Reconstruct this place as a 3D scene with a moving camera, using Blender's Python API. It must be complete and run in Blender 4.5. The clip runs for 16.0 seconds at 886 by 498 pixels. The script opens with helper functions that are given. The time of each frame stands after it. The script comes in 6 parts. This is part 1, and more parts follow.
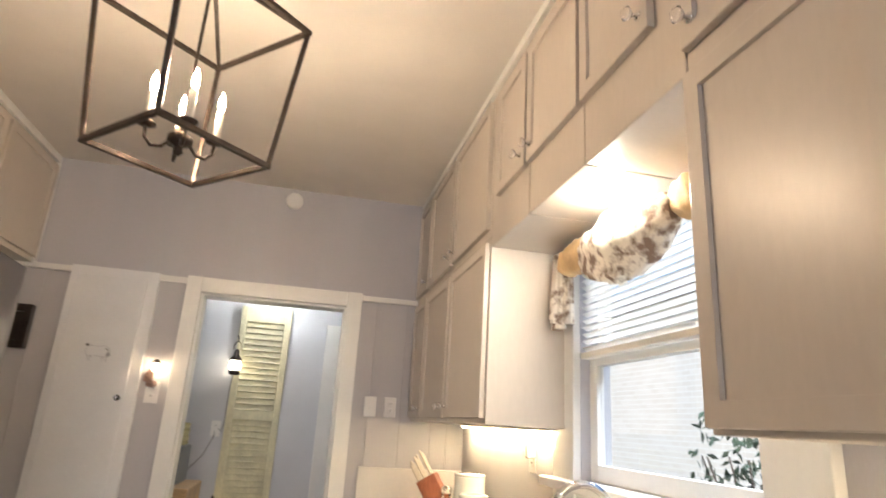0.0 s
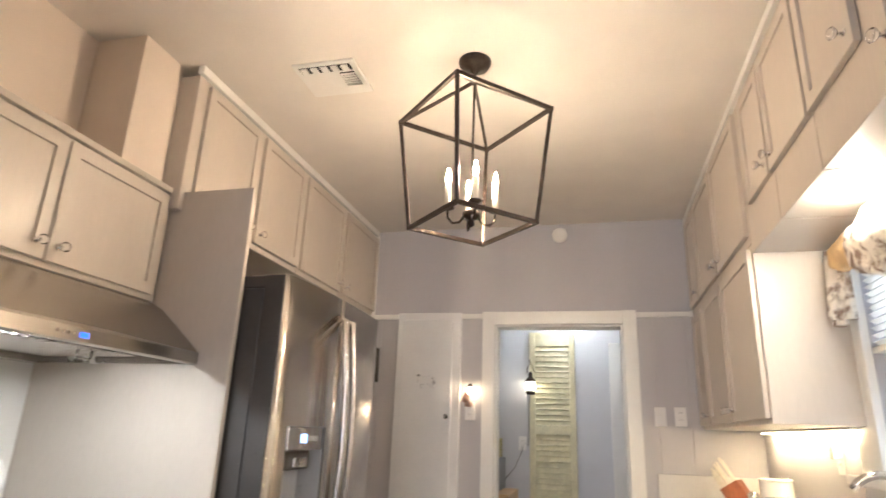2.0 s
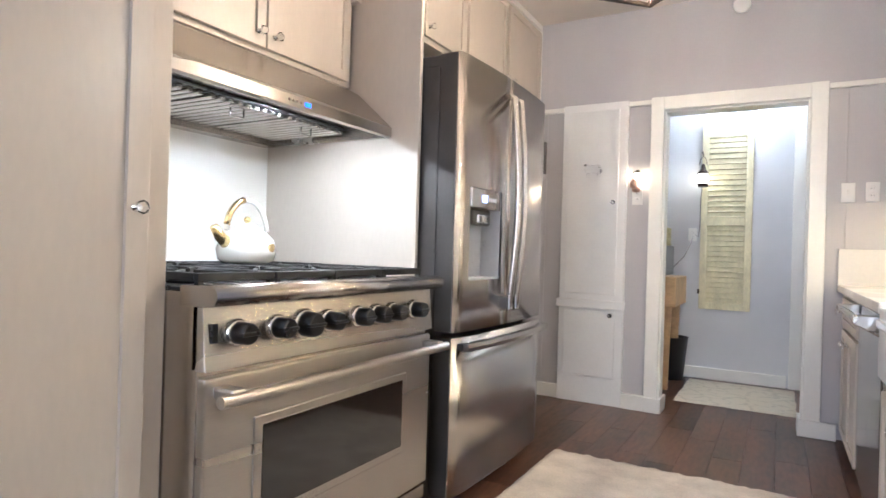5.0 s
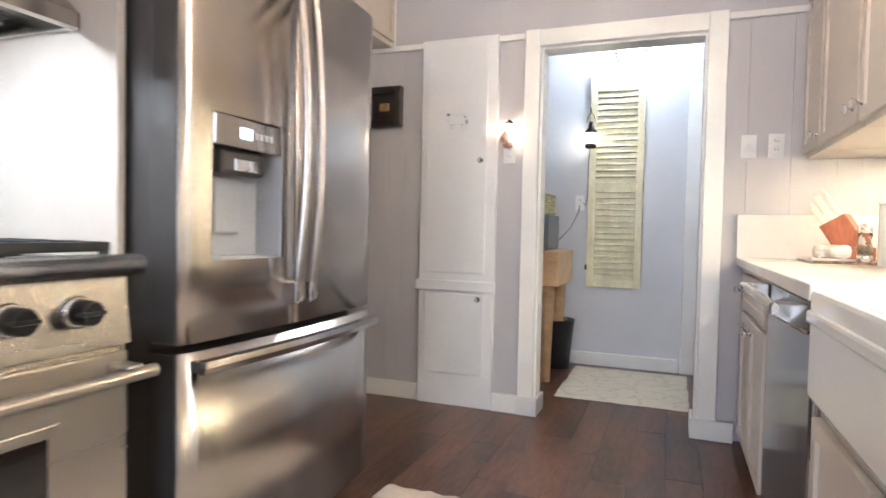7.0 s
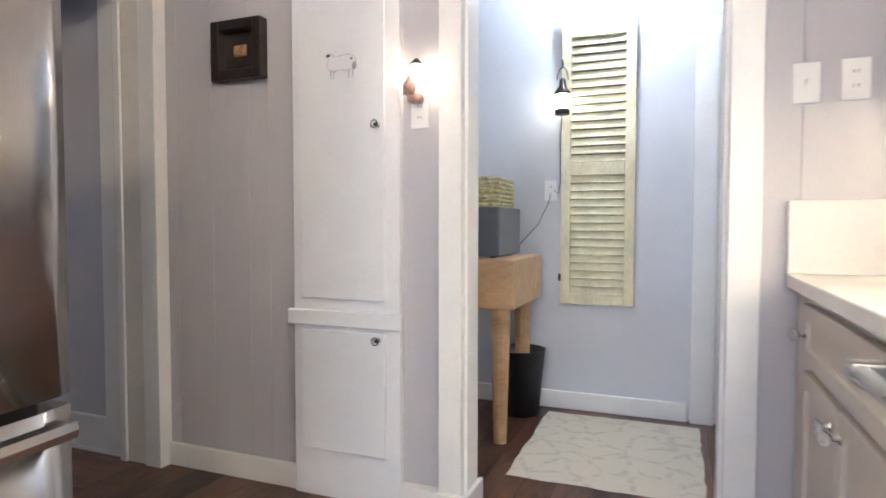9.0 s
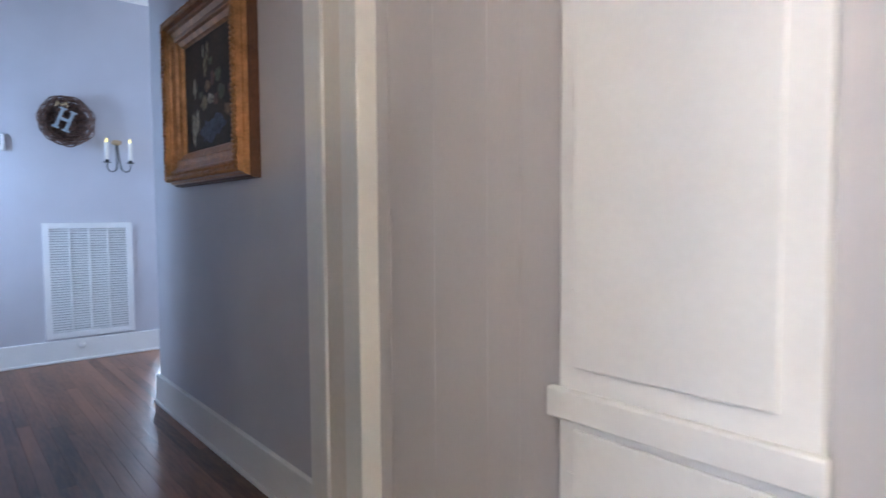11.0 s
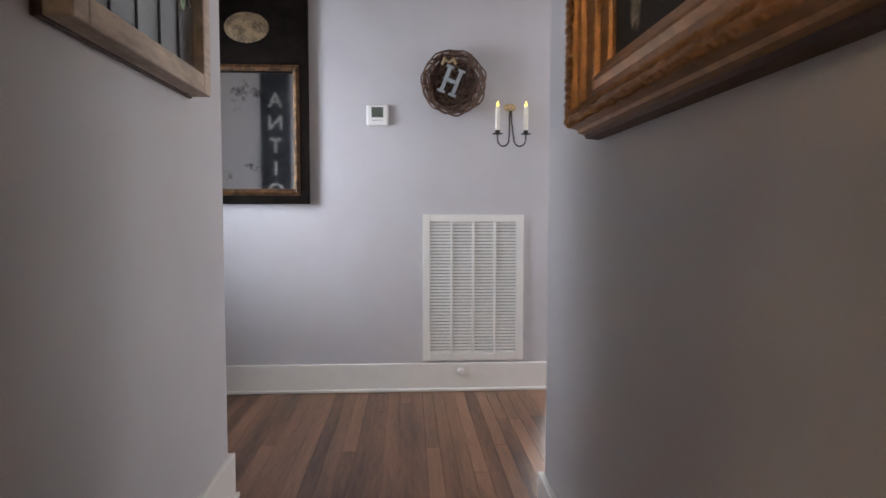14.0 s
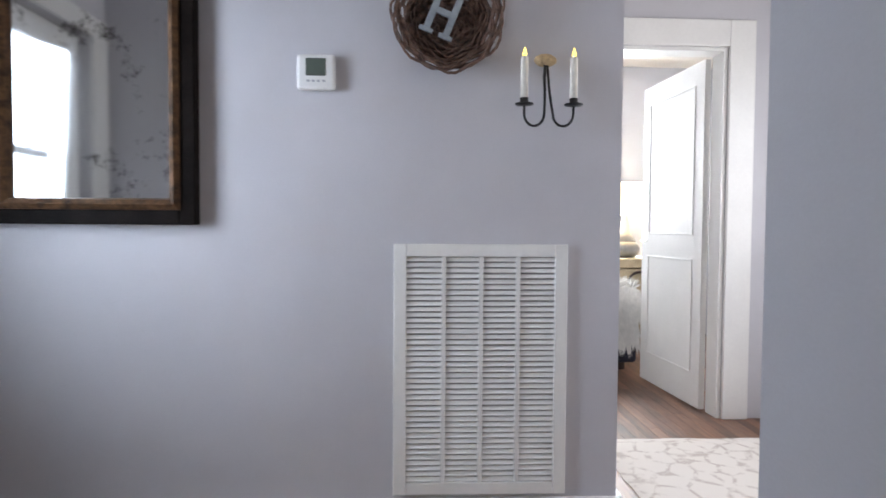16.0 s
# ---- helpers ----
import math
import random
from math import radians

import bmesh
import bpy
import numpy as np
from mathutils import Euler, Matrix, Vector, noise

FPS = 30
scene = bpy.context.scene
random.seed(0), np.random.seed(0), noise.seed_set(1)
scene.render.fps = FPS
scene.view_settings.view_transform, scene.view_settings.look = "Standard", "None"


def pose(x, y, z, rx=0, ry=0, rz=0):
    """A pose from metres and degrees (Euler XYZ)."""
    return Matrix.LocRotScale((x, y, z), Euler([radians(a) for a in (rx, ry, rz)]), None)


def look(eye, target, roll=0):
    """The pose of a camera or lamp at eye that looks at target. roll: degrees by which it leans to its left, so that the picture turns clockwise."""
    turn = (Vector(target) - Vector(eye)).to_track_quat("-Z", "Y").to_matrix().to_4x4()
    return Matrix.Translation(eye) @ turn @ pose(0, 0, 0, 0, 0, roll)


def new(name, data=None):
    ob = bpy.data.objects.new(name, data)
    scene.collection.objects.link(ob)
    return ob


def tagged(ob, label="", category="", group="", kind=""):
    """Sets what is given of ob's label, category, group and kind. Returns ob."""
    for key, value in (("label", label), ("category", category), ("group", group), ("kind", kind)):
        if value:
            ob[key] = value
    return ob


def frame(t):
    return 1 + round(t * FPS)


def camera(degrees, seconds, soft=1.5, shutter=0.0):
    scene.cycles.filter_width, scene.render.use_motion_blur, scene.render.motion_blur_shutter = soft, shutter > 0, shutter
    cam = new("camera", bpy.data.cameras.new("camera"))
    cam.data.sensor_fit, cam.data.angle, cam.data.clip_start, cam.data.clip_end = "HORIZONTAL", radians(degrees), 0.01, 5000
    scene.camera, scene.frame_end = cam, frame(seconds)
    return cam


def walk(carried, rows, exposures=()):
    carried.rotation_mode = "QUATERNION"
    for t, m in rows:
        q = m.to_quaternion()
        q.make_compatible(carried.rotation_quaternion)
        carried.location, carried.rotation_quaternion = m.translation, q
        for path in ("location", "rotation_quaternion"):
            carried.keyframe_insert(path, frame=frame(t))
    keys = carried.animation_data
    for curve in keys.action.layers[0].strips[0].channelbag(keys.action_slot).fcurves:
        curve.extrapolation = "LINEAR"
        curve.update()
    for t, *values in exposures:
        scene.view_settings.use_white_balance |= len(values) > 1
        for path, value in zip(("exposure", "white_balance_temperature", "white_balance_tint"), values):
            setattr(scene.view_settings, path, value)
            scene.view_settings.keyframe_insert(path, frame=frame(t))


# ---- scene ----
cam = camera(73.5, 16.0, shutter=0.4)
PATH = [
    (0, (0.841, 0.12, 1.377), (1.246, 1.993, 1.948), 3.5),
    (0.5, (0.821, 0.001, 1.398), (1.032, 1.882, 2.043), 3.3),
    (1, (0.812, -0.122, 1.367), (0.813, 1.766, 2.025), 3.1),
    (1.5, (0.809, -0.22, 1.332), (0.578, 1.663, 1.963), 2.6),
    (2, (0.848, -0.282, 1.314), (0.372, 1.568, 1.907), 2.2),
    (2.5, (0.881, -0.379, 1.255), (0.152, 1.415, 1.754), 1.7),
    (2.7, (0.897, -0.393, 1.249), (0.073, 1.376, 1.685), 1.8),
    (3, (0.898, -0.45, 1.196), (-0.035, 1.281, 1.561), 1.7),
    (3.5, (0.917, -0.5, 1.131), (-0.162, 1.173, 1.323), 1.8),
    (3.7, (0.917, -0.5, 1.112), (-0.194, 1.157, 1.253), 1.7),
    (5.8, (0.877, -0.336, 1.023), (0.022, 1.471, 0.986), 1.7),
    (6, (0.864, -0.203, 1.015), (0.039, 1.618, 0.971), 1.5),
    (6.5, (0.878, 0.134, 1.028), (0.091, 1.972, 0.983), 1.4),
    (7, (0.911, 0.492, 1.023), (0.189, 2.356, 0.959), 1.2),
    (7.5, (0.94, 0.818, 1.027), (0.313, 2.716, 0.963), 1.0),
    (8, (0.976, 1.196, 1.039), (0.376, 3.102, 0.971), 0.9),
    (8.2, (0.985, 1.323, 1.046), (0.382, 3.229, 0.979), 0.8),
    (10.5, (0.453, 2.551, 1.064), (-0.854, 4.06, 0.944), -0.7),
    (11, (0.246, 2.795, 1.067), (-1.275, 4.09, 0.958), -0.4),
    (11.5, (-0.016, 2.974, 1.046), (-1.751, 3.962, 0.93), -0.5),
    (12, (-0.208, 3.13, 1.042), (-2.108, 3.744, 0.934), 0.0),
    (12.5, (-0.471, 3.222, 1.023), (-2.412, 3.691, 0.91), 0.3),
    (13, (-0.78, 3.25, 1.035), (-2.737, 3.644, 0.914), 0.3),
    (13.5, (-1.126, 3.281, 1.05), (-3.104, 3.546, 0.924), 0.1),
    (14, (-1.482, 3.286, 1.043), (-3.475, 3.405, 0.925), 0.1),
    (14.5, (-1.925, 3.337, 1.051), (-3.923, 3.378, 0.959), 0.2),
    (15, (-2.309, 3.366, 1.075), (-4.306, 3.37, 0.974), 0.1),
    (15.5, (-2.655, 3.41, 1.115), (-4.652, 3.396, 1.008), 0.0),
    (16, (-2.929, 3.457, 1.093), (-4.926, 3.539, 1.023), 0.4),
]
walk(cam, [(t, look(eye, target, roll)) for t, eye, target, roll in PATH], [(0, 0.03, 5900, 10), (2, 0.15, 5700, 10), (3.5, 0.48, 5250, 9), (6, 0.82, 5150, 9), (8.2, 0.88, 5100, 10), (10.5, 1.2, 4850, 10), (11, 1.2, 4950, 10), (12.3, 1.3, 6700, 13), (13, 1.25, 7000, 13), (13.5, 1.0, 6900, 13), (14, 0.98, 7000, 14), (16, 0.84, 6500, 12)])


# ---------------------------------------------------------------- light
world = bpy.data.worlds.new("sky")
scene.world = world
world.use_nodes = True
wn = world.node_tree.nodes
sky = wn.new("ShaderNodeTexSky")
sky.sky_type, sky.sun_disc = "NISHITA", False
sky.sun_elevation, sky.sun_rotation = radians(40), radians(200)
world.node_tree.links.new(sky.outputs[0], wn["Background"].inputs[0])
wn["Background"].inputs[1].default_value = 0.15
sun_data = bpy.data.lights.new("sun", "SUN")
sun_data.energy, sun_data.angle, sun_data.color = 5.0, radians(0.6), (1, 0.95, 0.88)
new("sun", sun_data).matrix_world = look((0, 0, 20), (11, 9, 7))


def area_lamp(name, at, toward, sx, sy, watts, color=(1, 1, 1)):
    d = bpy.data.lights.new(name, "AREA")
    d.shape, d.size, d.size_y, d.energy, d.color = "RECTANGLE", sx, sy, watts, color
    ob = new(name, d)
    ob.matrix_world = look(at, toward)
    return ob


WARM, COOL = (1.0, 0.78, 0.52), (0.72, 0.84, 1.0)
area_lamp("window_daylight", (3.5, 1.70, 4.0), (1.5, 1.70, 1.2), 1.6, 1.2, 300, (0.88, 0.94, 1.0))
area_lamp("front_door_daylight", (-4.21, 1.69, 1.45), (-4.80, 3.75, 1.30), 0.50, 0.94, 6.8, COOL).data.spread = radians(112)
area_lamp("recess_window_daylight", (-4.9, 6.05, 1.5), (-4.9, 4.0, 1.2), 1.1, 1.2, 20, (0.95, 0.96, 1.0))
area_lamp("bedroom_daylight", (-8.9, 5.0, 1.6), (-6.0, 4.9, 1.2), 1.6, 1.5, 125, (0.85, 0.93, 1.0))
area_lamp("kitchen_back_daylight", (0.3, -4.4, 1.5), (0.3, 3.0, 1.0), 2.6, 1.9, 72, (0.95, 0.93, 0.92))


CHX, CHY = 0.43, 1.745


# ---------------------------------------------------------------- materials
def shader(name):
    m = bpy.data.materials.new(name)
    m.use_nodes = True
    nt = m.node_tree
    return m, nt, nt.nodes["Principled BSDF"]


def surface(name, color, rough=0.5, metal=0.0, vary=0.08, scale=6.0, grain=90.0, bump=0.05, stretch=(1, 1, 1), coat=0.0, tint=None, island=0.0):
    """Two scales of colour noise, a grain bump and a rough variation."""
    m, nt, b = shader(name)
    n, l = nt.nodes, nt.links
    co = n.new("ShaderNodeTexCoord")
    mp = n.new("ShaderNodeMapping")
    mp.inputs["Scale"].default_value = stretch
    geo = n.new("ShaderNodeNewGeometry")
    l.new(geo.outputs["Position"], mp.inputs[0])
    big, fine = n.new("ShaderNodeTexNoise"), n.new("ShaderNodeTexNoise")
    big.inputs["Scale"].default_value, big.inputs["Detail"].default_value = scale, 4
    fine.inputs["Scale"].default_value, fine.inputs["Detail"].default_value = grain, 3
    l.new(mp.outputs[0], big.inputs[0]), l.new(mp.outputs[0], fine.inputs[0])
    ramp = n.new("ShaderNodeValToRGB")
    c = Vector(color)
    dark = [max(0, v * (1 - vary * 1.6)) for v in c]
    light = [min(1, v * (1 + vary)) for v in c] if tint is None else tint
    ramp.color_ramp.elements[0].position, ramp.color_ramp.elements[1].position = 0.32, 0.68
    ramp.color_ramp.elements[0].color, ramp.color_ramp.elements[1].color = (*dark, 1), (*light, 1)
    mix = n.new("ShaderNodeMix")
    mix.data_type = "FLOAT"
    mix.inputs[0].default_value = 0.35
    l.new(big.outputs[0], mix.inputs[2]), l.new(fine.outputs[0], mix.inputs[3])
    last = mix.outputs[0]
    if island:
        info = n.new("ShaderNodeObjectInfo")
        add = n.new("ShaderNodeMath")
        add.operation = "MULTIPLY_ADD"
        l.new(info.outputs["Random"], add.inputs[0])
        add.inputs[1].default_value = island
        off = n.new("ShaderNodeMath")
        off.operation = "SUBTRACT"
        l.new(last, off.inputs[0])
        off.inputs[1].default_value = island / 2
        l.new(off.outputs[0], add.inputs[2])
        last = add.outputs[0]
    l.new(last, ramp.inputs[0])
    l.new(ramp.outputs[0], b.inputs["Base Color"])
    mr = n.new("ShaderNodeMapRange")
    mr.inputs[3].default_value, mr.inputs[4].default_value = max(0.02, rough - 0.08), min(1, rough + 0.08)
    l.new(big.outputs[0], mr.inputs[0])
    l.new(mr.outputs[0], b.inputs["Roughness"])
    b.inputs["Metallic"].default_value = metal
    b.inputs["Coat Weight"].default_value = coat
    if bump:
        bp = n.new("ShaderNodeBump")
        bp.inputs["Strength"].default_value, bp.inputs["Distance"].default_value = bump, 0.004
        l.new(fine.outputs[0], bp.inputs["Height"])
        l.new(bp.outputs[0], b.inputs["Normal"])
    return m


def glowing(name, color, strength):
    m, nt, b = shader(name)
    b.inputs["Base Color"].default_value = (*color, 1)
    b.inputs["Emission Color"].default_value = (*color, 1)
    b.inputs["Emission Strength"].default_value = strength
    return m


def clear(name, rough=0.02, ior=1.45, color=(1, 1, 1)):
    m, nt, b = shader(name)
    b.inputs["Base Color"].default_value = (*color, 1)
    b.inputs["Transmission Weight"].default_value = 1
    b.inputs["Roughness"].default_value, b.inputs["IOR"].default_value = rough, ior
    return m


WALL = surface("grey_wall_paint", (0.475, 0.468, 0.50), 0.55, vary=0.05, scale=3, grain=240, bump=0.10, stretch=(1, 1, 0.18))
HALLWALL = surface("grey_hall_paint", (0.535, 0.525, 0.55), 0.55, vary=0.05, scale=2.5, grain=320, bump=0.08)
PLANK = surface("grey_panelling_paint", (0.475, 0.464, 0.485), 0.5, vary=0.05, scale=4, grain=260, bump=0.12, stretch=(1, 1, 0.15), island=0.06)
CEIL = surface("ceiling_paint", (0.74, 0.70, 0.65), 0.8, vary=0.03, scale=5, grain=160, bump=0.25)
TRIM = surface("white_trim_paint", (0.78, 0.77, 0.74), 0.35, vary=0.03, scale=5, grain=60, bump=0.05)
CABINET = surface("greige_cabinet_paint", (0.54, 0.485, 0.425), 0.34, vary=0.04, scale=4, grain=70, bump=0.06, stretch=(1, 1, 0.3))
WHITEDOOR = surface("white_cupboard_paint", (0.78, 0.78, 0.79), 0.4, vary=0.03, scale=5, grain=70, bump=0.06)
CREAM = surface("aged_cream_paint", (0.72, 0.685, 0.62), 0.4, vary=0.05, scale=4, grain=60, bump=0.06)
STEEL = surface("brushed_stainless", (0.58, 0.545, 0.51), 0.24, 1.0, vary=0.05, scale=3, grain=300, bump=0.03, stretch=(1, 1, 0.05))
STEELH = surface("brushed_stainless_range", (0.50, 0.47, 0.435), 0.27, 1.0, vary=0.05, scale=3, grain=300, bump=0.03, stretch=(1, 0.05, 1))
for metal_paint, turn in ((STEEL, 0.0), (STEELH, 0.0)):
    brushed = metal_paint.node_tree.nodes["Principled BSDF"]
    brushed.inputs["Anisotropic"].default_value, brushed.inputs["Anisotropic Rotation"].default_value = 0.8, turn
    grainway = metal_paint.node_tree.nodes.new("ShaderNodeTangent")
    grainway.direction_type, grainway.axis = "RADIAL", "Y"
    metal_paint.node_tree.links.new(grainway.outputs[0], brushed.inputs["Tangent"])
DARKSTEEL = surface("dark_polished_stainless", (0.27, 0.26, 0.25), 0.14, 1.0, vary=0.05, scale=3, grain=300, bump=0.01, stretch=(1, 1, 0.05))
BEIGEWALL = surface("warm_beige_wall_paint", (0.76, 0.67, 0.58), 0.55, vary=0.05, scale=3, grain=240, bump=0.10)
PALEWALL = surface("pale_blue_grey_paint", (0.60, 0.605, 0.63), 0.5, vary=0.04, scale=3, grain=240, bump=0.08)
CHROME = surface("polished_chrome", (0.85, 0.84, 0.82), 0.08, 1.0, vary=0.02, bump=0)
BLACK = surface("black_enamel", (0.012, 0.012, 0.013), 0.3, vary=0.2, scale=20, bump=0.02)
IRON = surface("dark_bronze_metal", (0.050, 0.037, 0.029), 0.42, 0.6, vary=0.3, scale=25, grain=120, bump=0.05)
CASTIRON = surface("cast_iron", (0.02, 0.02, 0.02), 0.5, 0.3, vary=0.3, scale=30, grain=260, bump=0.2)
DARKSIDE = surface("dark_grey_metal_side", (0.055, 0.05, 0.047), 0.45, 0.3, vary=0.1, scale=8, bump=0.05)
QUARTZ = surface("white_quartz", (0.74, 0.715, 0.68), 0.18, vary=0.04, scale=3, grain=50, bump=0)
SINKW = surface("white_fireclay", (0.84, 0.83, 0.80), 0.12, vary=0.02, scale=3, bump=0, coat=0.4)
KFLOOR = surface("dark_walnut_plank", (0.070, 0.029, 0.017), 0.31, vary=0.50, scale=7, grain=46, bump=0.09, stretch=(1, 0.22, 1), tint=(0.165, 0.078, 0.046), island=0.14)
HFLOOR = surface("red_oak_strip", (0.130, 0.060, 0.037), 0.40, vary=0.34, scale=9, grain=70, bump=0.06, stretch=(0.12, 1, 1), tint=(0.27, 0.140, 0.085), island=0.24)
GAP = surface("floor_gap_dark", (0.012, 0.008, 0.006), 0.8, vary=0.2, bump=0)
GLASS = clear("window_glass", 0.0, 1.45)
CRYSTAL = clear("crystal_glass", 0.02, 1.5)
BULB = glowing("lit_bulb", (1.0, 0.71, 0.43), 1120)
MIRROR = surface("foxed_mirror_silver", (0.80, 0.82, 0.84), 0.03, 1.0, vary=0.02, bump=0)
mno, mrp = MIRROR.node_tree.nodes.new("ShaderNodeTexNoise"), MIRROR.node_tree.nodes.new("ShaderNodeValToRGB")
mno.inputs["Scale"].default_value, mno.inputs["Detail"].default_value, mno.inputs["Roughness"].default_value = 9, 7, 0.7
mrp.color_ramp.elements[0].position, mrp.color_ramp.elements[0].color = 0.30, (0.10, 0.09, 0.09, 1)
mrp.color_ramp.elements[1].position, mrp.color_ramp.elements[1].color = 0.44, (0.80, 0.82, 0.84, 1)
mgeo = MIRROR.node_tree.nodes.new("ShaderNodeNewGeometry")
MIRROR.node_tree.links.new(mgeo.outputs["Position"], mno.inputs[0])
MIRROR.node_tree.links.new(mno.outputs[0], mrp.inputs[0])
MIRROR.node_tree.links.new(mrp.outputs[0], MIRROR.node_tree.nodes["Principled BSDF"].inputs["Base Color"])


# ---------------------------------------------------------------- mesh tools
def face_to(at, toward):
    """Local u, v, n to the world: v up, n the way that a front looks, u to a viewer's right."""
    u, n = {"+x": ((0, 1, 0), (1, 0, 0)), "-x": ((0, -1, 0), (-1, 0, 0)), "-y": ((1, 0, 0), (0, -1, 0)), "+y": ((-1, 0, 0), (0, 1, 0))}[toward]
    m = Matrix((u, (0, 0, 1), n)).transposed().to_4x4()
    return Matrix.Translation(at) @ m


def bx(bm, a, b, bev=0.0, m=None):
    lo, hi = [min(p, q) for p, q in zip(a, b)], [max(p, q) for p, q in zip(a, b)]
    mm = Matrix.Translation([(p + q) / 2 for p, q in zip(lo, hi)]) @ Matrix.Diagonal([max(q - p, 1e-4) for p, q in zip(lo, hi)] + [1])
    vs = bmesh.ops.create_cube(bm, size=1, matrix=mm)["verts"]
    if bev:
        es = list({e for v in vs for e in v.link_edges})
        r = bmesh.ops.bevel(bm, geom=es, offset=bev, segments=2, profile=0.5, affect="EDGES", clamp_overlap=True)
        vs = list({v for f in r["faces"] for v in f.verts} | {v for v in vs if v.is_valid})
    if m is not None:
        bmesh.ops.transform(bm, matrix=m, verts=vs)
    return bm


def rod(bm, p, q, r, r2=None, seg=12, caps=True):
    p, q = Vector(p), Vector(q)
    d = q - p
    mm = Matrix.Translation((p + q) / 2) @ d.to_track_quat("Z", "Y").to_matrix().to_4x4()
    bmesh.ops.create_cone(bm, cap_ends=caps, segments=seg, radius1=r, radius2=r if r2 is None else r2, depth=d.length, matrix=mm)
    return bm


def turned(bm, profile, m=None, seg=20):
    """A lathe: (radius, height) pairs about local z."""
    rings = []
    for r, z in profile:
        rings.append([bm.verts.new((max(r, 1e-5) * math.cos(2 * math.pi * i / seg), max(r, 1e-5) * math.sin(2 * math.pi * i / seg), z)) for i in range(seg)])
    for a, b in zip(rings, rings[1:]):
        for i in range(seg):
            f = bm.faces.new((a[i], a[(i + 1) % seg], b[(i + 1) % seg], b[i]))
            f.smooth = True
    for ring, flip in ((rings[0], True), (rings[-1], False)):
        bm.faces.new(ring[::-1] if flip else ring)
    if m is not None:
        bmesh.ops.transform(bm, matrix=m, verts=[v for ring in rings for v in ring])
    return bm


def tube(bm, pts, r, seg=8, closed=False):
    pts = [Vector(p) for p in pts]
    n, rings, up = len(pts), [], None
    for i, p in enumerate(pts):
        d = (pts[(i + 1) % n] - pts[i - 1]) if closed else (pts[min(i + 1, n - 1)] - pts[max(i - 1, 0)])
        d.normalize()
        if up is None:
            up = d.orthogonal().normalized()
        side = d.cross(up).normalized()
        up = side.cross(d).normalized()
        rr = r[i] if isinstance(r, (list, tuple)) else r
        rings.append([bm.verts.new(p + rr * (math.cos(2 * math.pi * k / seg) * up + math.sin(2 * math.pi * k / seg) * side)) for k in range(seg)])
    for i in range(n if closed else n - 1):
        a, b = rings[i], rings[(i + 1) % n]
        for k in range(seg):
            f = bm.faces.new((a[k], a[(k + 1) % seg], b[(k + 1) % seg], b[k]))
            f.smooth = True
    if not closed:
        bm.faces.new(rings[0][::-1]), bm.faces.new(rings[-1])
    return bm


def ball(bm, at, r, seg=16, squash=(1, 1, 1)):
    mm = Matrix.Translation(at) @ Matrix.Diagonal((*squash, 1))
    vs = bmesh.ops.create_uvsphere(bm, u_segments=seg, v_segments=max(6, seg // 2), radius=r, matrix=mm)["verts"]
    for f in {f for v in vs for f in v.link_faces}:
        f.smooth = True
    return bm


def part(name, bm, material, parent=None, label=""):
    """Links a bmesh in world coordinates as one mesh object, under a thing or a part."""
    bmesh.ops.recalc_face_normals(bm, faces=bm.faces)
    me = bpy.data.meshes.new(name)
    bm.to_mesh(me)
    bm.free()
    me.materials.append(material)
    ob = new(name, me)
    if parent is not None:
        ob.parent = parent
        if parent.type == "EMPTY":
            ob.matrix_parent_inverse = Matrix.Translation(parent.location).inverted()
    if label:
        ob["label"] = label
    return ob


def thing(name, at, label, category, group=""):
    e = new(name)
    e.location, e.empty_display_size = at, 0.05
    return tagged(e, label, category, group)


def single(name, bm, material, label, category, group=""):
    return tagged(part(name, bm, material), label, category, group)


def setting(name, bm, material, label="", category=""):
    return tagged(part(name, bm, material), label, category, kind="structure")


def B():
    return bmesh.new()


def wallbox(name, a, b, material, label):
    return setting(name, bx(B(), a, b), material, label, "wall")


# ---------------------------------------------------------------- structure
H = 2.755
FLOORZ = -0.012
setting("floor", bx(B(), (-1.30, -4.6, -0.15), (1.95, 5.4, FLOORZ)), GAP, "dark brown wood plank kitchen floor", "floor")
setting("floor_hall", bx(B(), (-9.2, 1.5, -0.15), (-1.30, 6.9, FLOORZ)), GAP, "red-brown oak strip hall floor", "floor")
setting("ceiling", bx(B(), (-9.2, -4.8, H), (2.0, 6.9, H + 0.1)), CEIL, "white painted plaster ceiling", "ceiling")

# kitchen north wall, with the doorway to the laundry
DX0, DX1, DH = 0.205, 1.045, 2.04
WN = wallbox("wall_north", (-1.25, 3.762, 0), (DX0, 3.88, H), WALL, "grey panelled kitchen wall with white rail")
wallbox("wall_north_2", (DX1, 3.762, 0), (1.94, 3.88, H), WALL, "grey panelled kitchen wall beside counter")
wallbox("wall_north_3", (DX0, 3.762, DH), (DX1, 3.88, H), WALL, "grey wall above the laundry doorway")
wallbox("wall_north_upper", (-1.25, 3.75, 2.115), (1.82, 3.762, H), WALL, "grey textured upper wall above white rail")
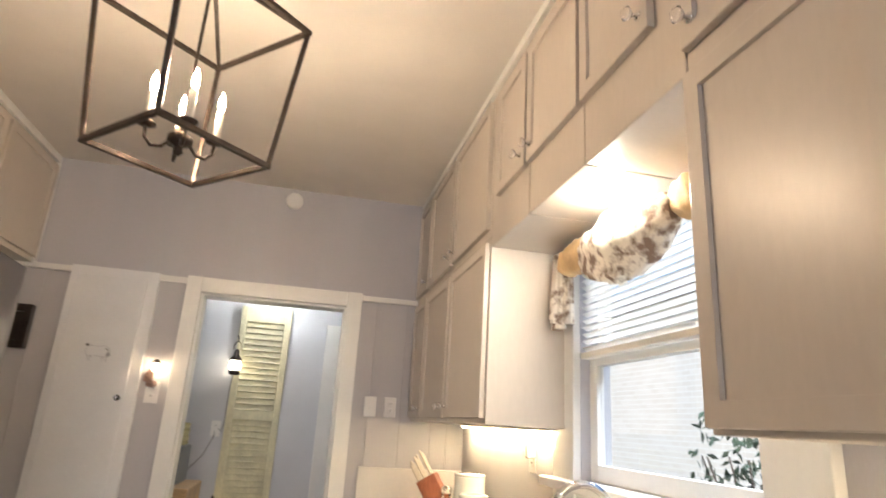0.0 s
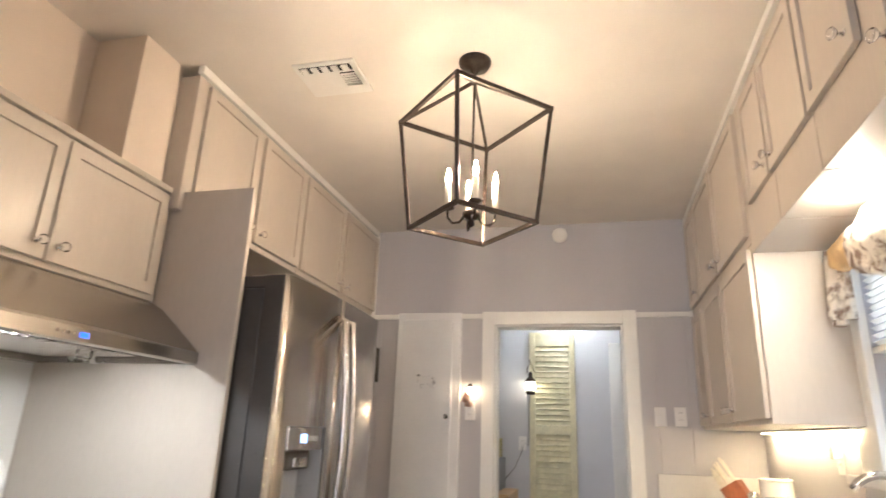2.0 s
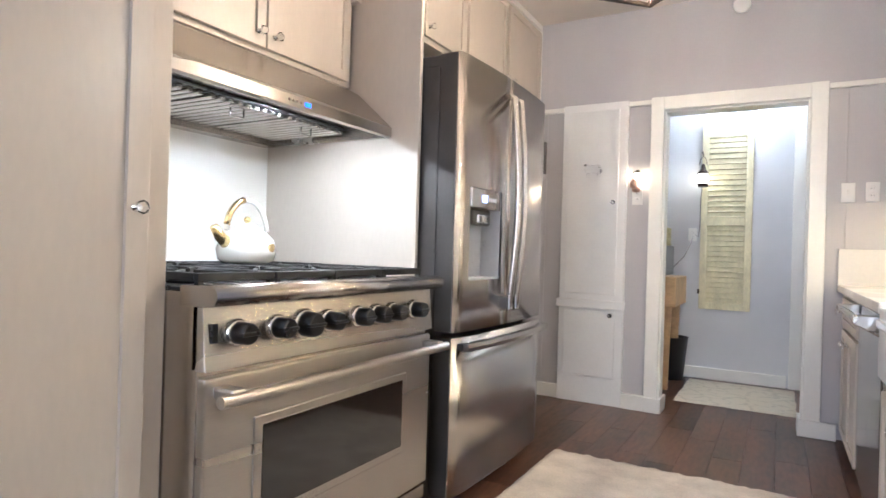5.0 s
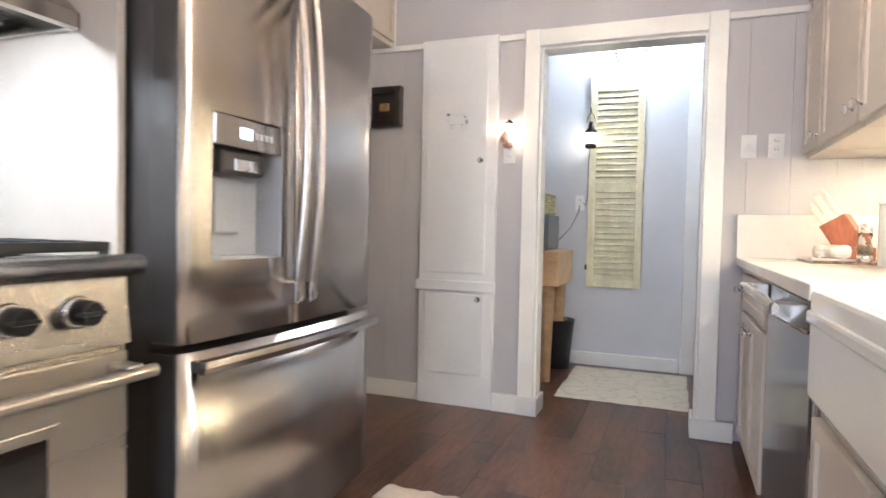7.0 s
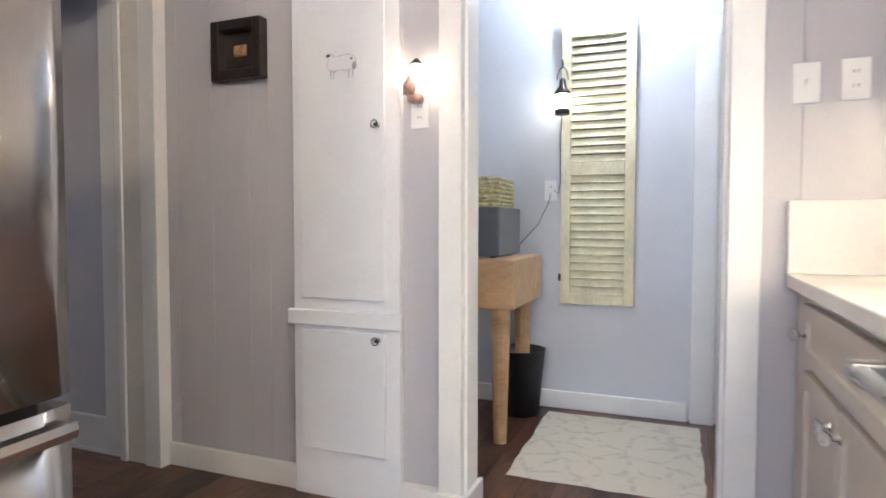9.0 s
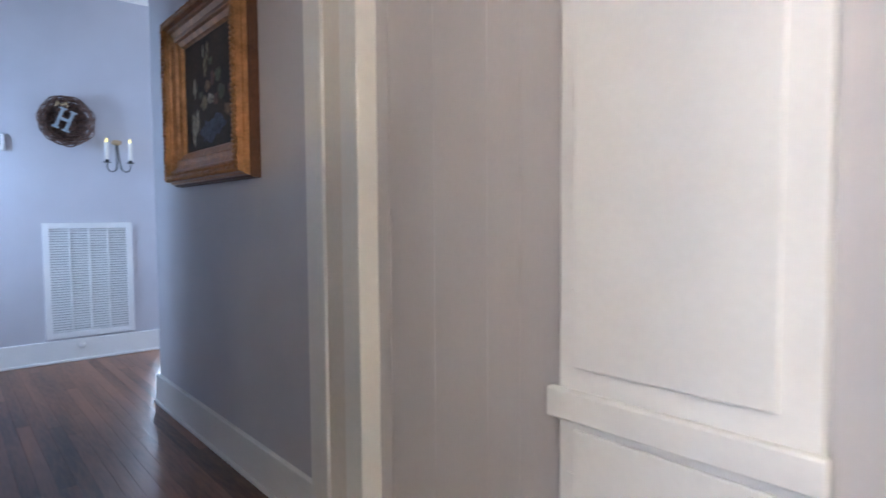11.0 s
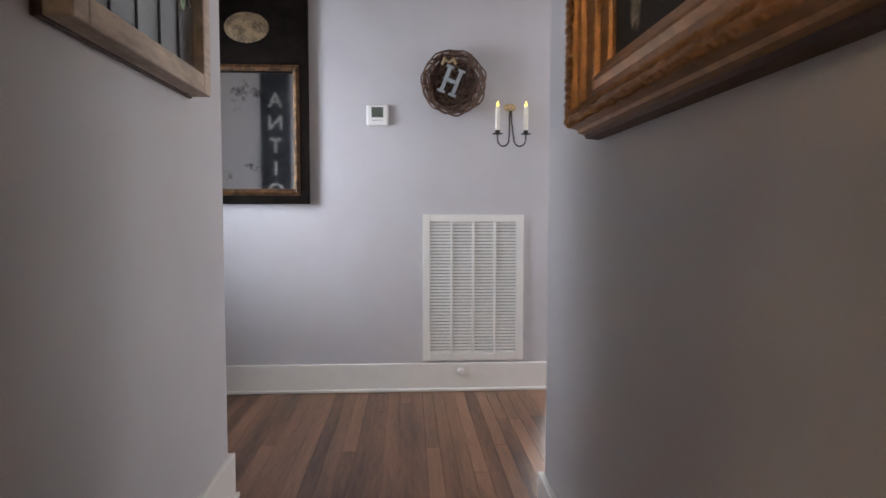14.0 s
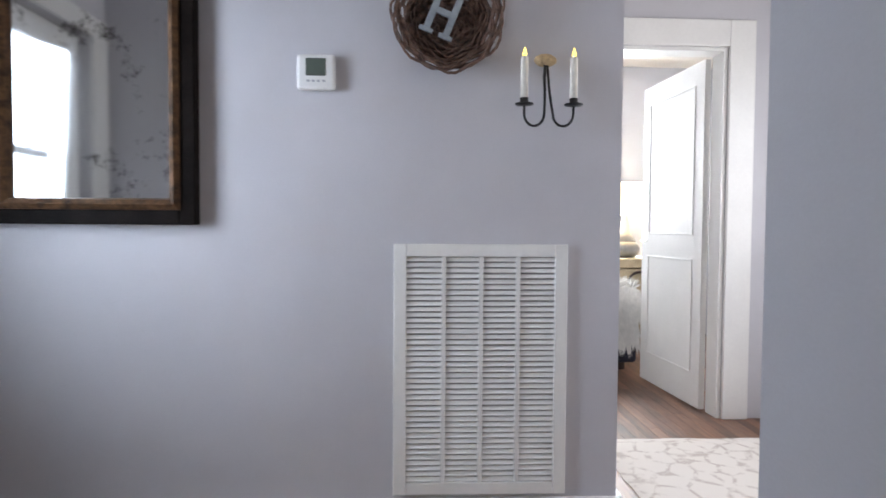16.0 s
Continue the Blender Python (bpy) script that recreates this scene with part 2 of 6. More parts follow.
# east wall with the window
WY0, WY1, WZ0, WZ1 = 1.25, 2.15, 1.22, 2.10
wallbox("wall_east", (1.82, -4.6, 0), (1.94, WY0, H), WALL, "pale kitchen wall behind upper cabinets")
wallbox("wall_east_2", (1.82, WY1, 0), (1.94, 3.762, H), WALL, "pale kitchen wall behind upper cabinets")
wallbox("wall_east_3", (1.82, WY0, 0), (1.94, WY1, WZ0), WALL, "pale kitchen wall below the window")
wallbox("wall_east_4", (1.82, WY0, WZ1), (1.94, WY1, H), WALL, "pale kitchen wall above the window")
# west wall with the opening to the hall
OY0 = 2.72
wallbox("wall_west", (-1.42, -4.6, 0), (-1.25, OY0, H), BEIGEWALL, "warm beige kitchen wall behind range")
wallbox("wall_west_2", (-1.42, OY0, 2.06), (-1.25, 3.75, H), WALL, "grey wall above the hall opening")
wallbox("wall_south", (-1.42, -4.72, 0), (1.94, -4.6, H), WALL, "grey kitchen wall")
# laundry
wallbox("wall_laundry_back", (-0.9, 5.2, 0), (1.94, 5.32, H), PALEWALL, "pale grey laundry wall with hung shutter")
wallbox("wall_laundry_west", (-0.95, 3.88, 0), (-0.83, 5.2, H), PALEWALL, "pale grey laundry wall")
wallbox("wall_laundry_east", (1.82, 3.88, 0), (1.94, 5.2, H), PALEWALL, "pale grey laundry wall")
# hall
EX, CX, LX, SY, BX = -4.945, -3.42, -3.64, 1.79, -6.27
wallbox("wall_hall_north", (CX, 3.75, 0), (-1.25, 3.87, H), HALLWALL, "grey painted hall wall with gilt painting")
wallbox("wall_hall_south", (LX, 2.51, 0), (-2.17, 2.63, H), HALLWALL, "grey painted hall wall with framed glass")
wallbox("wall_hall_south_2", (-2.17, 2.51, 2.06), (-1.42, 2.63, H), HALLWALL, "grey hall wall above a door")
wallbox("wall_nook_east", (LX, SY - 0.12, 0), (LX + 0.12, 2.51, H), HALLWALL, "grey wall with a painted sign")
wallbox("wall_end", (EX - 0.12, SY - 0.12, 0), (EX, 4.15, H), HALLWALL, "grey end wall with mirror and return grille")
FX0, FX1 = -4.62, -3.80
wallbox("wall_nook_south", (FX1, SY - 0.12, 0), (LX, SY, H), HALLWALL, "grey wall beside the front door")
wallbox("wall_nook_south_2", (EX, SY - 0.12, 0), (FX0, SY, H), HALLWALL, "grey wall beside the front door")
wallbox("wall_nook_south_3", (FX0, SY - 0.12, 2.05), (FX1, SY, H), HALLWALL, "grey wall above the front door")
wallbox("wall_recess_west", (BX, 4.03, 0), (EX - 0.12, 4.15, H), HALLWALL, "grey wall leading to the bedroom")
wallbox("wall_recess_east", (CX, 3.87, 0), (CX + 0.12, 6.0, H), HALLWALL, "grey hall corner wall")
wallbox("wall_recess_north", (BX - 0.12, 6.0, 0), (-5.5, 6.12, H), HALLWALL, "grey hall wall")
wallbox("wall_recess_north_2", (-4.3, 6.0, 0), (CX + 0.12, 6.12, H), HALLWALL, "grey hall wall")
wallbox("wall_recess_north_3", (-5.5, 6.0, 0), (-4.3, 6.12, 0.85), HALLWALL, "grey hall wall below an opening")
wallbox("wall_recess_north_4", (-5.5, 6.0, 2.15), (-4.3, 6.12, H), HALLWALL, "grey hall wall above an opening")
BY0, BY1, BH = 4.36, 5.21, 2.13
wallbox("wall_bedroom", (BX - 0.12, BY1, 0), (BX, 6.0, H), HALLWALL, "pale wall beside the bedroom door")
wallbox("wall_bedroom_2", (BX - 0.12, 4.03, 0), (BX, BY0, H), HALLWALL, "pale wall beside the bedroom door")
wallbox("wall_bedroom_3", (BX - 0.12, BY0, BH), (BX, BY1, H), HALLWALL, "pale wall above the bedroom door")
wallbox("wall_bedroom_west", (-9.1, 3.0, 0), (-8.98, 6.9, H), HALLWALL, "white bedroom wall")
wallbox("wall_bedroom_south", (-9.1, 2.9, 0), (BX, 3.02, H), HALLWALL, "white bedroom wall")
wallbox("wall_bedroom_north", (-9.1, 6.8, 0), (BX, 6.9, H), HALLWALL, "white bedroom wall")
setting("wall_chase", bx(B(), (-1.02, 1.338, 2.19), (-0.79, 1.558, H)), BEIGEWALL, "beige plaster chase above the range hood", "wall")

setting("wall_west_furring", bx(B(), (-1.25, 0.472, 2.19), (-1.02, 1.558, H)), BEIGEWALL, "beige plaster wall above the range hood", "wall")

# ---------------------------------------------------------------- trim and openings
def strip(name, a, b, mat=TRIM, bev=0.003, label="white painted wood trim"):
    return setting(name, bx(B(), a, b, bev), mat, label, "trim")


# doorway to the laundry
casing = thing("door_casing", (0.6, 3.74, 0), "white painted casing round an open doorway", "door frame")
casing["kind"] = "structure"
part("jamb", bx(B(), (DX0 - 0.085, 3.722, 0), (DX0, 3.762, DH + 0.09), 0.004), TRIM, casing)
part("jamb", bx(B(), (DX1, 3.722, 0), (DX1 + 0.09, 3.762, DH + 0.09), 0.004), TRIM, casing)
part("head", bx(B(), (DX0, 3.724, DH), (DX1, 3.762, DH + 0.088), 0.004), TRIM, casing)
part("reveal", bx(B(), (DX0, 3.762, 0), (DX0 + 0.012, 3.882, DH)), TRIM, casing)
part("reveal", bx(B(), (DX1 - 0.012, 3.762, 0), (DX1, 3.89, DH)), TRIM, casing)
part("reveal", bx(B(), (DX0 + 0.012, 3.762, DH - 0.012), (DX1 - 0.012, 3.89, DH)), TRIM, casing)
# rails and crown strips of the kitchen
strip("trim_rail", (-1.22, 3.728, 2.085), (-0.492, 3.764, 2.117))
strip("trim_rail_2", (-0.03, 3.728, 2.085), (DX0 - 0.087, 3.764, 2.117))
strip("trim_rail_3", (DX1 + 0.092, 3.728, 2.085), (1.482, 3.764, 2.117))
strip("trim_crown_west", (-0.715, 1.556, 2.715), (-0.685, 3.748, H - 0.001))
strip("trim_crown_east", (1.47, -1.0, 2.715), (1.5, 3.748, H - 0.001))
strip("trim_corner_west", (-0.712, 3.728, 2.10), (-0.682, 3.749, 2.714))
strip("trim_corner_east", (1.47, 3.728, 2.12), (1.5, 3.749, 2.714))
# baseboards
def base(name, a, b):
    return setting(name, bx(B(), a, b, 0.005), TRIM, "white painted baseboard", "baseboard")


base("baseboard_k1", (-1.2, 3.735, 0), (-0.492, 3.762, 0.10))
base("baseboard_k2", (-0.028, 3.712, 0), (0.115, 3.762, 0.10))
base("baseboard_k3", (0.115, 3.705, 0), (DX0 + 0.014, 3.722, 0.10))
base("baseboard_k4", (DX0 + 0.012, 3.706, 0), (DX0 + 0.03, 3.90, 0.10))
base("baseboard_k5", (DX1 - 0.028, 3.705, 0), (1.215, 3.722, 0.10))
base("baseboard_k6", (DX1 - 0.028, 3.722, 0), (DX1 - 0.012, 3.90, 0.10))
base("baseboard_l1", (-0.8, 5.175, 0), (0.97, 5.2, 0.10))
HB = 0.165
base("baseboard_h1", (CX - 0.02, 3.728, 0), (-1.52, 3.75, HB))
base("baseboard_h2", (CX - 0.022, 3.75, 0), (CX, 5.98, HB))
base("baseboard_h3", (LX - 0.02, 2.63, 0), (-2.28, 2.652, HB))
base("baseboard_h4", (LX - 0.022, SY, 0), (LX, 2.63, HB))
base("baseboard_h5", (EX, SY, 0), (EX + 0.022, 4.16, HB))
base("baseboard_h6", (EX, SY, 0), (FX0 - 0.09, SY + 0.022, HB))
base("baseboard_h7", (BX + 0.02, 4.15, 0), (EX, 4.172, HB))
for i, (a, b) in enumerate((((EX + 0.022, SY + 0.022, 0), (EX + 0.036, 4.17, 0.018)), ((LX - 0.02, 2.652, 0), (-2.28, 2.666, 0.018)), ((CX - 0.02, 3.714, 0), (-1.52, 3.728, 0.018)))):
    strip(f"trim_shoe_{i + 1}", a, b, TRIM, 0.004)

# boards of the panelled north wall
def panelling(parent, x0, x1, z0, z1):
    rnd = random.Random(3)
    x = x0
    while x < x1 - 0.01:
        w = min(rnd.choice((0.10, 0.145, 0.19)), x1 - x)
        if x1 - x - w < 0.06:
            w = x1 - x
        bm = bx(B(), (x + 0.0004, 3.75, z0), (x + w - 0.0004, 3.762, z1), 0.0012)
        part("wall_plank", bm, PLANK, parent)
        x += w


panelling(WN, -1.2, -0.49, 0.10, 2.086)
panelling(WN, -0.03, DX0 - 0.085, 0.10, 2.086)
panelling(bpy.data.objects["wall_north_2"], DX1 + 0.09, 1.82, 0.10, 2.086)

# cased opening from the kitchen to the hall
hallframe = thing("hall_opening_frame", (-1.3, 3.7, 0), "cream painted frame of the hall opening", "door frame")
hallframe["kind"] = "structure"
part("casing", bx(B(), (-1.25, 3.685, 0), (-1.16, 3.762, 2.15), 0.004), TRIM, hallframe)
part("jamb", bx(B(), (-1.42, 3.70, 0), (-1.25, 3.75, 2.06), 0.002), CREAM, hallframe)
part("stop", bx(B(), (-1.40, 3.688, 0), (-1.365, 3.70, 2.05), 0.002), TRIM, hallframe)
part("casing", bx(B(), (-1.52, 3.712, 0), (-1.42, 3.75, 2.15), 0.006), TRIM, hallframe)
part("jamb", bx(B(), (-1.42, OY0, 0), (-1.25, OY0 + 0.02, 2.06), 0.002), CREAM, hallframe)
part("casing", bx(B(), (-1.25, OY0 - 0.09, 0), (-1.225, OY0 + 0.02, 2.06), 0.004), TRIM, hallframe)
part("head", bx(B(), (-1.42, OY0 + 0.02, 2.04), (-1.25, 3.70, 2.06), 0.002), CREAM, hallframe)


# ---------------------------------------------------------------- cabinet parts
def knob(parent, m):
    """Crystal knob on a small chrome stem; local n is outward."""
    st = part("knob", turned(B(), [(0.011, 0), (0.011, 0.004), (0.005, 0.006), (0.005, 0.016)], m, 12), CHROME, parent, "clear crystal knob with chrome stem")
    part("crystal", turned(B(), [(0.006, 0.015), (0.012, 0.020), (0.0165, 0.027), (0.0165, 0.031), (0.011, 0.037), (0.004, 0.038)], m, 8), CRYSTAL, st)


def shaker(parent, m, w, h, mat=CABINET, stile=0.055, t=0.019, knob_at=None, name="door"):
    """A framed door with a recessed flat panel; m puts its lower left corner."""
    bm = bx(B(), (0, 0, 0), (w, h, t), 0.0025)
    front = max(bm.faces, key=lambda f: (round(f.calc_center_median().z, 4), f.calc_area()))
    bmesh.ops.inset_individual(bm, faces=[front], thickness=stile, depth=0)
    bmesh.ops.inset_individual(bm, faces=[front], thickness=0.0015, depth=-0.009)
    bmesh.ops.transform(bm, matrix=m, verts=bm.verts)
    d = part(name, bm, mat, parent)
    if knob_at:
        knob(d, m @ Matrix.Translation((knob_at[0], knob_at[1], t)))
    return d


def cabinet(name, a, b, front, doors, label, mat=CABINET, group="", z_extra=None):
    """A carcass from a to b with shaker doors: (u0, v0, u1, v1, knob) in metres of y (or x) and z on its front."""
    c = thing(name, ((a[0] + b[0]) / 2, (a[1] + b[1]) / 2, min(a[2], b[2])), label, "cabinet", group)
    part("body", bx(B(), a, b, 0.003), mat, c)
    xf = max(a[0], b[0]) if front == "+x" else min(a[0], b[0])
    for u0, v0, u1, v1, kn in doors:
        if front == "+x":
            m = face_to((xf + 0.001, u0, v0), "+x")
        else:
            m = face_to((xf - 0.001, u1, v0), "-x")
        w, h = u1 - u0, v1 - v0
        at = None
        if kn:
            along, up = kn
            u = 0.035 if (along == "low") == (front == "+x") else w - 0.035
            at = (u, h - 0.05 if up == "top" else 0.05 if up == "bottom" else h * 0.5 if up == "mid" else up - v0)
        shaker(c, m, w, h, mat, 0.075 if name == "pantry_cabinet" else 0.055, knob_at=at)
    return c


# tall pantry
cabinet("pantry_cabinet", (-1.245, -1.25, 0.0), (-0.40, -0.42, 2.72), "+x", [(-1.20, 0.12, -0.47, 1.82, ("high", 1.13)), (-1.20, 1.87, -0.47, 2.66, ("high", "bottom"))], "tall greige painted pantry cabinet with shaker doors", group="pantry cabinets")
cabinet("pantry_cabinet", (-1.245, -0.415, 0.0), (-0.40, 0.468, 2.72), "+x", [(-0.37, 0.12, 0.405, 1.83, ("high", 1.13)), (-0.37, 1.855, 0.405, 2.66, ("high", "bottom"))], "tall greige painted pantry cabinet with shaker doors", group="pantry cabinets")
# hood cabinet, fridge panel, cabinets over the fridge
cabinet("hood_cabinet", (-1.245, 0.472, 1.745), (-0.75, 1.583, 2.175), "+x", [(0.52, 1.765, 1.076, 2.160, ("high", "bottom")), (1.084, 1.765, 1.55, 2.160, ("low", "bottom"))], "greige wall cabinet above the steel hood")
strip("trim_hood_cabinet", (-0.78, 0.472, 2.176), (-0.735, 1.583, 2.20), CABINET, 0.003, "greige ledge on the hood cabinet")
fs = thing("fridge_surround", (-0.8, 1.595, 0), "tall greige painted surround between range and fridge", "surround")
part("side_panel", bx(B(), (-1.245, 1.586, 0), (-0.405, 1.603, 2.19), 0.001), CABINET, fs)
part("front_edge", bx(B(), (-0.405, 1.584, 0), (-0.388, 1.606, 2.19), 0.002), CABINET, fs)
for i, (y0, y1, k) in enumerate(((1.60, 2.06, "high"), (2.065, 2.54, "low"), (2.545, 3.12, "high"), (3.125, 3.745, "low"))):
    cabinet("fridge_top_cabinet", (-1.245, y0 - (0.04 if i == 0 else 0), 2.112), (-0.70, y1, 2.71), "+x", [(y0 + 0.02, 2.14, y1 - 0.02, 2.69, (k, "bottom"))], "greige cabinet above the fridge up to the ceiling", group="fridge top cabinets")

# east wall cabinets
for y0, y1, k in ((3.385, 3.742, "low"), (2.83, 3.38, "low"), (2.225, 2.825, "high")):
    cabinet("wall_cabinet", (1.487, y0, 1.392), (1.818, y1, 2.088), "-x", [(y0 + 0.015, 1.412, y1 - 0.015, 2.07, (k, "bottom"))], "greige painted wall cabinet above the counter", group="wall cabinets")
    cabinet("upper_wall_cabinet", (1.487, y0, 2.092), (1.818, y1, 2.712), "-x", [(y0 + 0.015, 2.125, y1 - 0.015, 2.69, (k, "bottom"))], "greige upper cabinet reaching the ceiling", group="upper wall cabinets")
for y0, y1, k in ((1.826, 2.222, "low"), (1.427, 1.822, "high"), (0.992, 1.423, "low")):
    cabinet("window_top_cabinet", (1.487, y0, 2.05), (1.818, y1, 2.712), "-x", [(max(y0 + 0.008, 1.085), 2.225, min(y1 - 0.008, 2.135), 2.66, (k, "bottom"))], "greige cabinet above the kitchen window", group="window top cabinets")
for y0, y1, k in ((0.575, 0.988, "high"), (0.175, 0.57, "low"), (-0.225, 0.17, "high"), (-0.62, -0.23, "low")):
    cabinet("wall_cabinet", (1.487, y0, 1.388), (1.818, y1, 2.045), "-x", [(y0 + 0.012, 1.398, y1 - 0.008, 2.035, None)], "greige painted wall cabinet above the counter", group="wall cabinets")
    cabinet("upper_wall_cabinet", (1.487, y0, 2.048), (1.818, y1, 2.712), "-x", [(y0 + 0.012, 2.09, y1 - 0.008, 2.69, (k, "bottom"))], "greige upper cabinet reaching the ceiling", group="upper wall cabinets")

# ---------------------------------------------------------------- base run, counter, sink, dishwasher
CT = 0.918
cabinet("base_cabinet", (1.235, 2.815, 0.09), (1.818, 3.74, 0.876), "-x", [(2.83, 0.70, 3.55, 0.855, ("high", "mid")), (3.195, 0.11, 3.55, 0.68, ("low", "top")), (2.83, 0.11, 3.185, 0.68, ("high", "top"))], "greige base cabinet with drawer and two doors")
cabinet("sink_cabinet", (1.235, 1.10, 0.09), (1.818, 2.05, 0.64), "-x", [(1.12, 0.11, 1.595, 0.62, ("high", "top")), (1.605, 0.11, 2.035, 0.62, ("low", "top"))], "greige base cabinet below the apron sink")
cabinet("base_cabinet", (1.235, 0.0, 0.09), (1.818, 1.095, 0.876), "-x", [(0.02, 0.11, 0.545, 0.855, ("high", "top")), (0.555, 0.11, 1.075, 0.855, ("low", "top"))], "greige base cabinet with two doors")
strip("trim_toekick", (1.29, 0.0, 0), (1.31, 3.74, 0.09), DARKSIDE, 0, "dark recessed toe kick under base cabinets")
counter = thing("worktop", (1.5, 2.9, 0.878), "white quartz worktop with short upstand", "worktop")
bm = bx(B(), (1.203, 2.048, 0.878), (1.818, 3.748, CT), 0.004)
part("slab", bm, QUARTZ, counter)
part("slab", bx(B(), (1.203, 0.0, 0.878), (1.818, 1.16, CT), 0.004), QUARTZ, counter)
part("slab", bx(B(), (1.66, 1.16, 0.878), (1.818, 2.048, CT), 0.004), QUARTZ, counter)
part("upstand", bx(B(), (1.203, 3.726, CT), (1.818, 3.749, 1.129), 0.003), QUARTZ, counter)
# apron sink
sink = thing("apron_sink", (1.4, 1.6, 0.645), "white fireclay farmhouse sink with deep apron", "sink")
bm = bx(B(), (1.205, 1.162, 0.66), (1.226, 2.045, 0.906), 0.012)
part("apron", bm, SINKW, sink)
part("ridge", bx(B(), (1.197, 1.165, 0.83), (1.214, 2.042, 0.862), 0.008), SINKW, sink)
part("rim", bx(B(), (1.225, 1.163, 0.652), (1.24, 2.044, 0.9045), 0.006), SINKW, sink)
for a, b in (((1.24, 1.162, 0.65), (1.655, 1.19, 0.905)), ((1.24, 2.017, 0.65), (1.655, 2.045, 0.905)), ((1.63, 1.19, 0.65), (1.658, 2.017, 0.905)), ((1.24, 1.19, 0.65), (1.63, 2.017, 0.68))):
    part("basin_wall", bx(B(), a, b, 0.004), SINKW, sink)
# dishwasher
dw = thing("dishwasher", (1.5, 2.39, 0.0), "stainless steel dishwasher with tubular handle under the worktop", "dishwasher")
part("body", bx(B(), (1.25, 2.056, 0.09), (1.80, 2.808, 0.872)), DARKSIDE, dw)
part("side_stile", bx(B(), (1.226, 2.058, 0.10), (1.25, 2.100, 0.872), 0.003), STEELH, dw, "brushed side strip")
part("door", bx(B(), (1.222, 2.102, 0.10), (1.25, 2.804, 0.866), 0.004), DARKSTEEL, dw)
hd = part("handle", rod(B(), (1.150, 2.128, 0.848), (1.150, 2.790, 0.848), 0.0135, seg=16), STEELH, dw, "brushed tubular handle")
for y in (2.138, 2.777):
    bm = bx(B(), (1.134, y - 0.017, 0.832), (1.222, y + 0.017, 0.864), 0.006)
    for v in bm.verts:
        if v.co.x > 1.18:
            v.co.z += 0.002 if v.co.z > 0.848 else -0.042
    part("bracket", bm, STEELH, hd, "flared steel handle bracket")
# faucet
fc = thing("kitchen_faucet", (1.70, 1.72, CT), "polished chrome bridge faucet behind the sink", "faucet")
pts = [(1.705, 1.72, CT)] + [(1.705 - 0.09 + 0.09 * math.cos(a), 1.72, CT + 0.24 + 0.09 * math.sin(a)) for a in np.linspace(0, 2.6, 10)]
part("spout", tube(B(), pts, 0.012, 10), CHROME, fc)
part("base", turned(B(), [(0.028, 0), (0.026, 0.012), (0.016, 0.03), (0.014, 0.06)], Matrix.Translation((1.705, 1.72, CT)), 16), CHROME, fc)
for y in (1.62, 1.82):
    lv = part("lever_valve", turned(B(), [(0.022, 0), (0.02, 0.02), (0.012, 0.05), (0.014, 0.07), (0.008, 0.085)], Matrix.Translation((1.705, y, CT)), 14), CHROME, fc)
    part("lever", tube(B(), [(1.705, y, CT + 0.075), (1.67, y + (0.02 if y > 1.7 else -0.02), CT + 0.095), (1.63, y + (0.03 if y > 1.7 else -0.03), CT + 0.10)], [0.006, 0.006, 0.009], 8), CHROME, lv)

# ---------------------------------------------------------------- range
RX, RY0, RY1 = -0.25, 0.470, 1.506
rng = thing("range_cooker", (-0.75, 1.03, 0), "wide stainless steel gas range with black knobs", "range")
part("body", bx(B(), (-1.22, RY0, 0.10), (RX - 0.03, RY1, 0.935), 0.003), STEEL, rng)
part("kick", bx(B(), (-1.20, RY0 + 0.02, 0.0), (RX - 0.09, RY1 - 0.02, 0.10)), DARKSIDE, rng)
part("cooktop", bx(B(), (-1.20, RY0 + 0.01, 0.932), (RX - 0.03, RY1 - 0.01, 0.944), 0.003), BLACK, rng, "black enamel cooktop pan")
bm = B()
prof = [(-0.34, 0.950)] + [(-0.238 + 0.030 * math.cos(a), 0.929 + 0.025 * math.sin(a)) for a in np.linspace(1.6, -1.7, 10)] + [(-0.34, 0.902)]
va = [bm.verts.new((x, RY0 - 0.006, z)) for x, z in prof]
vb = [bm.verts.new((x, RY1 + 0.006, z)) for x, z in prof]
for i in range(len(prof)):
    f = bm.faces.new((va[i], va[(i + 1) % len(prof)], vb[(i + 1) % len(prof)], vb[i]))
    f.smooth = 0 < i < len(prof) - 2
bm.faces.new(va), bm.faces.new(vb[::-1])
part("bullnose", bm, STEELH, rng)
bm = bx(B(), (-0.30, RY0, 0.748), (RX, RY1, 0.904), 0.003)
for v in bm.verts:
    if v.co.x > RX - 0.01 and v.co.z > 0.8:
        v.co.x -= 0.014
part("control_panel", bm, STEELH, rng)
part("switch", bx(B(), (RX - 0.012, RY0 + 0.018, 0.815), (RX - 0.001, RY0 + 0.036, 0.862), 0.002), BLACK, rng)
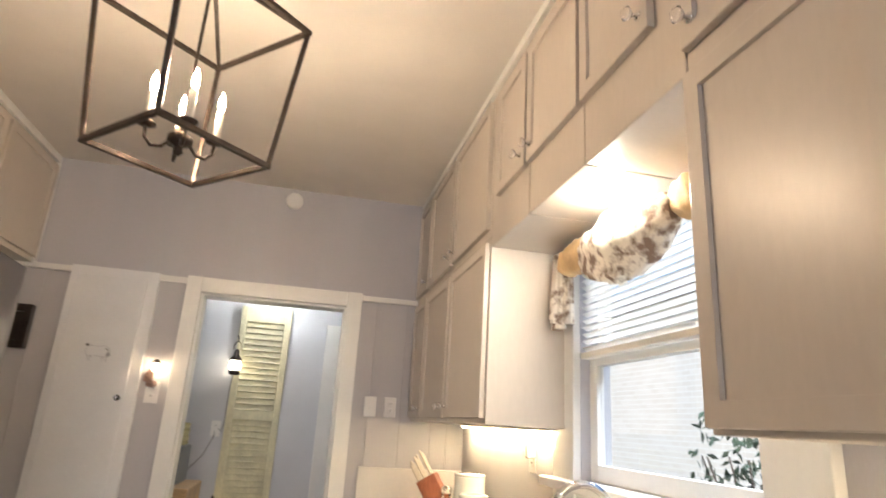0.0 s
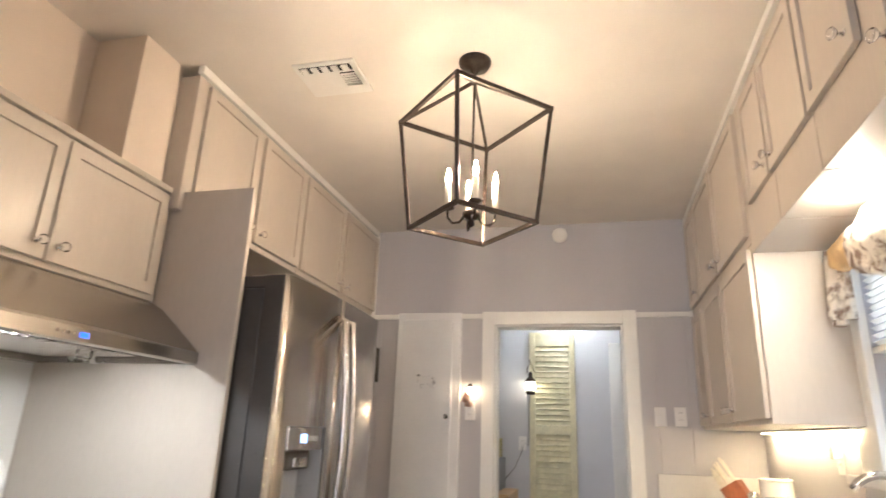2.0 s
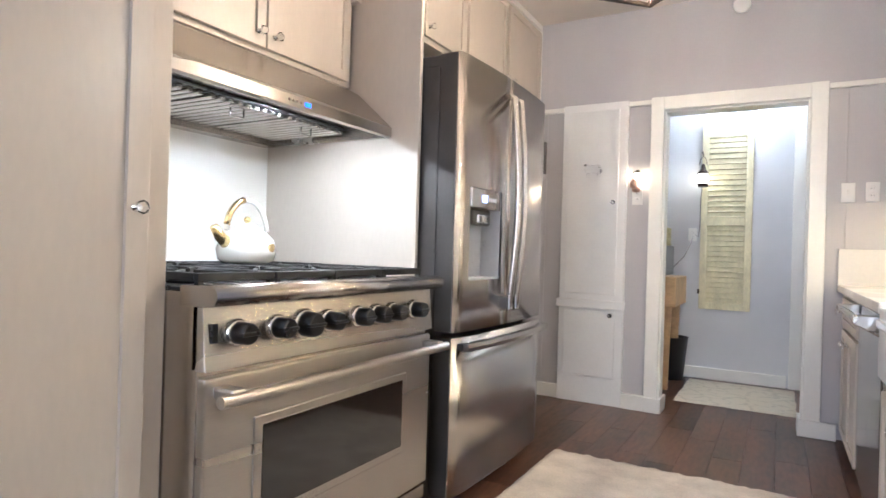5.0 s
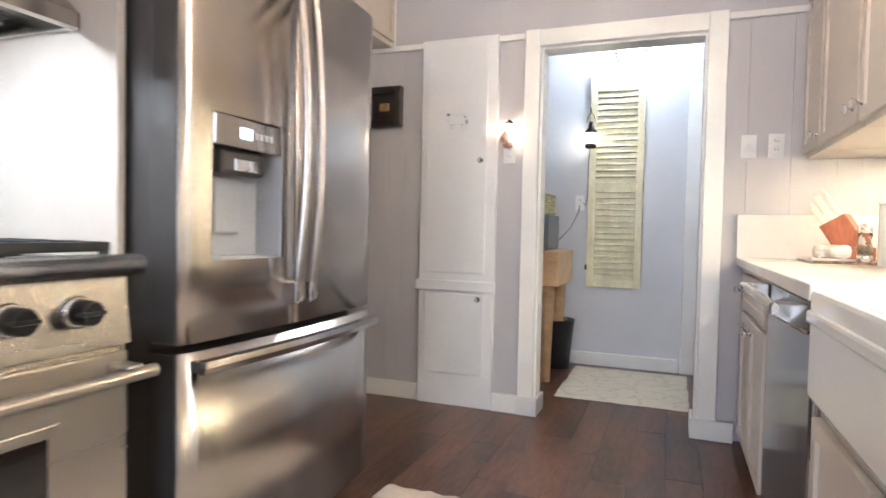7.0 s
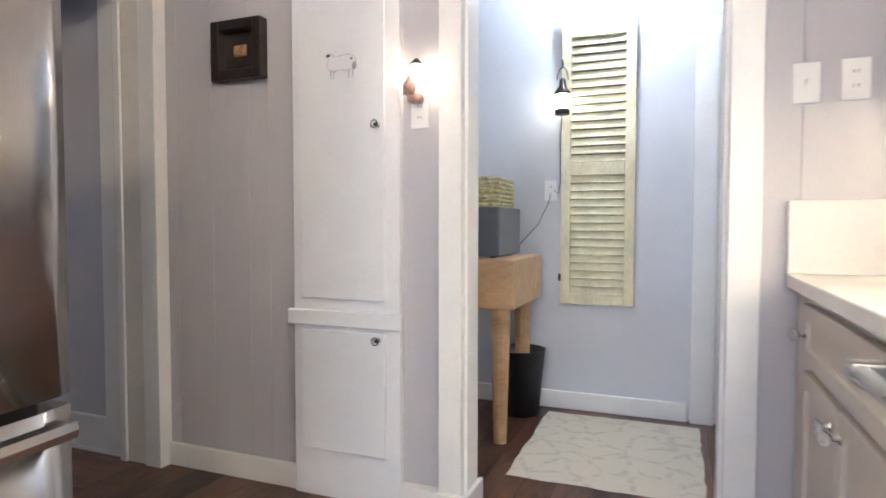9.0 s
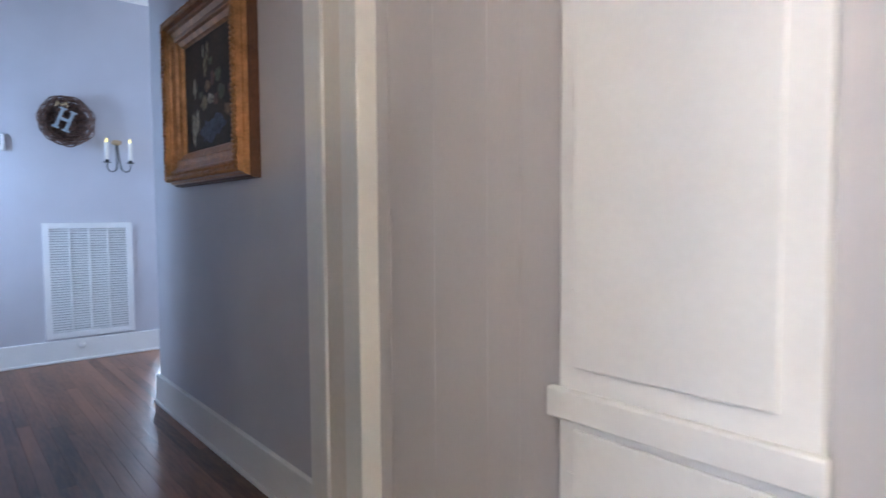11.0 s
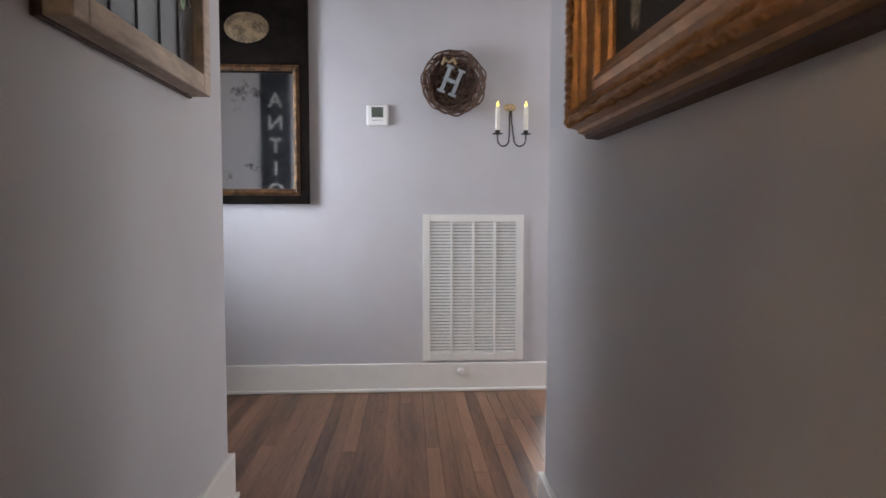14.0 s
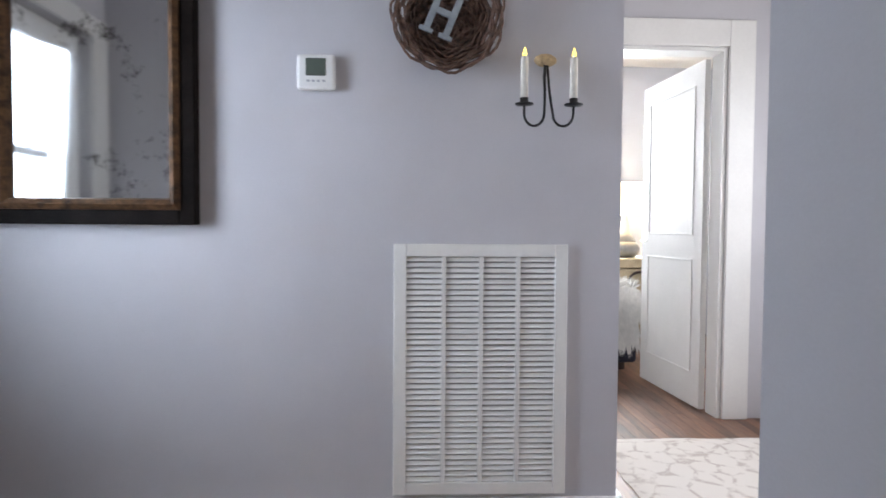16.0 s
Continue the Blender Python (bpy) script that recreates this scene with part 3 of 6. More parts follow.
for y, r in ((0.565, 0.029), (0.700, 0.029), (0.803, 0.037), (0.905, 0.029), (1.050, 0.029), (1.147, 0.029), (1.238, 0.029), (1.376, 0.029)):
    m = Matrix.Translation((RX - 0.008, y, 0.834)) @ Euler((0, radians(90), 0)).to_matrix().to_4x4()
    bezel = part("knob_bezel", turned(B(), [(r + 0.006, 0), (r + 0.006, 0.005), (r + 0.002, 0.010), (r, 0.011)], m, 20), CHROME, rng, "chrome knob bezel")
    kb = turned(B(), [(r * 0.94, 0.008), (r * 0.98, 0.016), (r * 0.92, 0.050), (r * 0.78, 0.055)], m, 18)
    bx(kb, (-0.005, -r * 0.95, 0.03), (0.005, r * 0.95, 0.058), 0.003, m)
    part("knob", kb, BLACK, bezel, "black control knob")
door = part("oven_door", bx(B(), (-0.30, RY0 + 0.004, 0.165), (RX - 0.004, RY1 - 0.004, 0.732), 0.006), STEELH, rng)
part("window_frame", bx(B(), (RX - 0.006, 0.625, 0.325), (RX + 0.002, 1.335, 0.612), 0.004), STEELH, door)
OVEN = surface("dark_oven_glass", (0.012, 0.009, 0.008), 0.06, vary=0.2, bump=0, coat=0.5)
part("window", bx(B(), (RX - 0.002, 0.652, 0.352), (RX + 0.0035, 1.308, 0.588), 0.006), OVEN, door, "dark oven glass")
h = part("handle", rod(B(), (-0.190, RY0 - 0.004, 0.689), (-0.190, RY1 + 0.012, 0.689), 0.0155, seg=18), STEELH, door, "long tubular oven handle")
for y in (RY0 + 0.05, RY1 - 0.04):
    part("bracket", bx(B(), (-0.258, y - 0.022, 0.680), (-0.186, y + 0.022, 0.712), 0.008), STEELH, h)
part("badge", bx(B(), (RX - 0.006, 0.82, 0.245), (RX + 0.001, 0.98, 0.27), 0.002), CHROME, door, "plain metal badge")
part("drawer_front", bx(B(), (-0.30, RY0 + 0.006, 0.105), (RX - 0.012, RY1 - 0.006, 0.155), 0.004), STEELH, rng)
GZ = 0.944
for k in range(4):
    y0, gw = RY0 + 0.012 + k * 0.2535, 0.249
    g = B()
    for a, b in (((-1.13, y0, GZ + 0.014), (-1.112, y0 + gw, GZ + 0.036)), ((-0.318, y0, GZ + 0.014), (-0.300, y0 + gw, GZ + 0.036)), ((-0.725, y0, GZ + 0.014), (-0.705, y0 + gw, GZ + 0.036)), ((-1.112, y0, GZ + 0.014), (-0.318, y0 + 0.016, GZ + 0.036)), ((-1.112, y0 + gw - 0.016, GZ + 0.014), (-0.318, y0 + gw, GZ + 0.036))):
        bx(g, a, b, 0.003)
    for xc in (-0.918, -0.512):
        for q in range(8):
            an = q * math.pi / 4
            c, sn_ = math.cos(an), math.sin(an)
            reach = min(0.19 / max(abs(c), 1e-3), gw / 2 / max(abs(sn_), 1e-3)) - 0.004
            fm = Matrix.Translation((xc, y0 + gw / 2, GZ)) @ Euler((0, 0, an)).to_matrix().to_4x4()
            bx(g, (0.038, -0.006, 0.018), (reach, 0.006, 0.037), 0.002, fm)
    for xx in (-1.121, -0.309):
        for yy in (y0 + 0.01, y0 + gw - 0.01):
            bx(g, (xx - 0.008, yy - 0.008, GZ - 0.001), (xx + 0.008, yy + 0.008, GZ + 0.016))
    gr = part("grate", g, CASTIRON, rng, "black cast iron burner grate")
    for xx in (-0.918, -0.512):
        part("burner", turned(B(), [(0.055, 0), (0.056, 0.008), (0.040, 0.012), (0.036, 0.014), (0.036, 0.022), (0.030, 0.025)], Matrix.Translation((xx, y0 + gw / 2, GZ)), 20), BLACK, gr)
# splashback
MARBLE, mnt, mb = shader("white_marble_grey_veins")
n, l = mnt.nodes, mnt.links
geo, w1, w2 = n.new("ShaderNodeNewGeometry"), n.new("ShaderNodeTexNoise"), n.new("ShaderNodeTexWave")
w1.inputs["Scale"].default_value, w1.inputs["Detail"].default_value = 2.2, 6
add = n.new("ShaderNodeVectorMath")
add.operation = "MULTIPLY_ADD"
l.new(geo.outputs["Position"], w1.inputs[0])
l.new(w1.outputs["Color"], add.inputs[0])
add.inputs[1].default_value = (0.9, 0.9, 0.9)
l.new(geo.outputs["Position"], add.inputs[2])
mp = n.new("ShaderNodeMapping")
mp.inputs["Rotation"].default_value = (radians(40), 0, radians(20))
l.new(add.outputs[0], mp.inputs[0])
w2.inputs["Scale"].default_value, w2.inputs["Distortion"].default_value = 0.55, 1.0
l.new(mp.outputs[0], w2.inputs[0])
rp = n.new("ShaderNodeValToRGB")
e = rp.color_ramp.elements
e[0].position, e[0].color = 0.0, (0.40, 0.38, 0.36, 1)
e[1].position, e[1].color = 0.022, (0.82, 0.80, 0.77, 1)
l.new(w2.outputs["Fac"], rp.inputs[0])
l.new(rp.outputs[0], mb.inputs["Base Color"])
mb.inputs["Roughness"].default_value = 0.15
single("splashback", bx(B(), (-1.249, 0.474, 0.90), (-1.236, 1.584, 1.60), 0.001), MARBLE, "white marble slab splashback with grey veins", "splashback")
# hood
hood = thing("range_hood", (-0.9, 1.03, 1.51), "sloped stainless steel range hood with blue display", "range hood")
bm = B()
prof = [(-1.235, 1.742), (-0.752, 1.742), (-0.70, 1.715), (-0.535, 1.572), (-0.52, 1.556), (-0.52, 1.518), (-0.535, 1.513), (-0.545, 1.568), (-1.235, 1.568)]
va = [bm.verts.new((x, 0.476, z)) for x, z in prof]
vb = [bm.verts.new((x, 1.580, z)) for x, z in prof]
for i in range(len(prof)):
    bm.faces.new((va[i], va[(i + 1) % len(prof)], vb[(i + 1) % len(prof)], vb[i]))
bm.faces.new(va), bm.faces.new(vb[::-1])
part("canopy", bm, STEELH, hood)
part("side_lip", bx(B(), (-1.235, 1.565, 1.514), (-0.54, 1.580, 1.57), 0.002), STEELH, hood)
part("side_lip", bx(B(), (-1.235, 0.476, 1.514), (-0.54, 0.491, 1.57), 0.002), STEELH, hood)
part("back_lip", bx(B(), (-1.235, 0.492, 1.512), (-1.175, 1.565, 1.57), 0.002), STEELH, hood)
for k in range(3):
    y0 = 0.50 + k * 0.355
    fl = part("baffle_filter", bx(B(), (-1.165, y0 - 0.004, 1.553), (-0.735, y0 + 0.335, 1.560)), DARKSIDE, hood, "steel baffle filter")
    for j in range(9):
        part("baffle", bx(B(), (-1.16, y0 + j * 0.038, 1.534), (-0.74, y0 + j * 0.038 + 0.022, 1.5535), 0.005), STEEL, fl)
    part("pull", tube(B(), [(-0.80, y0 + 0.13, 1.536), (-0.80, y0 + 0.13, 1.508), (-0.80, y0 + 0.19, 1.508), (-0.80, y0 + 0.19, 1.536)], 0.004, 6), CHROME, fl)
part("lamp_strip", bx(B(), (-0.71, 0.50, 1.562), (-0.56, 1.56, 1.5675), 0.001), STEELH, hood)
part("display", bx(B(), (-0.523, 1.062, 1.530), (-0.518, 1.090, 1.544)), glowing("blue_display", (0.02, 0.12, 1.0), 2), hood, "lit blue display")
for y in (0.985, 1.003, 1.021, 1.039):
    part("button", rod(B(), (-0.523, y, 1.537), (-0.517, y, 1.537), 0.005, seg=10), CHROME, hood)
HOODL = glowing("hood_lamp", (1.0, 0.95, 0.84), 1150)
for y in (0.64, 1.17):
    part("lamp", turned(B(), [(0.016, -0.008), (0.022, -0.006), (0.022, 0.0)], Matrix.Translation((-0.615, y, 1.567)), 16), HOODL, hood, "lit hood lamp")
# kettle
ENAMEL = surface("white_enamel", (0.82, 0.82, 0.80), 0.12, vary=0.02, bump=0, coat=0.5)
GOLD = surface("brass_gold", (0.72, 0.55, 0.28), 0.25, 1.0, vary=0.08, bump=0.02)
KX, KY, KZ = -0.88, 1.150, 0.981
ket = thing("kettle", (KX, KY, KZ), "white enamel kettle with brass handle on the range", "kettle")
m = Matrix.Translation((KX, KY, KZ))
part("body", turned(B(), [(0.085, 0), (0.105, 0.012), (0.112, 0.05), (0.10, 0.09), (0.07, 0.12), (0.045, 0.13)], m, 28), ENAMEL, ket)
lid = part("lid", turned(B(), [(0.046, 0.128), (0.046, 0.135), (0.03, 0.148), (0.008, 0.152)], m, 20), ENAMEL, ket)
part("lid_knob", ball(B(), (KX, KY, KZ + 0.165), 0.014, 12), GOLD, lid)
part("handle", tube(B(), [(KX, KY + 0.10 * math.cos(a), KZ + 0.11 + 0.13 * math.sin(a)) for a in np.linspace(0.1, 3.04, 14)], 0.010, 8), ENAMEL, ket)
part("grip", tube(B(), [(KX, KY + 0.101 * math.cos(a), KZ + 0.11 + 0.132 * math.sin(a)) for a in np.linspace(1.75, 2.9, 8)], 0.0125, 8), GOLD, ket, "brass handle grip")
part("spout", tube(B(), [(KX, KY - 0.085, KZ + 0.07), (KX, KY - 0.13, KZ + 0.10), (KX, KY - 0.155, KZ + 0.135)], [0.028, 0.02, 0.016], 12), GOLD, ket)
part("emblem", rod(B(), (KX + 0.100, KY + 0.02, KZ + 0.06), (KX + 0.114, KY + 0.023, KZ + 0.06), 0.016, seg=16), GOLD, ket)

# ---------------------------------------------------------------- fridge
FY0, FY1, FZ = 1.614, 2.600, 1.850
FM = 2.050
fr = thing("refrigerator", (-0.7, 2.065, 0), "stainless french door refrigerator with ice dispenser", "refrigerator")
part("body", bx(B(), (-1.20, FY0 + 0.004, 0.02), (-0.313, FY1 - 0.004, 1.80), 0.004), DARKSIDE, fr, "dark grey fridge case")
part("hinge_cover", bx(B(), (-0.47, FY0 + 0.01, 1.80), (-0.298, FY0 + 0.09, 1.85), 0.006), DARKSIDE, fr)


def bulged(y0, y1, z0, z1, cut=None):
    """A door leaf with a softly bowed front over the whole fridge's width."""
    bm = B()
    ys = sorted(set(list(np.linspace(y0, y1, 15)) + ([cut[0], cut[1]] if cut else [])))
    zs = sorted(set([z0, z1] + ([cut[2], cut[3]] if cut else [])))

    def fx(y):
        q = (y - (FY0 + FY1) / 2) / ((FY1 - FY0) / 2)
        e = max(0.0, abs(q) - 0.93) / 0.07
        return -0.192 - 0.022 * q * q - 0.010 * e * e
    grid = {(i, k): bm.verts.new((fx(y), y, z)) for i, y in enumerate(ys) for k, z in enumerate(zs)}
    for i in range(len(ys) - 1):
        for k in range(len(zs) - 1):
            if cut and cut[0] - 1e-6 <= ys[i] < cut[1] - 1e-6 and cut[2] - 1e-6 <= zs[k] < cut[3] - 1e-6:
                continue
            f = bm.faces.new((grid[i, k], grid[i + 1, k], grid[i + 1, k + 1], grid[i, k + 1]))
            f.smooth = True
    bk = {}
    for i in (0, len(ys) - 1):
        for k in (0, len(zs) - 1):
            bk[i, k] = bm.verts.new((-0.306, ys[i], zs[k]))
    a, b, t = 0, len(ys) - 1, len(zs) - 1
    bm.faces.new([grid[a, k] for k in range(t + 1)] + [bk[a, t], bk[a, 0]])
    bm.faces.new([grid[b, k] for k in range(t + 1)] + [bk[b, t], bk[b, 0]])
    bm.faces.new([grid[i, 0] for i in range(b + 1)] + [bk[b, 0], bk[a, 0]])
    bm.faces.new([grid[i, t] for i in range(b + 1)] + [bk[b, t], bk[a, t]])
    bm.faces.new((bk[a, 0], bk[b, 0], bk[b, t], bk[a, t]))
    return bm


DY0, DY1, DZ0, DZ1 = 1.712, 2.000, 0.930, 1.320
ld = part("left_door", bulged(FY0, FM - 0.003, 0.722, FZ, (DY0, DY1, DZ0, DZ1)), STEEL, fr)
rd = part("right_door", bulged(FM + 0.003, FY1, 0.722, FZ), STEEL, fr)
dr = part("freezer_drawer", bulged(FY0, FY1, 0.06, 0.70), STEEL, fr)
for nm, par, z0, z1 in (("door_edge", ld, 0.726, FZ - 0.004), ("drawer_edge", dr, 0.064, 0.696)):
    part(nm, bx(B(), (-0.306, FY0 - 0.003, z0), (-0.228, FY0 + 0.004, z1), 0.001), DARKSIDE, par, "dark door edge")
# dispenser bay
GREYP = surface("grey_plastic", (0.42, 0.43, 0.46), 0.3, vary=0.05, bump=0)
for a, b in (((-0.304, DY0, DZ0), (-0.293, DY1, DZ1)), ((-0.293, DY0, DZ0), (-0.213, DY0 + 0.006, DZ1)), ((-0.293, DY1 - 0.006, DZ0), (-0.2, DY1, DZ1)), ((-0.293, DY0 + 0.006, DZ0), (-0.206, DY1 - 0.006, DZ0 + 0.008))):
    part("bay_wall", bx(B(), a, b), GREYP, ld, "grey moulded dispenser bay")
bm = bx(B(), (-0.288, DY0 + 0.002, 1.235), (-0.2, DY1 - 0.002, DZ1 - 0.002), 0.004)
part("dispenser_head", bm, STEEL, ld)
part("spout_block", bx(B(), (-0.283, DY0 + 0.05, 1.165), (-0.223, DY1 - 0.05, 1.235), 0.012), DARKSIDE, ld)
part("spout_trim", bx(B(), (-0.23, DY0 + 0.10, 1.175), (-0.218, DY1 - 0.09, 1.21), 0.004), CHROME, ld)
part("paddle", bx(B(), (-0.288, DY0 + 0.085, 1.00), (-0.276, DY1 - 0.10, 1.16), 0.006), GREYP, ld)
part("display", bx(B(), (-0.2005, DY0 + 0.10, 1.262), (-0.1985, DY0 + 0.145, 1.292)), glowing("pale_blue_display", (0.35, 0.55, 1.0), 4), ld, "lit pale blue display")
for j in range(4):
    part("button", bx(B(), (-0.2005, DY0 + 0.158 + j * 0.022, 1.268), (-0.1985, DY0 + 0.172 + j * 0.022, 1.286)), GREYP, ld)


def bow(parent, pts, w, label="bowed steel handle"):
    return part("handle", tube(B(), pts, w, 12), STEEL, parent, label)


for par, y, s in ((ld, FM - 0.038, -1), (rd, FM + 0.038, 1)):
    pts = [(-0.196, y, 0.80), (-0.15, y, 0.815)] + [(-0.15 + 0.03 * math.sin(math.pi * q), y, 0.83 + 0.90 * q) for q in np.linspace(0.05, 0.95, 12)] + [(-0.15, y, 1.745), (-0.196, y, 1.76)]
    bow(par, pts, 0.0155)
    part("handle_end", bx(B(), (-0.2, y - 0.017, 0.79), (-0.138, y + 0.017, 0.86), 0.008), CHROME, par)
bm = B()
ys = np.linspace(FY0 + 0.035, FY1 - 0.03, 20)
ra = []
for y in ys:
    q = (y - (FY0 + FY1) / 2) / 0.493
    xo = -0.142 - 0.026 * q * q
    ra.append([bm.verts.new(p) for p in ((xo, y, 0.648), (xo + 0.004, y, 0.664), (xo, y, 0.68), (xo - 0.022, y, 0.683), (xo - 0.022, y, 0.645))])
for a, b in zip(ra, ra[1:]):
    for i in range(5):
        bm.faces.new((a[i], a[(i + 1) % 5], b[(i + 1) % 5], b[i]))
bm.faces.new(ra[0][::-1]), bm.faces.new(ra[-1])
fh = part("drawer_handle", bm, STEEL, dr, "wide bowed drawer handle")
for y in (FY0 + 0.05, FY1 - 0.05):
    part("bracket", bx(B(), (-0.238, y - 0.012, 0.65), (-0.173, y + 0.012, 0.678)), DARKSIDE, fh)

# ---------------------------------------------------------------- built-in cupboard in the north wall
cup = thing("wall_cupboard", (-0.26, 3.73, 0), "narrow white built-in wall cupboard with two doors", "cupboard")
part("frame", bx(B(), (-0.49, 3.722, 0), (-0.03, 3.764, 2.125), 0.004), WHITEDOOR, cup)
for z0, z1, kz in ((0.775, 2.075, 1.42), (0.19, 0.655, 0.632)):
    d = part("door", bx(B(), (-0.448, 3.710, z0), (-0.085, 3.7215, z1), 0.004), WHITEDOOR, cup)
    knob(d, face_to((-0.112, 3.710, kz), "-y"))
    for zz in (z0 + 0.12, z1 - 0.12):
        part("hinge", bx(B(), (-0.466, 3.7185, zz - 0.03), (-0.449, 3.723, zz + 0.03), 0.001), WHITEDOOR, d)
part("rail", bx(B(), (-0.506, 3.700, 0.672), (-0.016, 3.7225, 0.732), 0.005), WHITEDOOR, cup)
INK = surface("grey_pencil", (0.42, 0.42, 0.45), 0.7, vary=0.25, scale=60, bump=0)
sx, sz = -0.265, 1.648
outline = [(-0.064, 0.036), (-0.056, 0.048), (-0.040, 0.046), (-0.028, 0.034), (0.0, 0.036), (0.03, 0.040), (0.056, 0.030), (0.066, 0.010), (0.060, -0.010), (0.03, -0.020), (0.0, -0.016), (-0.03, -0.022), (-0.052, -0.012), (-0.058, 0.010), (-0.050, 0.026)]
PENCIL = surface("soft_pencil_shade", (0.16, 0.15, 0.15), 0.8, vary=0.4, scale=70, bump=0)
sheep = thing("sheep_drawing", (sx, 3.709, sz), "small grey pencil drawing of a sheep on the cupboard", "drawing")
part("outline", tube(B(), [(sx + p, 3.709, sz + q) for p, q in outline], 0.0009, 5, True), INK, sheep)
for p, q, r_, sq in ((-0.054, 0.040, 0.011, 0.55), (0.058, -0.004, 0.011, 1.3), (0.046, 0.022, 0.006, 0.7)):
    part("shaded_patch", ball(B(), (sx + p, 3.7096, sz + q), r_, 10, (1, 0.06, sq)), PENCIL if p < 0.05 else INK, sheep)
for p in (-0.040, -0.028, 0.036, 0.054):
    part("leg", tube(B(), [(sx + p, 3.709, sz - 0.016), (sx + p - 0.003, 3.709, sz - 0.034), (sx + p, 3.709, sz - 0.048)], [0.0022, 0.0012, 0.0008], 5), INK, sheep)

# framed shadow box
FRAMEB = surface("black_brown_frame", (0.02, 0.014, 0.012), 0.3, vary=0.3, scale=20, bump=0.05)
pic = thing("shadow_box", (-0.75, 3.73, 1.64), "deep black shadow box frame with small object", "picture frame")
def box_frame(parent, m, w, h, bar, depth, mat, name="frame_bar", bev=0.004):
    for a, b in (((0, 0, 0), (bar, h, depth)), ((w - bar, 0, 0), (w, h, depth)), ((bar, 0, 0), (w - bar, bar, depth)), ((bar, h - bar, 0), (w - bar, h, depth))):
        bm = bx(B(), a, b, bev)
        bmesh.ops.transform(bm, matrix=m, verts=bm.verts)
        part(name, bm, mat, parent)


m = face_to((-0.868, 3.749, 1.640), "-y")
box_frame(pic, m, 0.245, 0.236, 0.04, 0.05, FRAMEB)
part("backing", bx(B(), (-0.83, 3.738, 1.678), (-0.66, 3.745, 1.838)), FRAMEB, pic)
part("keepsake", bx(B(), (-0.778, 3.728, 1.735), (-0.712, 3.738, 1.782), 0.005), surface("worn_brass_card", (0.42, 0.25, 0.10), 0.5, vary=0.4, scale=60, bump=0.1), pic, "small worn tan keepsake")

# switch and outlet plates
PLATE = surface("white_plastic_plate", (0.80, 0.79, 0.77), 0.3, vary=0.02, bump=0)
SLOT = surface("dark_slot", (0.03, 0.03, 0.03), 0.6, bump=0)
def plate(x, y, z, kind, toward="-y", label=""):
    e = thing("light_switch" if kind == "switch" else "wall_outlet", (x, y, z - 0.06), label or ("white toggle switch plate on the grey wall" if kind == "switch" else "white duplex outlet plate on the wall"), "switch" if kind == "switch" else "outlet")
    m = face_to((x, y, z), toward)
    bm = bx(B(), (-0.035, -0.058, 0), (0.035, 0.058, 0.006), 0.003)
    bmesh.ops.transform(bm, matrix=m, verts=bm.verts)
    p = part("plate", bm, PLATE, e)
    if kind == "switch":
        bm = bx(B(), (-0.006, -0.013, 0.005), (0.006, 0.013, 0.009), 0.001)
        bx(bm, (-0.0035, -0.002, 0.008), (0.0035, 0.010, 0.018), 0.001)
        bmesh.ops.transform(bm, matrix=m, verts=bm.verts)
        part("toggle", bm, PLATE, p)
    else:
        for dz in (-0.02, 0.02):
            part("socket", turned(B(), [(0.0165, 0.004), (0.0165, 0.0075), (0.015, 0.008)], m @ Matrix.Translation((0, dz, 0)), 16), PLATE, p)
            for dx in (-0.006, 0.006):
                bm = bx(B(), (dx - 0.001, dz - 0.004, 0.0075), (dx + 0.001, dz + 0.006, 0.0088))
                bmesh.ops.transform(bm, matrix=m, verts=bm.verts)
                part("slot", bm, SLOT, p)
    return e


plate(1.243, 3.7495, 1.462, "switch")
plate(1.361, 3.7495, 1.464, "outlet")
plate(0.040, 3.7495, 1.462, "outlet", label="white outlet plate holding a night light")

# night light plugged in there
nl = thing("night_light", (0.035, 3.735, 1.485), "small lantern night light glowing on the wall", "night light")
ROSY = surface("rosy_ceramic", (0.45, 0.28, 0.22), 0.4, vary=0.4, scale=50, bump=0.1)
part("body", bx(B(), (0.010, 3.690, 1.488), (0.062, 3.742, 1.522), 0.012), ROSY, nl)
part("figure", tube(B(), [(0.016, 3.70, 1.515), (0.020, 3.698, 1.545), (0.030, 3.70, 1.575), (0.034, 3.70, 1.585)], [0.022, 0.024, 0.016, 0.006], 12), ROSY, nl)
part("lamp", turned(B(), [(0.014, 0), (0.021, 0.018), (0.016, 0.042)], Matrix.Translation((0.046, 3.70, 1.572)), 12), glowing("night_light_glow", (1.0, 0.72, 0.40), 60), nl, "glowing lantern glass")
part("cap", turned(B(), [(0.026, 0), (0.021, 0.008), (0.005, 0.024)], Matrix.Translation((0.046, 3.70, 1.616)), 12), IRON, nl)

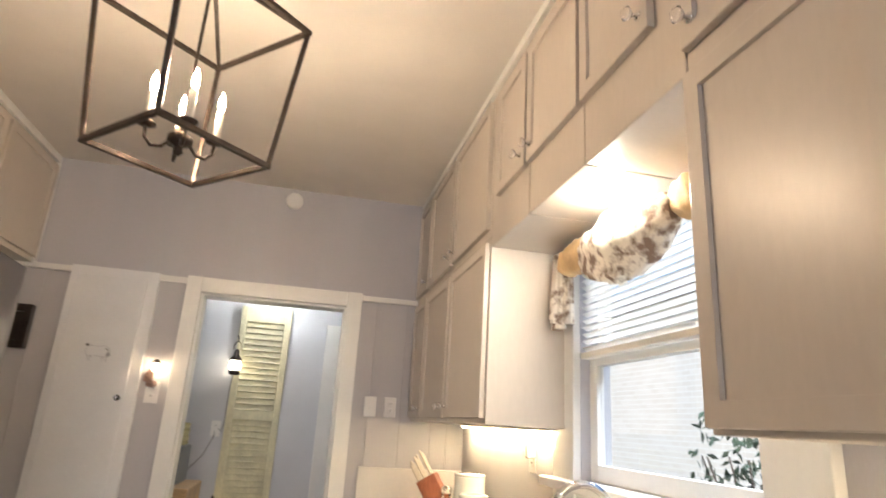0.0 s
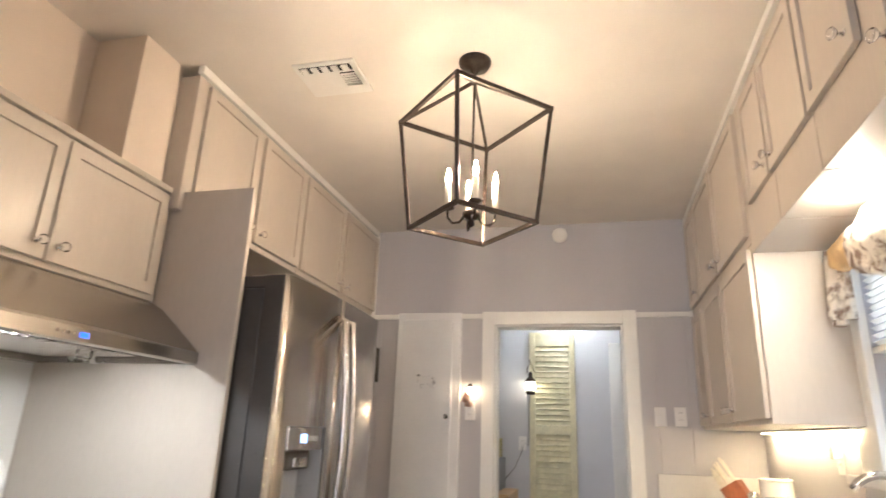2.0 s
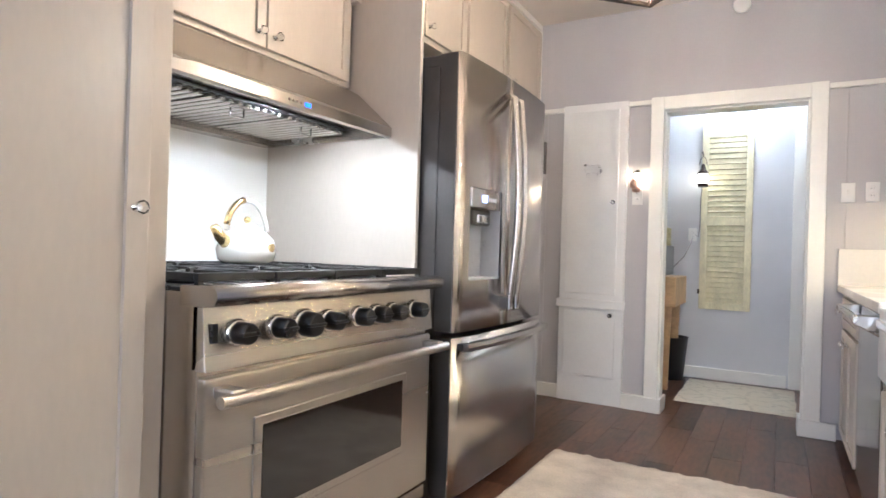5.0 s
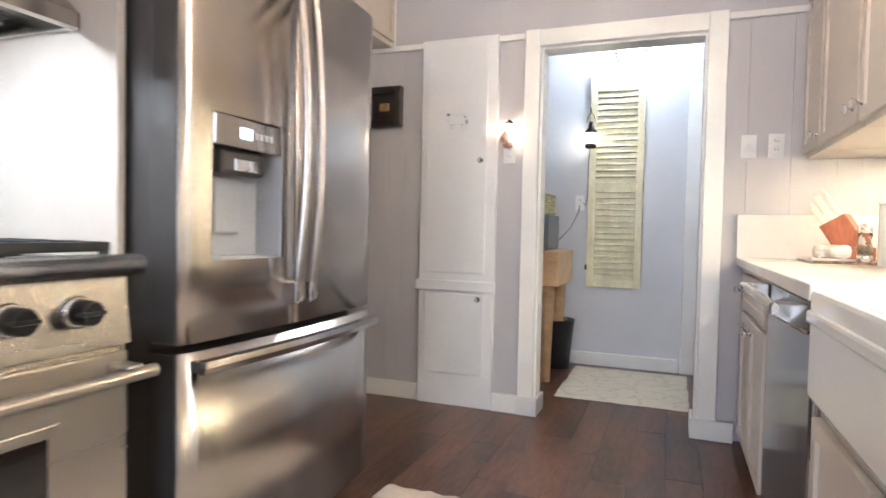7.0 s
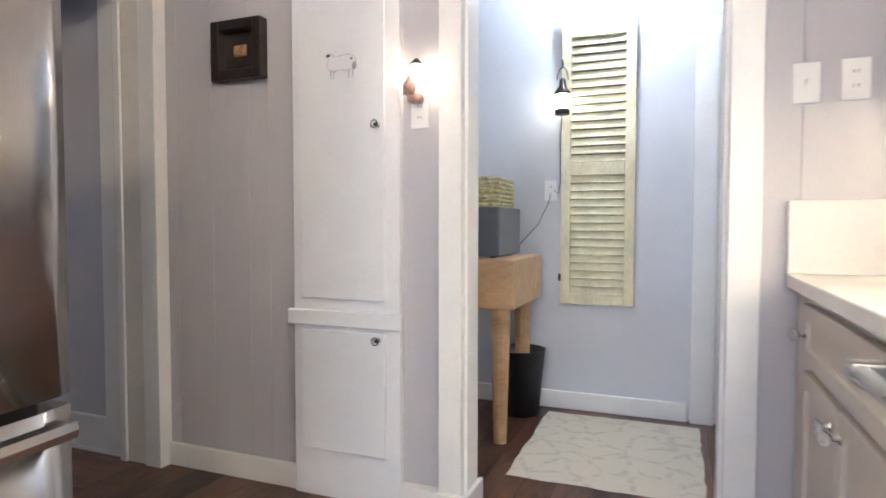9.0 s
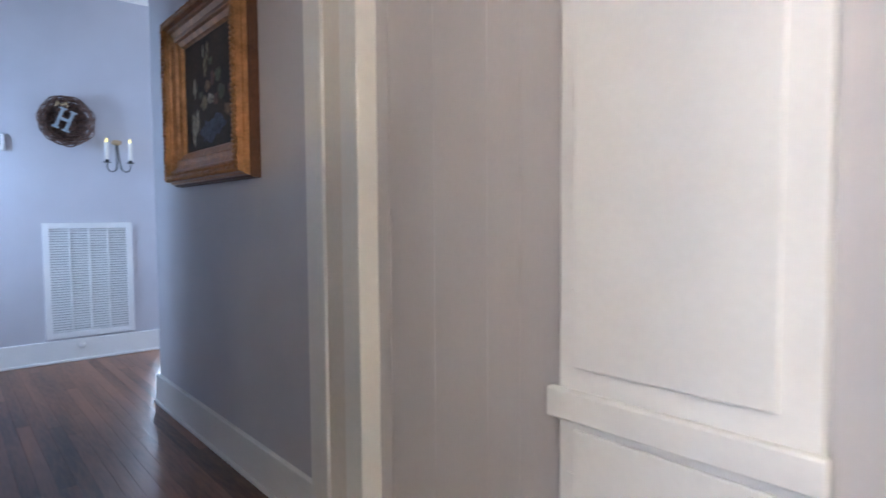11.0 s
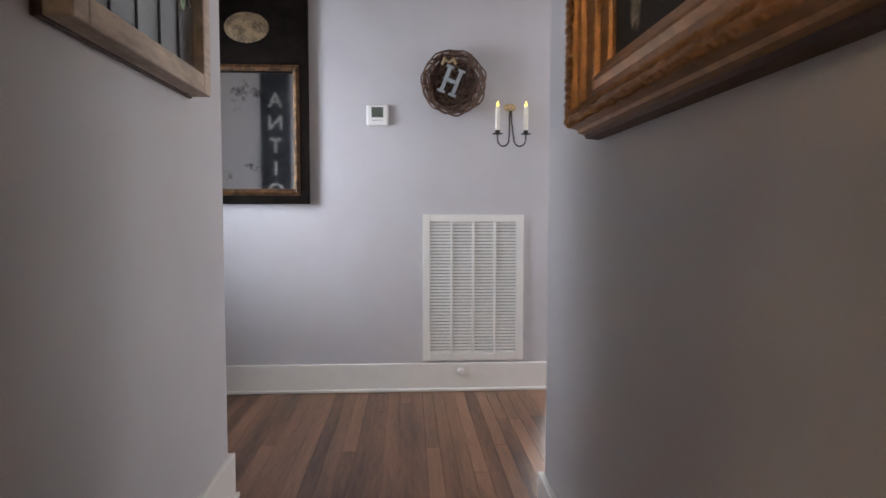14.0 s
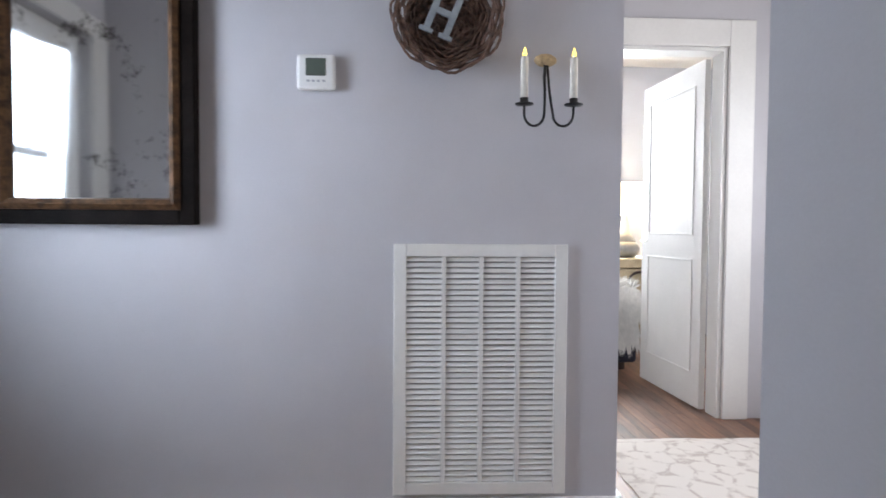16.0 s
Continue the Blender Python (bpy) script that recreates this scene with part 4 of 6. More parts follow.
# wall disc and ceiling register
single("smoke_alarm", turned(B(), [(0.052, 0), (0.052, 0.018), (0.044, 0.028), (0.01, 0.03)], face_to((0.655, 3.7495, 2.672), "-y"), 28), TRIM, "round white alarm disc on the grey upper wall", "alarm")
reg = thing("ceiling_vent", (-0.19, 1.74, H - 0.012), "white steel ceiling register with dark slots", "vent")
part("plate", bx(B(), (-0.325, 1.625, H - 0.010), (-0.05, 1.865, H - 0.0005), 0.003), TRIM, reg)
for (x0, x1, y0, y1, nn, along) in ((-0.30, -0.075, 1.645, 1.685, 5, "y"), (-0.14, -0.075, 1.70, 1.80, 6, "x")):
    part("opening", bx(B(), (x0, y0, H - 0.0125), (x1, y1, H - 0.0102)), SLOT, reg)
    for j in range(nn):
        if along == "y":
            xx = x0 + (j + 0.5) * (x1 - x0) / nn
            part("louvre", bx(B(), (xx - 0.016, y0, H - 0.019), (xx + 0.012, y1, H - 0.0126), 0.001), TRIM, reg)
        else:
            yy = y0 + (j + 0.5) * (y1 - y0) / nn
            part("louvre", bx(B(), (x0, yy - 0.004, H - 0.019), (x1, yy + 0.003, H - 0.0126), 0.001), TRIM, reg)

# ---------------------------------------------------------------- chandelier
ch = thing("lantern_chandelier", (CHX, CHY, 2.04), "dark bronze open cage lantern chandelier with lit candle bulbs", "chandelier")
T, Bm = [(CHX + 0.300 * math.cos(a), CHY + 0.300 * math.sin(a), 2.508) for a in np.radians((0, 90, 180, 270))], [(CHX + 0.240 * math.cos(a), CHY + 0.240 * math.sin(a), 2.052) for a in np.radians((0, 90, 180, 270))]


def bar(p, q, w=0.0075):
    p, q = Vector(p), Vector(q)
    bm = bx(B(), (-w, -w, -w), (w, w, (q - p).length + w), 0.0015)
    bmesh.ops.transform(bm, matrix=Matrix.Translation(p) @ (q - p).to_track_quat("Z", "Y").to_matrix().to_4x4(), verts=bm.verts)
    return bm


for i in range(4):
    part("cage_bar", bar(T[i], T[(i + 1) % 4]), IRON, ch)
    part("cage_bar", bar(Bm[i], Bm[(i + 1) % 4]), IRON, ch)
    part("cage_bar", bar(T[i], Bm[i], 0.0070), IRON, ch)
APEX = (CHX, CHY, 2.66)
for i in range(4):
    part("top_strut", bar(T[i], APEX, 0.006), IRON, ch)
part("canopy", turned(B(), [(0.065, H - 0.001), (0.065, H - 0.012), (0.055, H - 0.03), (0.02, H - 0.04), (0.012, H - 0.055)], Matrix.Translation((CHX, CHY, 0)), 28), IRON, ch)
for k in range(2):
    lk = B()
    zc = 2.69 - k * 0.026
    pts = [(CHX + (0.011 * math.cos(a) if k % 2 else 0), CHY + (0 if k % 2 else 0.011 * math.cos(a)), zc + 0.021 * math.sin(a)) for a in np.linspace(0, 2 * math.pi, 12, endpoint=False)]
    part("chain_link", tube(lk, pts, 0.003, 6, True), IRON, ch)
part("stem", rod(B(), (CHX, CHY, 2.66), (CHX, CHY, 2.09), 0.005, seg=10), IRON, ch)
part("hub", turned(B(), [(0.006, 2.045), (0.014, 2.055), (0.010, 2.07), (0.034, 2.082), (0.034, 2.10), (0.010, 2.115)], Matrix.Translation((CHX, CHY, 0)), 18), IRON, ch)
CANDLE = surface("ivory_candle_sleeve", (0.80, 0.74, 0.62), 0.5, vary=0.04, bump=0)
for a in np.radians((20, 110, 200, 290)):
    dx, dy = math.cos(a), math.sin(a)
    arm = part("arm", tube(B(), [(CHX + r * dx, CHY + r * dy, z) for r, z in ((0.02, 2.09), (0.045, 2.06), (0.07, 2.055), (0.088, 2.075), (0.09, 2.105))], 0.005, 8), IRON, ch)
    m = Matrix.Translation((CHX + 0.09 * dx, CHY + 0.09 * dy, 2.105))
    part("drip_cup", turned(B(), [(0.008, 0), (0.026, 0.006), (0.026, 0.010), (0.012, 0.014)], m, 16), IRON, arm)
    sl = part("candle_sleeve", turned(B(), [(0.0115, 0.012), (0.0115, 0.10), (0.008, 0.104)], m, 14), CANDLE, arm, "ivory candle sleeve")
    part("bulb", turned(B(), [(0.005, 0.104), (0.0075, 0.116), (0.0090, 0.128), (0.0075, 0.142), (0.0040, 0.157), (0.0012, 0.168)], m, 12), BULB, sl, "glowing candle bulb")
# ---------------------------------------------------------------- kitchen window
win = thing("window_1", (1.85, 1.7, WZ0), "white painted sash window over the sink with half lowered blind", "window")
win["kind"] = "structure"
for a, b in (((1.79, WY1, 1.13), (1.82, WY1 + 0.18, 2.05)), ((1.79, WY0 - 0.18, 1.13), (1.82, WY0, 2.05))):
    part("casing", bx(B(), a, b, 0.004), TRIM, win)
part("sill", bx(B(), (1.74, WY0 - 0.2, WZ0 - 0.03), (1.93, WY1 + 0.2, WZ0 + 0.004), 0.006), TRIM, win)
part("apron", bx(B(), (1.80, WY0 - 0.18, WZ0 - 0.12), (1.8195, WY1 + 0.18, WZ0 - 0.03), 0.004), TRIM, win)
for x0, z0, z1, nm in ((1.855, WZ0 + 0.005, 1.66, "lower_sash"), (1.89, 1.62, WZ1, "upper_sash")):
    sm = part(nm, bx(B(), (x0, WY0, z0), (x0 + 0.032, WY0 + 0.055, z1), 0.003), TRIM, win)
    for a, b in (((x0, WY1 - 0.055, z0), (x0 + 0.032, WY1, z1)), ((x0, WY0 + 0.055, z0), (x0 + 0.032, WY1 - 0.055, z0 + 0.055)), ((x0, WY0 + 0.055, z1 - 0.045), (x0 + 0.032, WY1 - 0.055, z1))):
        part("sash_bar", bx(B(), a, b, 0.003), TRIM, sm)
    p = part("pane", bx(B(), (x0 + 0.014, WY0 + 0.055, z0 + 0.055), (x0 + 0.018, WY1 - 0.055, z1 - 0.045)), GLASS, sm)
    p.visible_shadow = False
BLIND = surface("white_blind_slat", (0.78, 0.77, 0.74), 0.45, vary=0.03, bump=0.03)
bl = thing("window_blind", (1.83, 1.7, 1.64), "half lowered white slatted blind in the window", "blind")
for k in range(17):
    z = 1.675 + k * 0.025
    bm = bx(B(), (-0.0115, WY0 + 0.012, -0.001), (0.0115, WY1 - 0.012, 0.001))
    bmesh.ops.transform(bm, matrix=Matrix.Translation((1.832, 0, z)) @ Euler((0, radians(28), 0)).to_matrix().to_4x4(), verts=bm.verts)
    part("slat", bm, BLIND, bl)
part("bottom_rail", bx(B(), (1.815, WY0 + 0.01, 1.640), (1.848, WY1 - 0.01, 1.662), 0.003), CREAM, bl, "tan blind bottom rail")
for y in (1.42, 1.98):
    part("cord", rod(B(), (1.832, y, 1.65), (1.832, y, 2.09), 0.0012, seg=5), BLIND, bl)

# floral valance
FLORAL, fnt, fb = shader("cream_floral_fabric")
n, l = fnt.nodes, fnt.links
geo, no, rp = n.new("ShaderNodeNewGeometry"), n.new("ShaderNodeTexNoise"), n.new("ShaderNodeValToRGB")
no.inputs["Scale"].default_value, no.inputs["Detail"].default_value = 26, 4
e = rp.color_ramp.elements
e[0].position, e[0].color = 0.40, (0.24, 0.17, 0.13, 1)
e[1].position, e[1].color = 0.56, (0.78, 0.73, 0.64, 1)
l.new(geo.outputs["Position"], no.inputs[0]), l.new(no.outputs[0], rp.inputs[0]), l.new(rp.outputs[0], fb.inputs["Base Color"])
fb.inputs["Roughness"].default_value = 0.9
TANF = surface("tan_lining_fabric", (0.52, 0.36, 0.18), 0.9, vary=0.2, scale=14, grain=300, bump=0.2)


def pouf(cy, half, r, cz, cx, sag, mat, seed):
    """A gathered balloon of fabric along y."""
    bm, rnd = B(), random.Random(seed)
    ring = []
    nu, nv = 22, 18
    for i in range(nu + 1):
        u = i / nu
        y = cy - half + 2 * half * u
        env = math.sin(math.pi * min(max(u, 0.02), 0.98)) ** 0.45
        row = []
        for j in range(nv):
            a = 2 * math.pi * j / nv
            f = env * r * (1 + 0.10 * math.sin(5 * a + 7 * u + seed) + 0.07 * math.sin(11 * u * 3 + 3 * a))
            row.append(bm.verts.new((cx + 0.7 * f * math.cos(a), y, cz + f * math.sin(a) - sag * env)))
        ring.append(row)
    for a, b in zip(ring, ring[1:]):
        for j in range(nv):
            f = bm.faces.new((a[j], a[(j + 1) % nv], b[(j + 1) % nv], b[j]))
            f.smooth = True
    bm.faces.new(ring[0]), bm.faces.new(ring[-1][::-1])
    return part("swag", bm, mat, None)


val = thing("window_valance", (1.72, 1.7, 1.75), "gathered cream floral valance with tan lining above the window", "valance")
def under(ob, parent):
    ob.parent, ob.matrix_parent_inverse = parent, Matrix.Translation(parent.location).inverted()
    return ob


under(pouf(1.64, 0.26, 0.115, 1.95, 1.715, 0.02, FLORAL, 1), val)
under(pouf(1.99, 0.14, 0.060, 1.975, 1.73, 0.0, TANF, 2), val)
under(pouf(1.29, 0.14, 0.062, 1.97, 1.73, 0.0, TANF, 3), val)
under(pouf(1.64, 0.09, 0.055, 1.86, 1.70, 0.0, FLORAL, 4), val)
part("rod", rod(B(), (1.77, 1.12, 2.02), (1.77, 2.24, 2.02), 0.010, seg=12), IRON, val)
for y in (2.15, 1.14):
    for k in range(7):
        a, bm = k * 0.9, B()
        rod(bm, (1.745 + 0.014 * math.cos(a), y - 0.045 + k * 0.015, 2.03), (1.74 + 0.02 * math.cos(a), y - 0.03 + k * 0.010, 1.76 + 0.02 * math.sin(k * 2.1)), 0.013, 0.022, 8)
        part("fabric_fold", bm, FLORAL, val)
# recessed lamp in the soffit
pk = thing("soffit_downlight", (1.62, 1.56, 2.03), "small lit downlight in the soffit over the sink", "downlight")
part("ring", turned(B(), [(0.055, 2.0495), (0.054, 2.0475), (0.043, 2.0475), (0.042, 2.0495)], Matrix.Translation((1.62, 1.56, 0)), 24), TRIM, pk)
part("lens", turned(B(), [(0.041, 2.0495), (0.041, 2.040), (0.032, 2.026), (0.012, 2.019)], Matrix.Translation((1.62, 1.56, 0)), 24), glowing("downlight_glow", (1.0, 0.84, 0.62), 700), pk, "glowing lamp lens")

# under-cabinet light bars
LED = glowing("warm_led", (1.0, 0.73, 0.37), 115)
for x, y0, y1, z in ((1.778, 2.30, 3.60, 1.391), (1.778, -0.4, 0.90, 1.387)):
    ub = thing("cabinet_light_bar", (x, (y0 + y1) / 2, z - 0.014), "warm lit light bar under the wall cabinets", "light bar")
    part("housing", bx(B(), (x - 0.018, y0, z - 0.010), (x + 0.018, y1, z), 0.002), TRIM, ub)
    part("strip", bx(B(), (x - 0.010, y0 + 0.01, z - 0.014), (x + 0.010, y1 - 0.01, z - 0.0102)), LED, ub, "glowing light strip")
plate(1.8195, 2.60, 1.27, "outlet", "-x")
single("plug_adapter", bx(B(), (1.775, 2.555, 1.27), (1.812, 2.60, 1.34), 0.008), PLATE, "white plug adapter in the counter outlet", "plug")

# outdoors
LAWN = surface("lawn", (0.16, 0.17, 0.08), 0.9, vary=0.4, scale=3, grain=40, bump=0.3)
tagged(part("ground", bx(B(), (-60, -60, -0.5), (60, 60, -0.3)), LAWN), "dry lawn ground outside the house", "ground", kind="structure")
STONE = surface("pale_brick_wall", (0.52, 0.45, 0.36), 0.85, vary=0.25, scale=5, grain=60, bump=0.4)
brick_n, brick_l = STONE.node_tree.nodes, STONE.node_tree.links
courses, brick_geo, swap = brick_n.new("ShaderNodeTexBrick"), brick_n.new("ShaderNodeNewGeometry"), brick_n.new("ShaderNodeCombineXYZ")
split = brick_n.new("ShaderNodeSeparateXYZ")
brick_l.new(brick_geo.outputs["Position"], split.inputs[0])
brick_l.new(split.outputs[1], swap.inputs[0]), brick_l.new(split.outputs[2], swap.inputs[1]), brick_l.new(swap.outputs[0], courses.inputs[0])
for key_, value in (("Color1", (0.80, 0.76, 0.70, 1)), ("Color2", (0.74, 0.69, 0.62, 1)), ("Mortar", (0.84, 0.82, 0.78, 1)), ("Scale", 1.0), ("Brick Width", 0.23), ("Row Height", 0.076), ("Mortar Size", 0.008)):
    courses.inputs[key_].default_value = value
brick_l.new(courses.outputs[0], brick_n["Principled BSDF"].inputs["Base Color"])
nb = thing("neighbour_house", (6.4, 3.0, -0.3), "pale brick neighbouring house outside the window", "house")
part("wall", bx(B(), (6.2, -2, -0.3), (6.6, 12, 3.4)), STONE, nb)
part("roof", bx(B(), (5.9, -2.2, 3.4), (7.5, 12.2, 3.6)), surface("grey_shingle", (0.12, 0.11, 0.10), 0.9, vary=0.3, scale=12, bump=0.3), nb)
nbw = part("window", bx(B(), (6.17, 10.6, 0.7), (6.2, 11.6, 2.0), 0.01), TRIM, nb)
part("pane", bx(B(), (6.155, 10.67, 0.77), (6.17, 11.53, 1.93)), OVEN, nbw)
LEAF = surface("shrub_leaf", (0.06, 0.09, 0.05), 0.7, vary=0.4, scale=9, grain=40, bump=0.1)
shr = thing("shrub", (3.4, 3.1, -0.3), "dark green shrub outside the kitchen window", "shrub")
bm, rnd = B(), random.Random(5)
for k in range(9):
    a = k * 0.75
    tube(bm, [(3.4, 3.1, -0.3), (3.4 + 0.12 * math.cos(a), 3.1 + 0.12 * math.sin(a), 0.6), (3.4 + 0.35 * math.cos(a), 3.1 + 0.35 * math.sin(a), 1.3)], [0.018, 0.012, 0.005], 5)
part("stem_cluster", bm, surface("bark", (0.10, 0.07, 0.05), 0.9, bump=0.3), shr)
bm = B()
for k in range(900):
    a, r, z = rnd.random() * 6.283, 0.5 * rnd.random() ** 0.6, 0.2 + 1.35 * rnd.random()
    r *= 1.15 - 0.55 * abs(z - 0.7)
    p = Vector((3.4 + r * math.cos(a), 3.1 + r * math.sin(a), z))
    m = Matrix.Translation(p) @ Euler((rnd.random() * 6, rnd.random() * 6, rnd.random() * 6)).to_matrix().to_4x4()
    vs = [bm.verts.new(m @ Vector(q)) for q in ((-0.035, 0, 0), (0, -0.015, 0.006), (0.04, 0, 0), (0, 0.015, 0.006))]
    bm.faces.new(vs)
tagged(part("leaves", bm, LEAF, shr), kind="stuff")

# ---------------------------------------------------------------- things on the counter
tray = single("cutting_board", bx(B(), (1.45, 3.30, CT), (1.76, 3.66, CT + 0.012), 0.004), surface("speckled_granite_board", (0.30, 0.20, 0.16), 0.3, vary=0.5, scale=60, grain=200, bump=0.03), "speckled stone serving board on the worktop", "board")
kb = thing("knife_block", (1.66, 3.50, CT + 0.012), "reddish wooden knife block full of white-handled knives", "knife block")
CHERRY = surface("cherry_wood", (0.34, 0.115, 0.055), 0.4, vary=0.25, scale=14, grain=80, bump=0.06, stretch=(1, 1, 0.3))
IVORY = surface("ivory_handle", (0.66, 0.62, 0.55), 0.35, vary=0.06, bump=0.02)
KM = Matrix.Translation((1.665, 3.50, CT + 0.014)) @ Euler((0, radians(-32), radians(-25))).to_matrix().to_4x4()
bm = bx(B(), (-0.055, -0.055, 0.035), (0.055, 0.055, 0.20), 0.004)
bmesh.ops.transform(bm, matrix=KM, verts=bm.verts)
part("block", bm, CHERRY, kb)
part("foot", bx(B(), (1.585, 3.44, CT + 0.012), (1.70, 3.56, CT + 0.07), 0.004), CHERRY, kb)
for i in range(3):
    for j in range(3):
        if (i, j) == (2, 0):
            continue
        bm = bx(B(), (-0.040 + i * 0.034 - 0.006, -0.038 + j * 0.036 - 0.008, 0.20), (-0.040 + i * 0.034 + 0.006, -0.038 + j * 0.036 + 0.008, 0.292 + 0.020 * i + 0.012 * ((i + 2 * j) % 3)), 0.005)
        bmesh.ops.transform(bm, matrix=KM, verts=bm.verts)
        kh = part("knife_handle", bm, IVORY, kb, "ivory white knife handle")
        for q in (0.225, 0.262):
            rv = bx(B(), (-0.040 + i * 0.034 - 0.0068, -0.038 + j * 0.036 - 0.0025, q), (-0.040 + i * 0.034 + 0.0068, -0.038 + j * 0.036 + 0.0025, q + 0.005), 0.001)
            bmesh.ops.transform(rv, matrix=KM, verts=rv.verts)
            part("rivet", rv, CHROME, kh)
bd = thing("butter_dish", (1.53, 3.42, CT + 0.012), "white marble butter dish with domed lid", "butter dish")
part("tray", bx(B(), (1.452, 3.362, CT + 0.012), (1.612, 3.438, CT + 0.020), 0.003), SINKW, bd)
part("lid", bx(B(), (1.462, 3.369, CT + 0.020), (1.602, 3.431, CT + 0.078), 0.020), MARBLE, bd)
pm = thing("pepper_mill", (1.635, 3.345, CT + 0.012), "clear acrylic pepper mill with chrome cap", "pepper mill")
m = Matrix.Translation((1.630, 3.325, CT + 0.0125))
part("base", turned(B(), [(0.028, 0), (0.028, 0.022), (0.025, 0.026)], m, 18), CHROME, pm)
part("body", turned(B(), [(0.025, 0.026), (0.029, 0.045), (0.022, 0.085), (0.026, 0.115)], m, 18), CRYSTAL, pm)
part("peppercorns", turned(B(), [(0.018, 0.03), (0.022, 0.045), (0.017, 0.07)], m, 12), surface("peppercorn", (0.42, 0.33, 0.26), 0.8, vary=0.5, scale=300, bump=0.5), pm)
part("cap", turned(B(), [(0.027, 0.115), (0.028, 0.14), (0.018, 0.15), (0.006, 0.155)], m, 18), CHROME, pm)
for x, y, r, hh in ((1.695, 3.12, 0.075, 0.245), (1.66, 2.92, 0.066, 0.17), (1.62, 2.76, 0.055, 0.11)):
    cn = thing("canister", (x, y, CT), "white ceramic lidded canister on the worktop", "canister", "canisters")
    m = Matrix.Translation((x, y, CT))
    part("body", turned(B(), [(r * 0.96, 0), (r, 0.006), (r, hh - 0.02), (r * 0.97, hh - 0.015)], m, 28), SINKW, cn)
    part("lid", turned(B(), [(r * 1.02, hh - 0.015), (r * 1.02, hh - 0.004), (r * 0.9, hh)], m, 28), SINKW, cn)
st = thing("wooden_riser", (1.64, 2.44, CT), "small wooden shelf riser on black iron legs", "shelf riser")
part("top", bx(B(), (1.55, 2.30, CT + 0.145), (1.76, 2.60, CT + 0.165), 0.004), surface("warm_brown_wood", (0.30, 0.16, 0.08), 0.45, vary=0.3, scale=10, grain=90, bump=0.08, stretch=(1, 0.2, 1)), st)
for y in (2.34, 2.56):
    for x in (1.57, 1.74):
        part("leg", tube(B(), [(x, y, CT), (x, y + 0.015, CT + 0.06), (x, y - 0.005, CT + 0.11), (x, y, CT + 0.145)], [0.008, 0.006, 0.009, 0.007], 6), BLACK, st)

# ---------------------------------------------------------------- rugs
def rug(name, x0, x1, y0, y1, z, mat, label, thick=0.014, step=0.03, rough=0.004):
    bm, rnd = B(), random.Random(11)
    nx, ny = max(2, int((x1 - x0) / step)), max(2, int((y1 - y0) / step))
    g = {}
    for i in range(nx + 1):
        for j in range(ny + 1):
            edge = i in (0, nx) or j in (0, ny)
            dx, dy = ((rnd.random() - 0.5) * 0.012, (rnd.random() - 0.5) * 0.012) if edge else (0, 0)
            g[i, j] = bm.verts.new((x0 + (x1 - x0) * i / nx + dx, y0 + (y1 - y0) * j / ny + dy, z + (0.003 if edge else thick + rnd.random() * rough)))
    for i in range(nx):
        for j in range(ny):
            f = bm.faces.new((g[i, j], g[i + 1, j], g[i + 1, j + 1], g[i, j + 1]))
            f.smooth = True
    return single(name, bm, mat, label, "rug")


SHAG = surface("beige_shag_pile", (0.60, 0.53, 0.45), 0.95, vary=0.16, scale=7, grain=140, bump=0.9)
rug("kitchen_rug", -0.12, 1.12, 0.75, 2.58, 0.0, SHAG, "thick beige shag rug on the dark plank floor", 0.022, 0.025, 0.010)


def patterned(name, base, mark, scale):
    m, nt, b = shader(name)
    n, l = nt.nodes, nt.links
    geo, a, c, r1, r2, mx = n.new("ShaderNodeNewGeometry"), n.new("ShaderNodeTexVoronoi"), n.new("ShaderNodeTexNoise"), n.new("ShaderNodeValToRGB"), n.new("ShaderNodeValToRGB"), n.new("ShaderNodeMix")
    a.feature = "DISTANCE_TO_EDGE"
    a.inputs["Scale"].default_value, c.inputs["Scale"].default_value = scale, 18
    c.inputs["Detail"].default_value = 5
    l.new(geo.outputs["Position"], a.inputs[0]), l.new(geo.outputs["Position"], c.inputs[0])
    r1.color_ramp.elements[0].position, r1.color_ramp.elements[1].position = 0.03, 0.09
    r2.color_ramp.elements[0].position, r2.color_ramp.elements[1].position = 0.42, 0.58
    l.new(a.outputs["Distance"], r1.inputs[0]), l.new(c.outputs[0], r2.inputs[0])
    mul = n.new("ShaderNodeMath")
    mul.operation = "MAXIMUM"
    l.new(r1.outputs[0], mul.inputs[0]), l.new(r2.outputs[0], mul.inputs[1])
    mx.data_type = "RGBA"
    l.new(mul.outputs[0], mx.inputs[0])
    mx.inputs[6].default_value, mx.inputs[7].default_value = (*mark, 1), (*base, 1)
    l.new(mx.outputs[2], b.inputs["Base Color"])
    b.inputs["Roughness"].default_value = 0.95
    bp = n.new("ShaderNodeBump")
    bp.inputs["Strength"].default_value = 0.4
    bp.inputs["Distance"].default_value = 0.004
    l.new(c.outputs[0], bp.inputs["Height"]), l.new(bp.outputs[0], b.inputs["Normal"])
    return m


rug("laundry_rug", 0.245, 1.03, 4.17, 5.09, 0.0, patterned("cream_patterned_rug", (0.60, 0.55, 0.44), (0.49, 0.45, 0.36), 6), "cream patterned flat rug on the laundry floor", 0.006, 0.06, 0.001)
rug("hall_rug", -5.94, -4.55, 4.36, 5.75, 0.0, patterned("beige_motif_rug", (0.62, 0.57, 0.52), (0.44, 0.38, 0.34), 8), "beige and white patterned rug before the bedroom", 0.010, 0.08, 0.002)

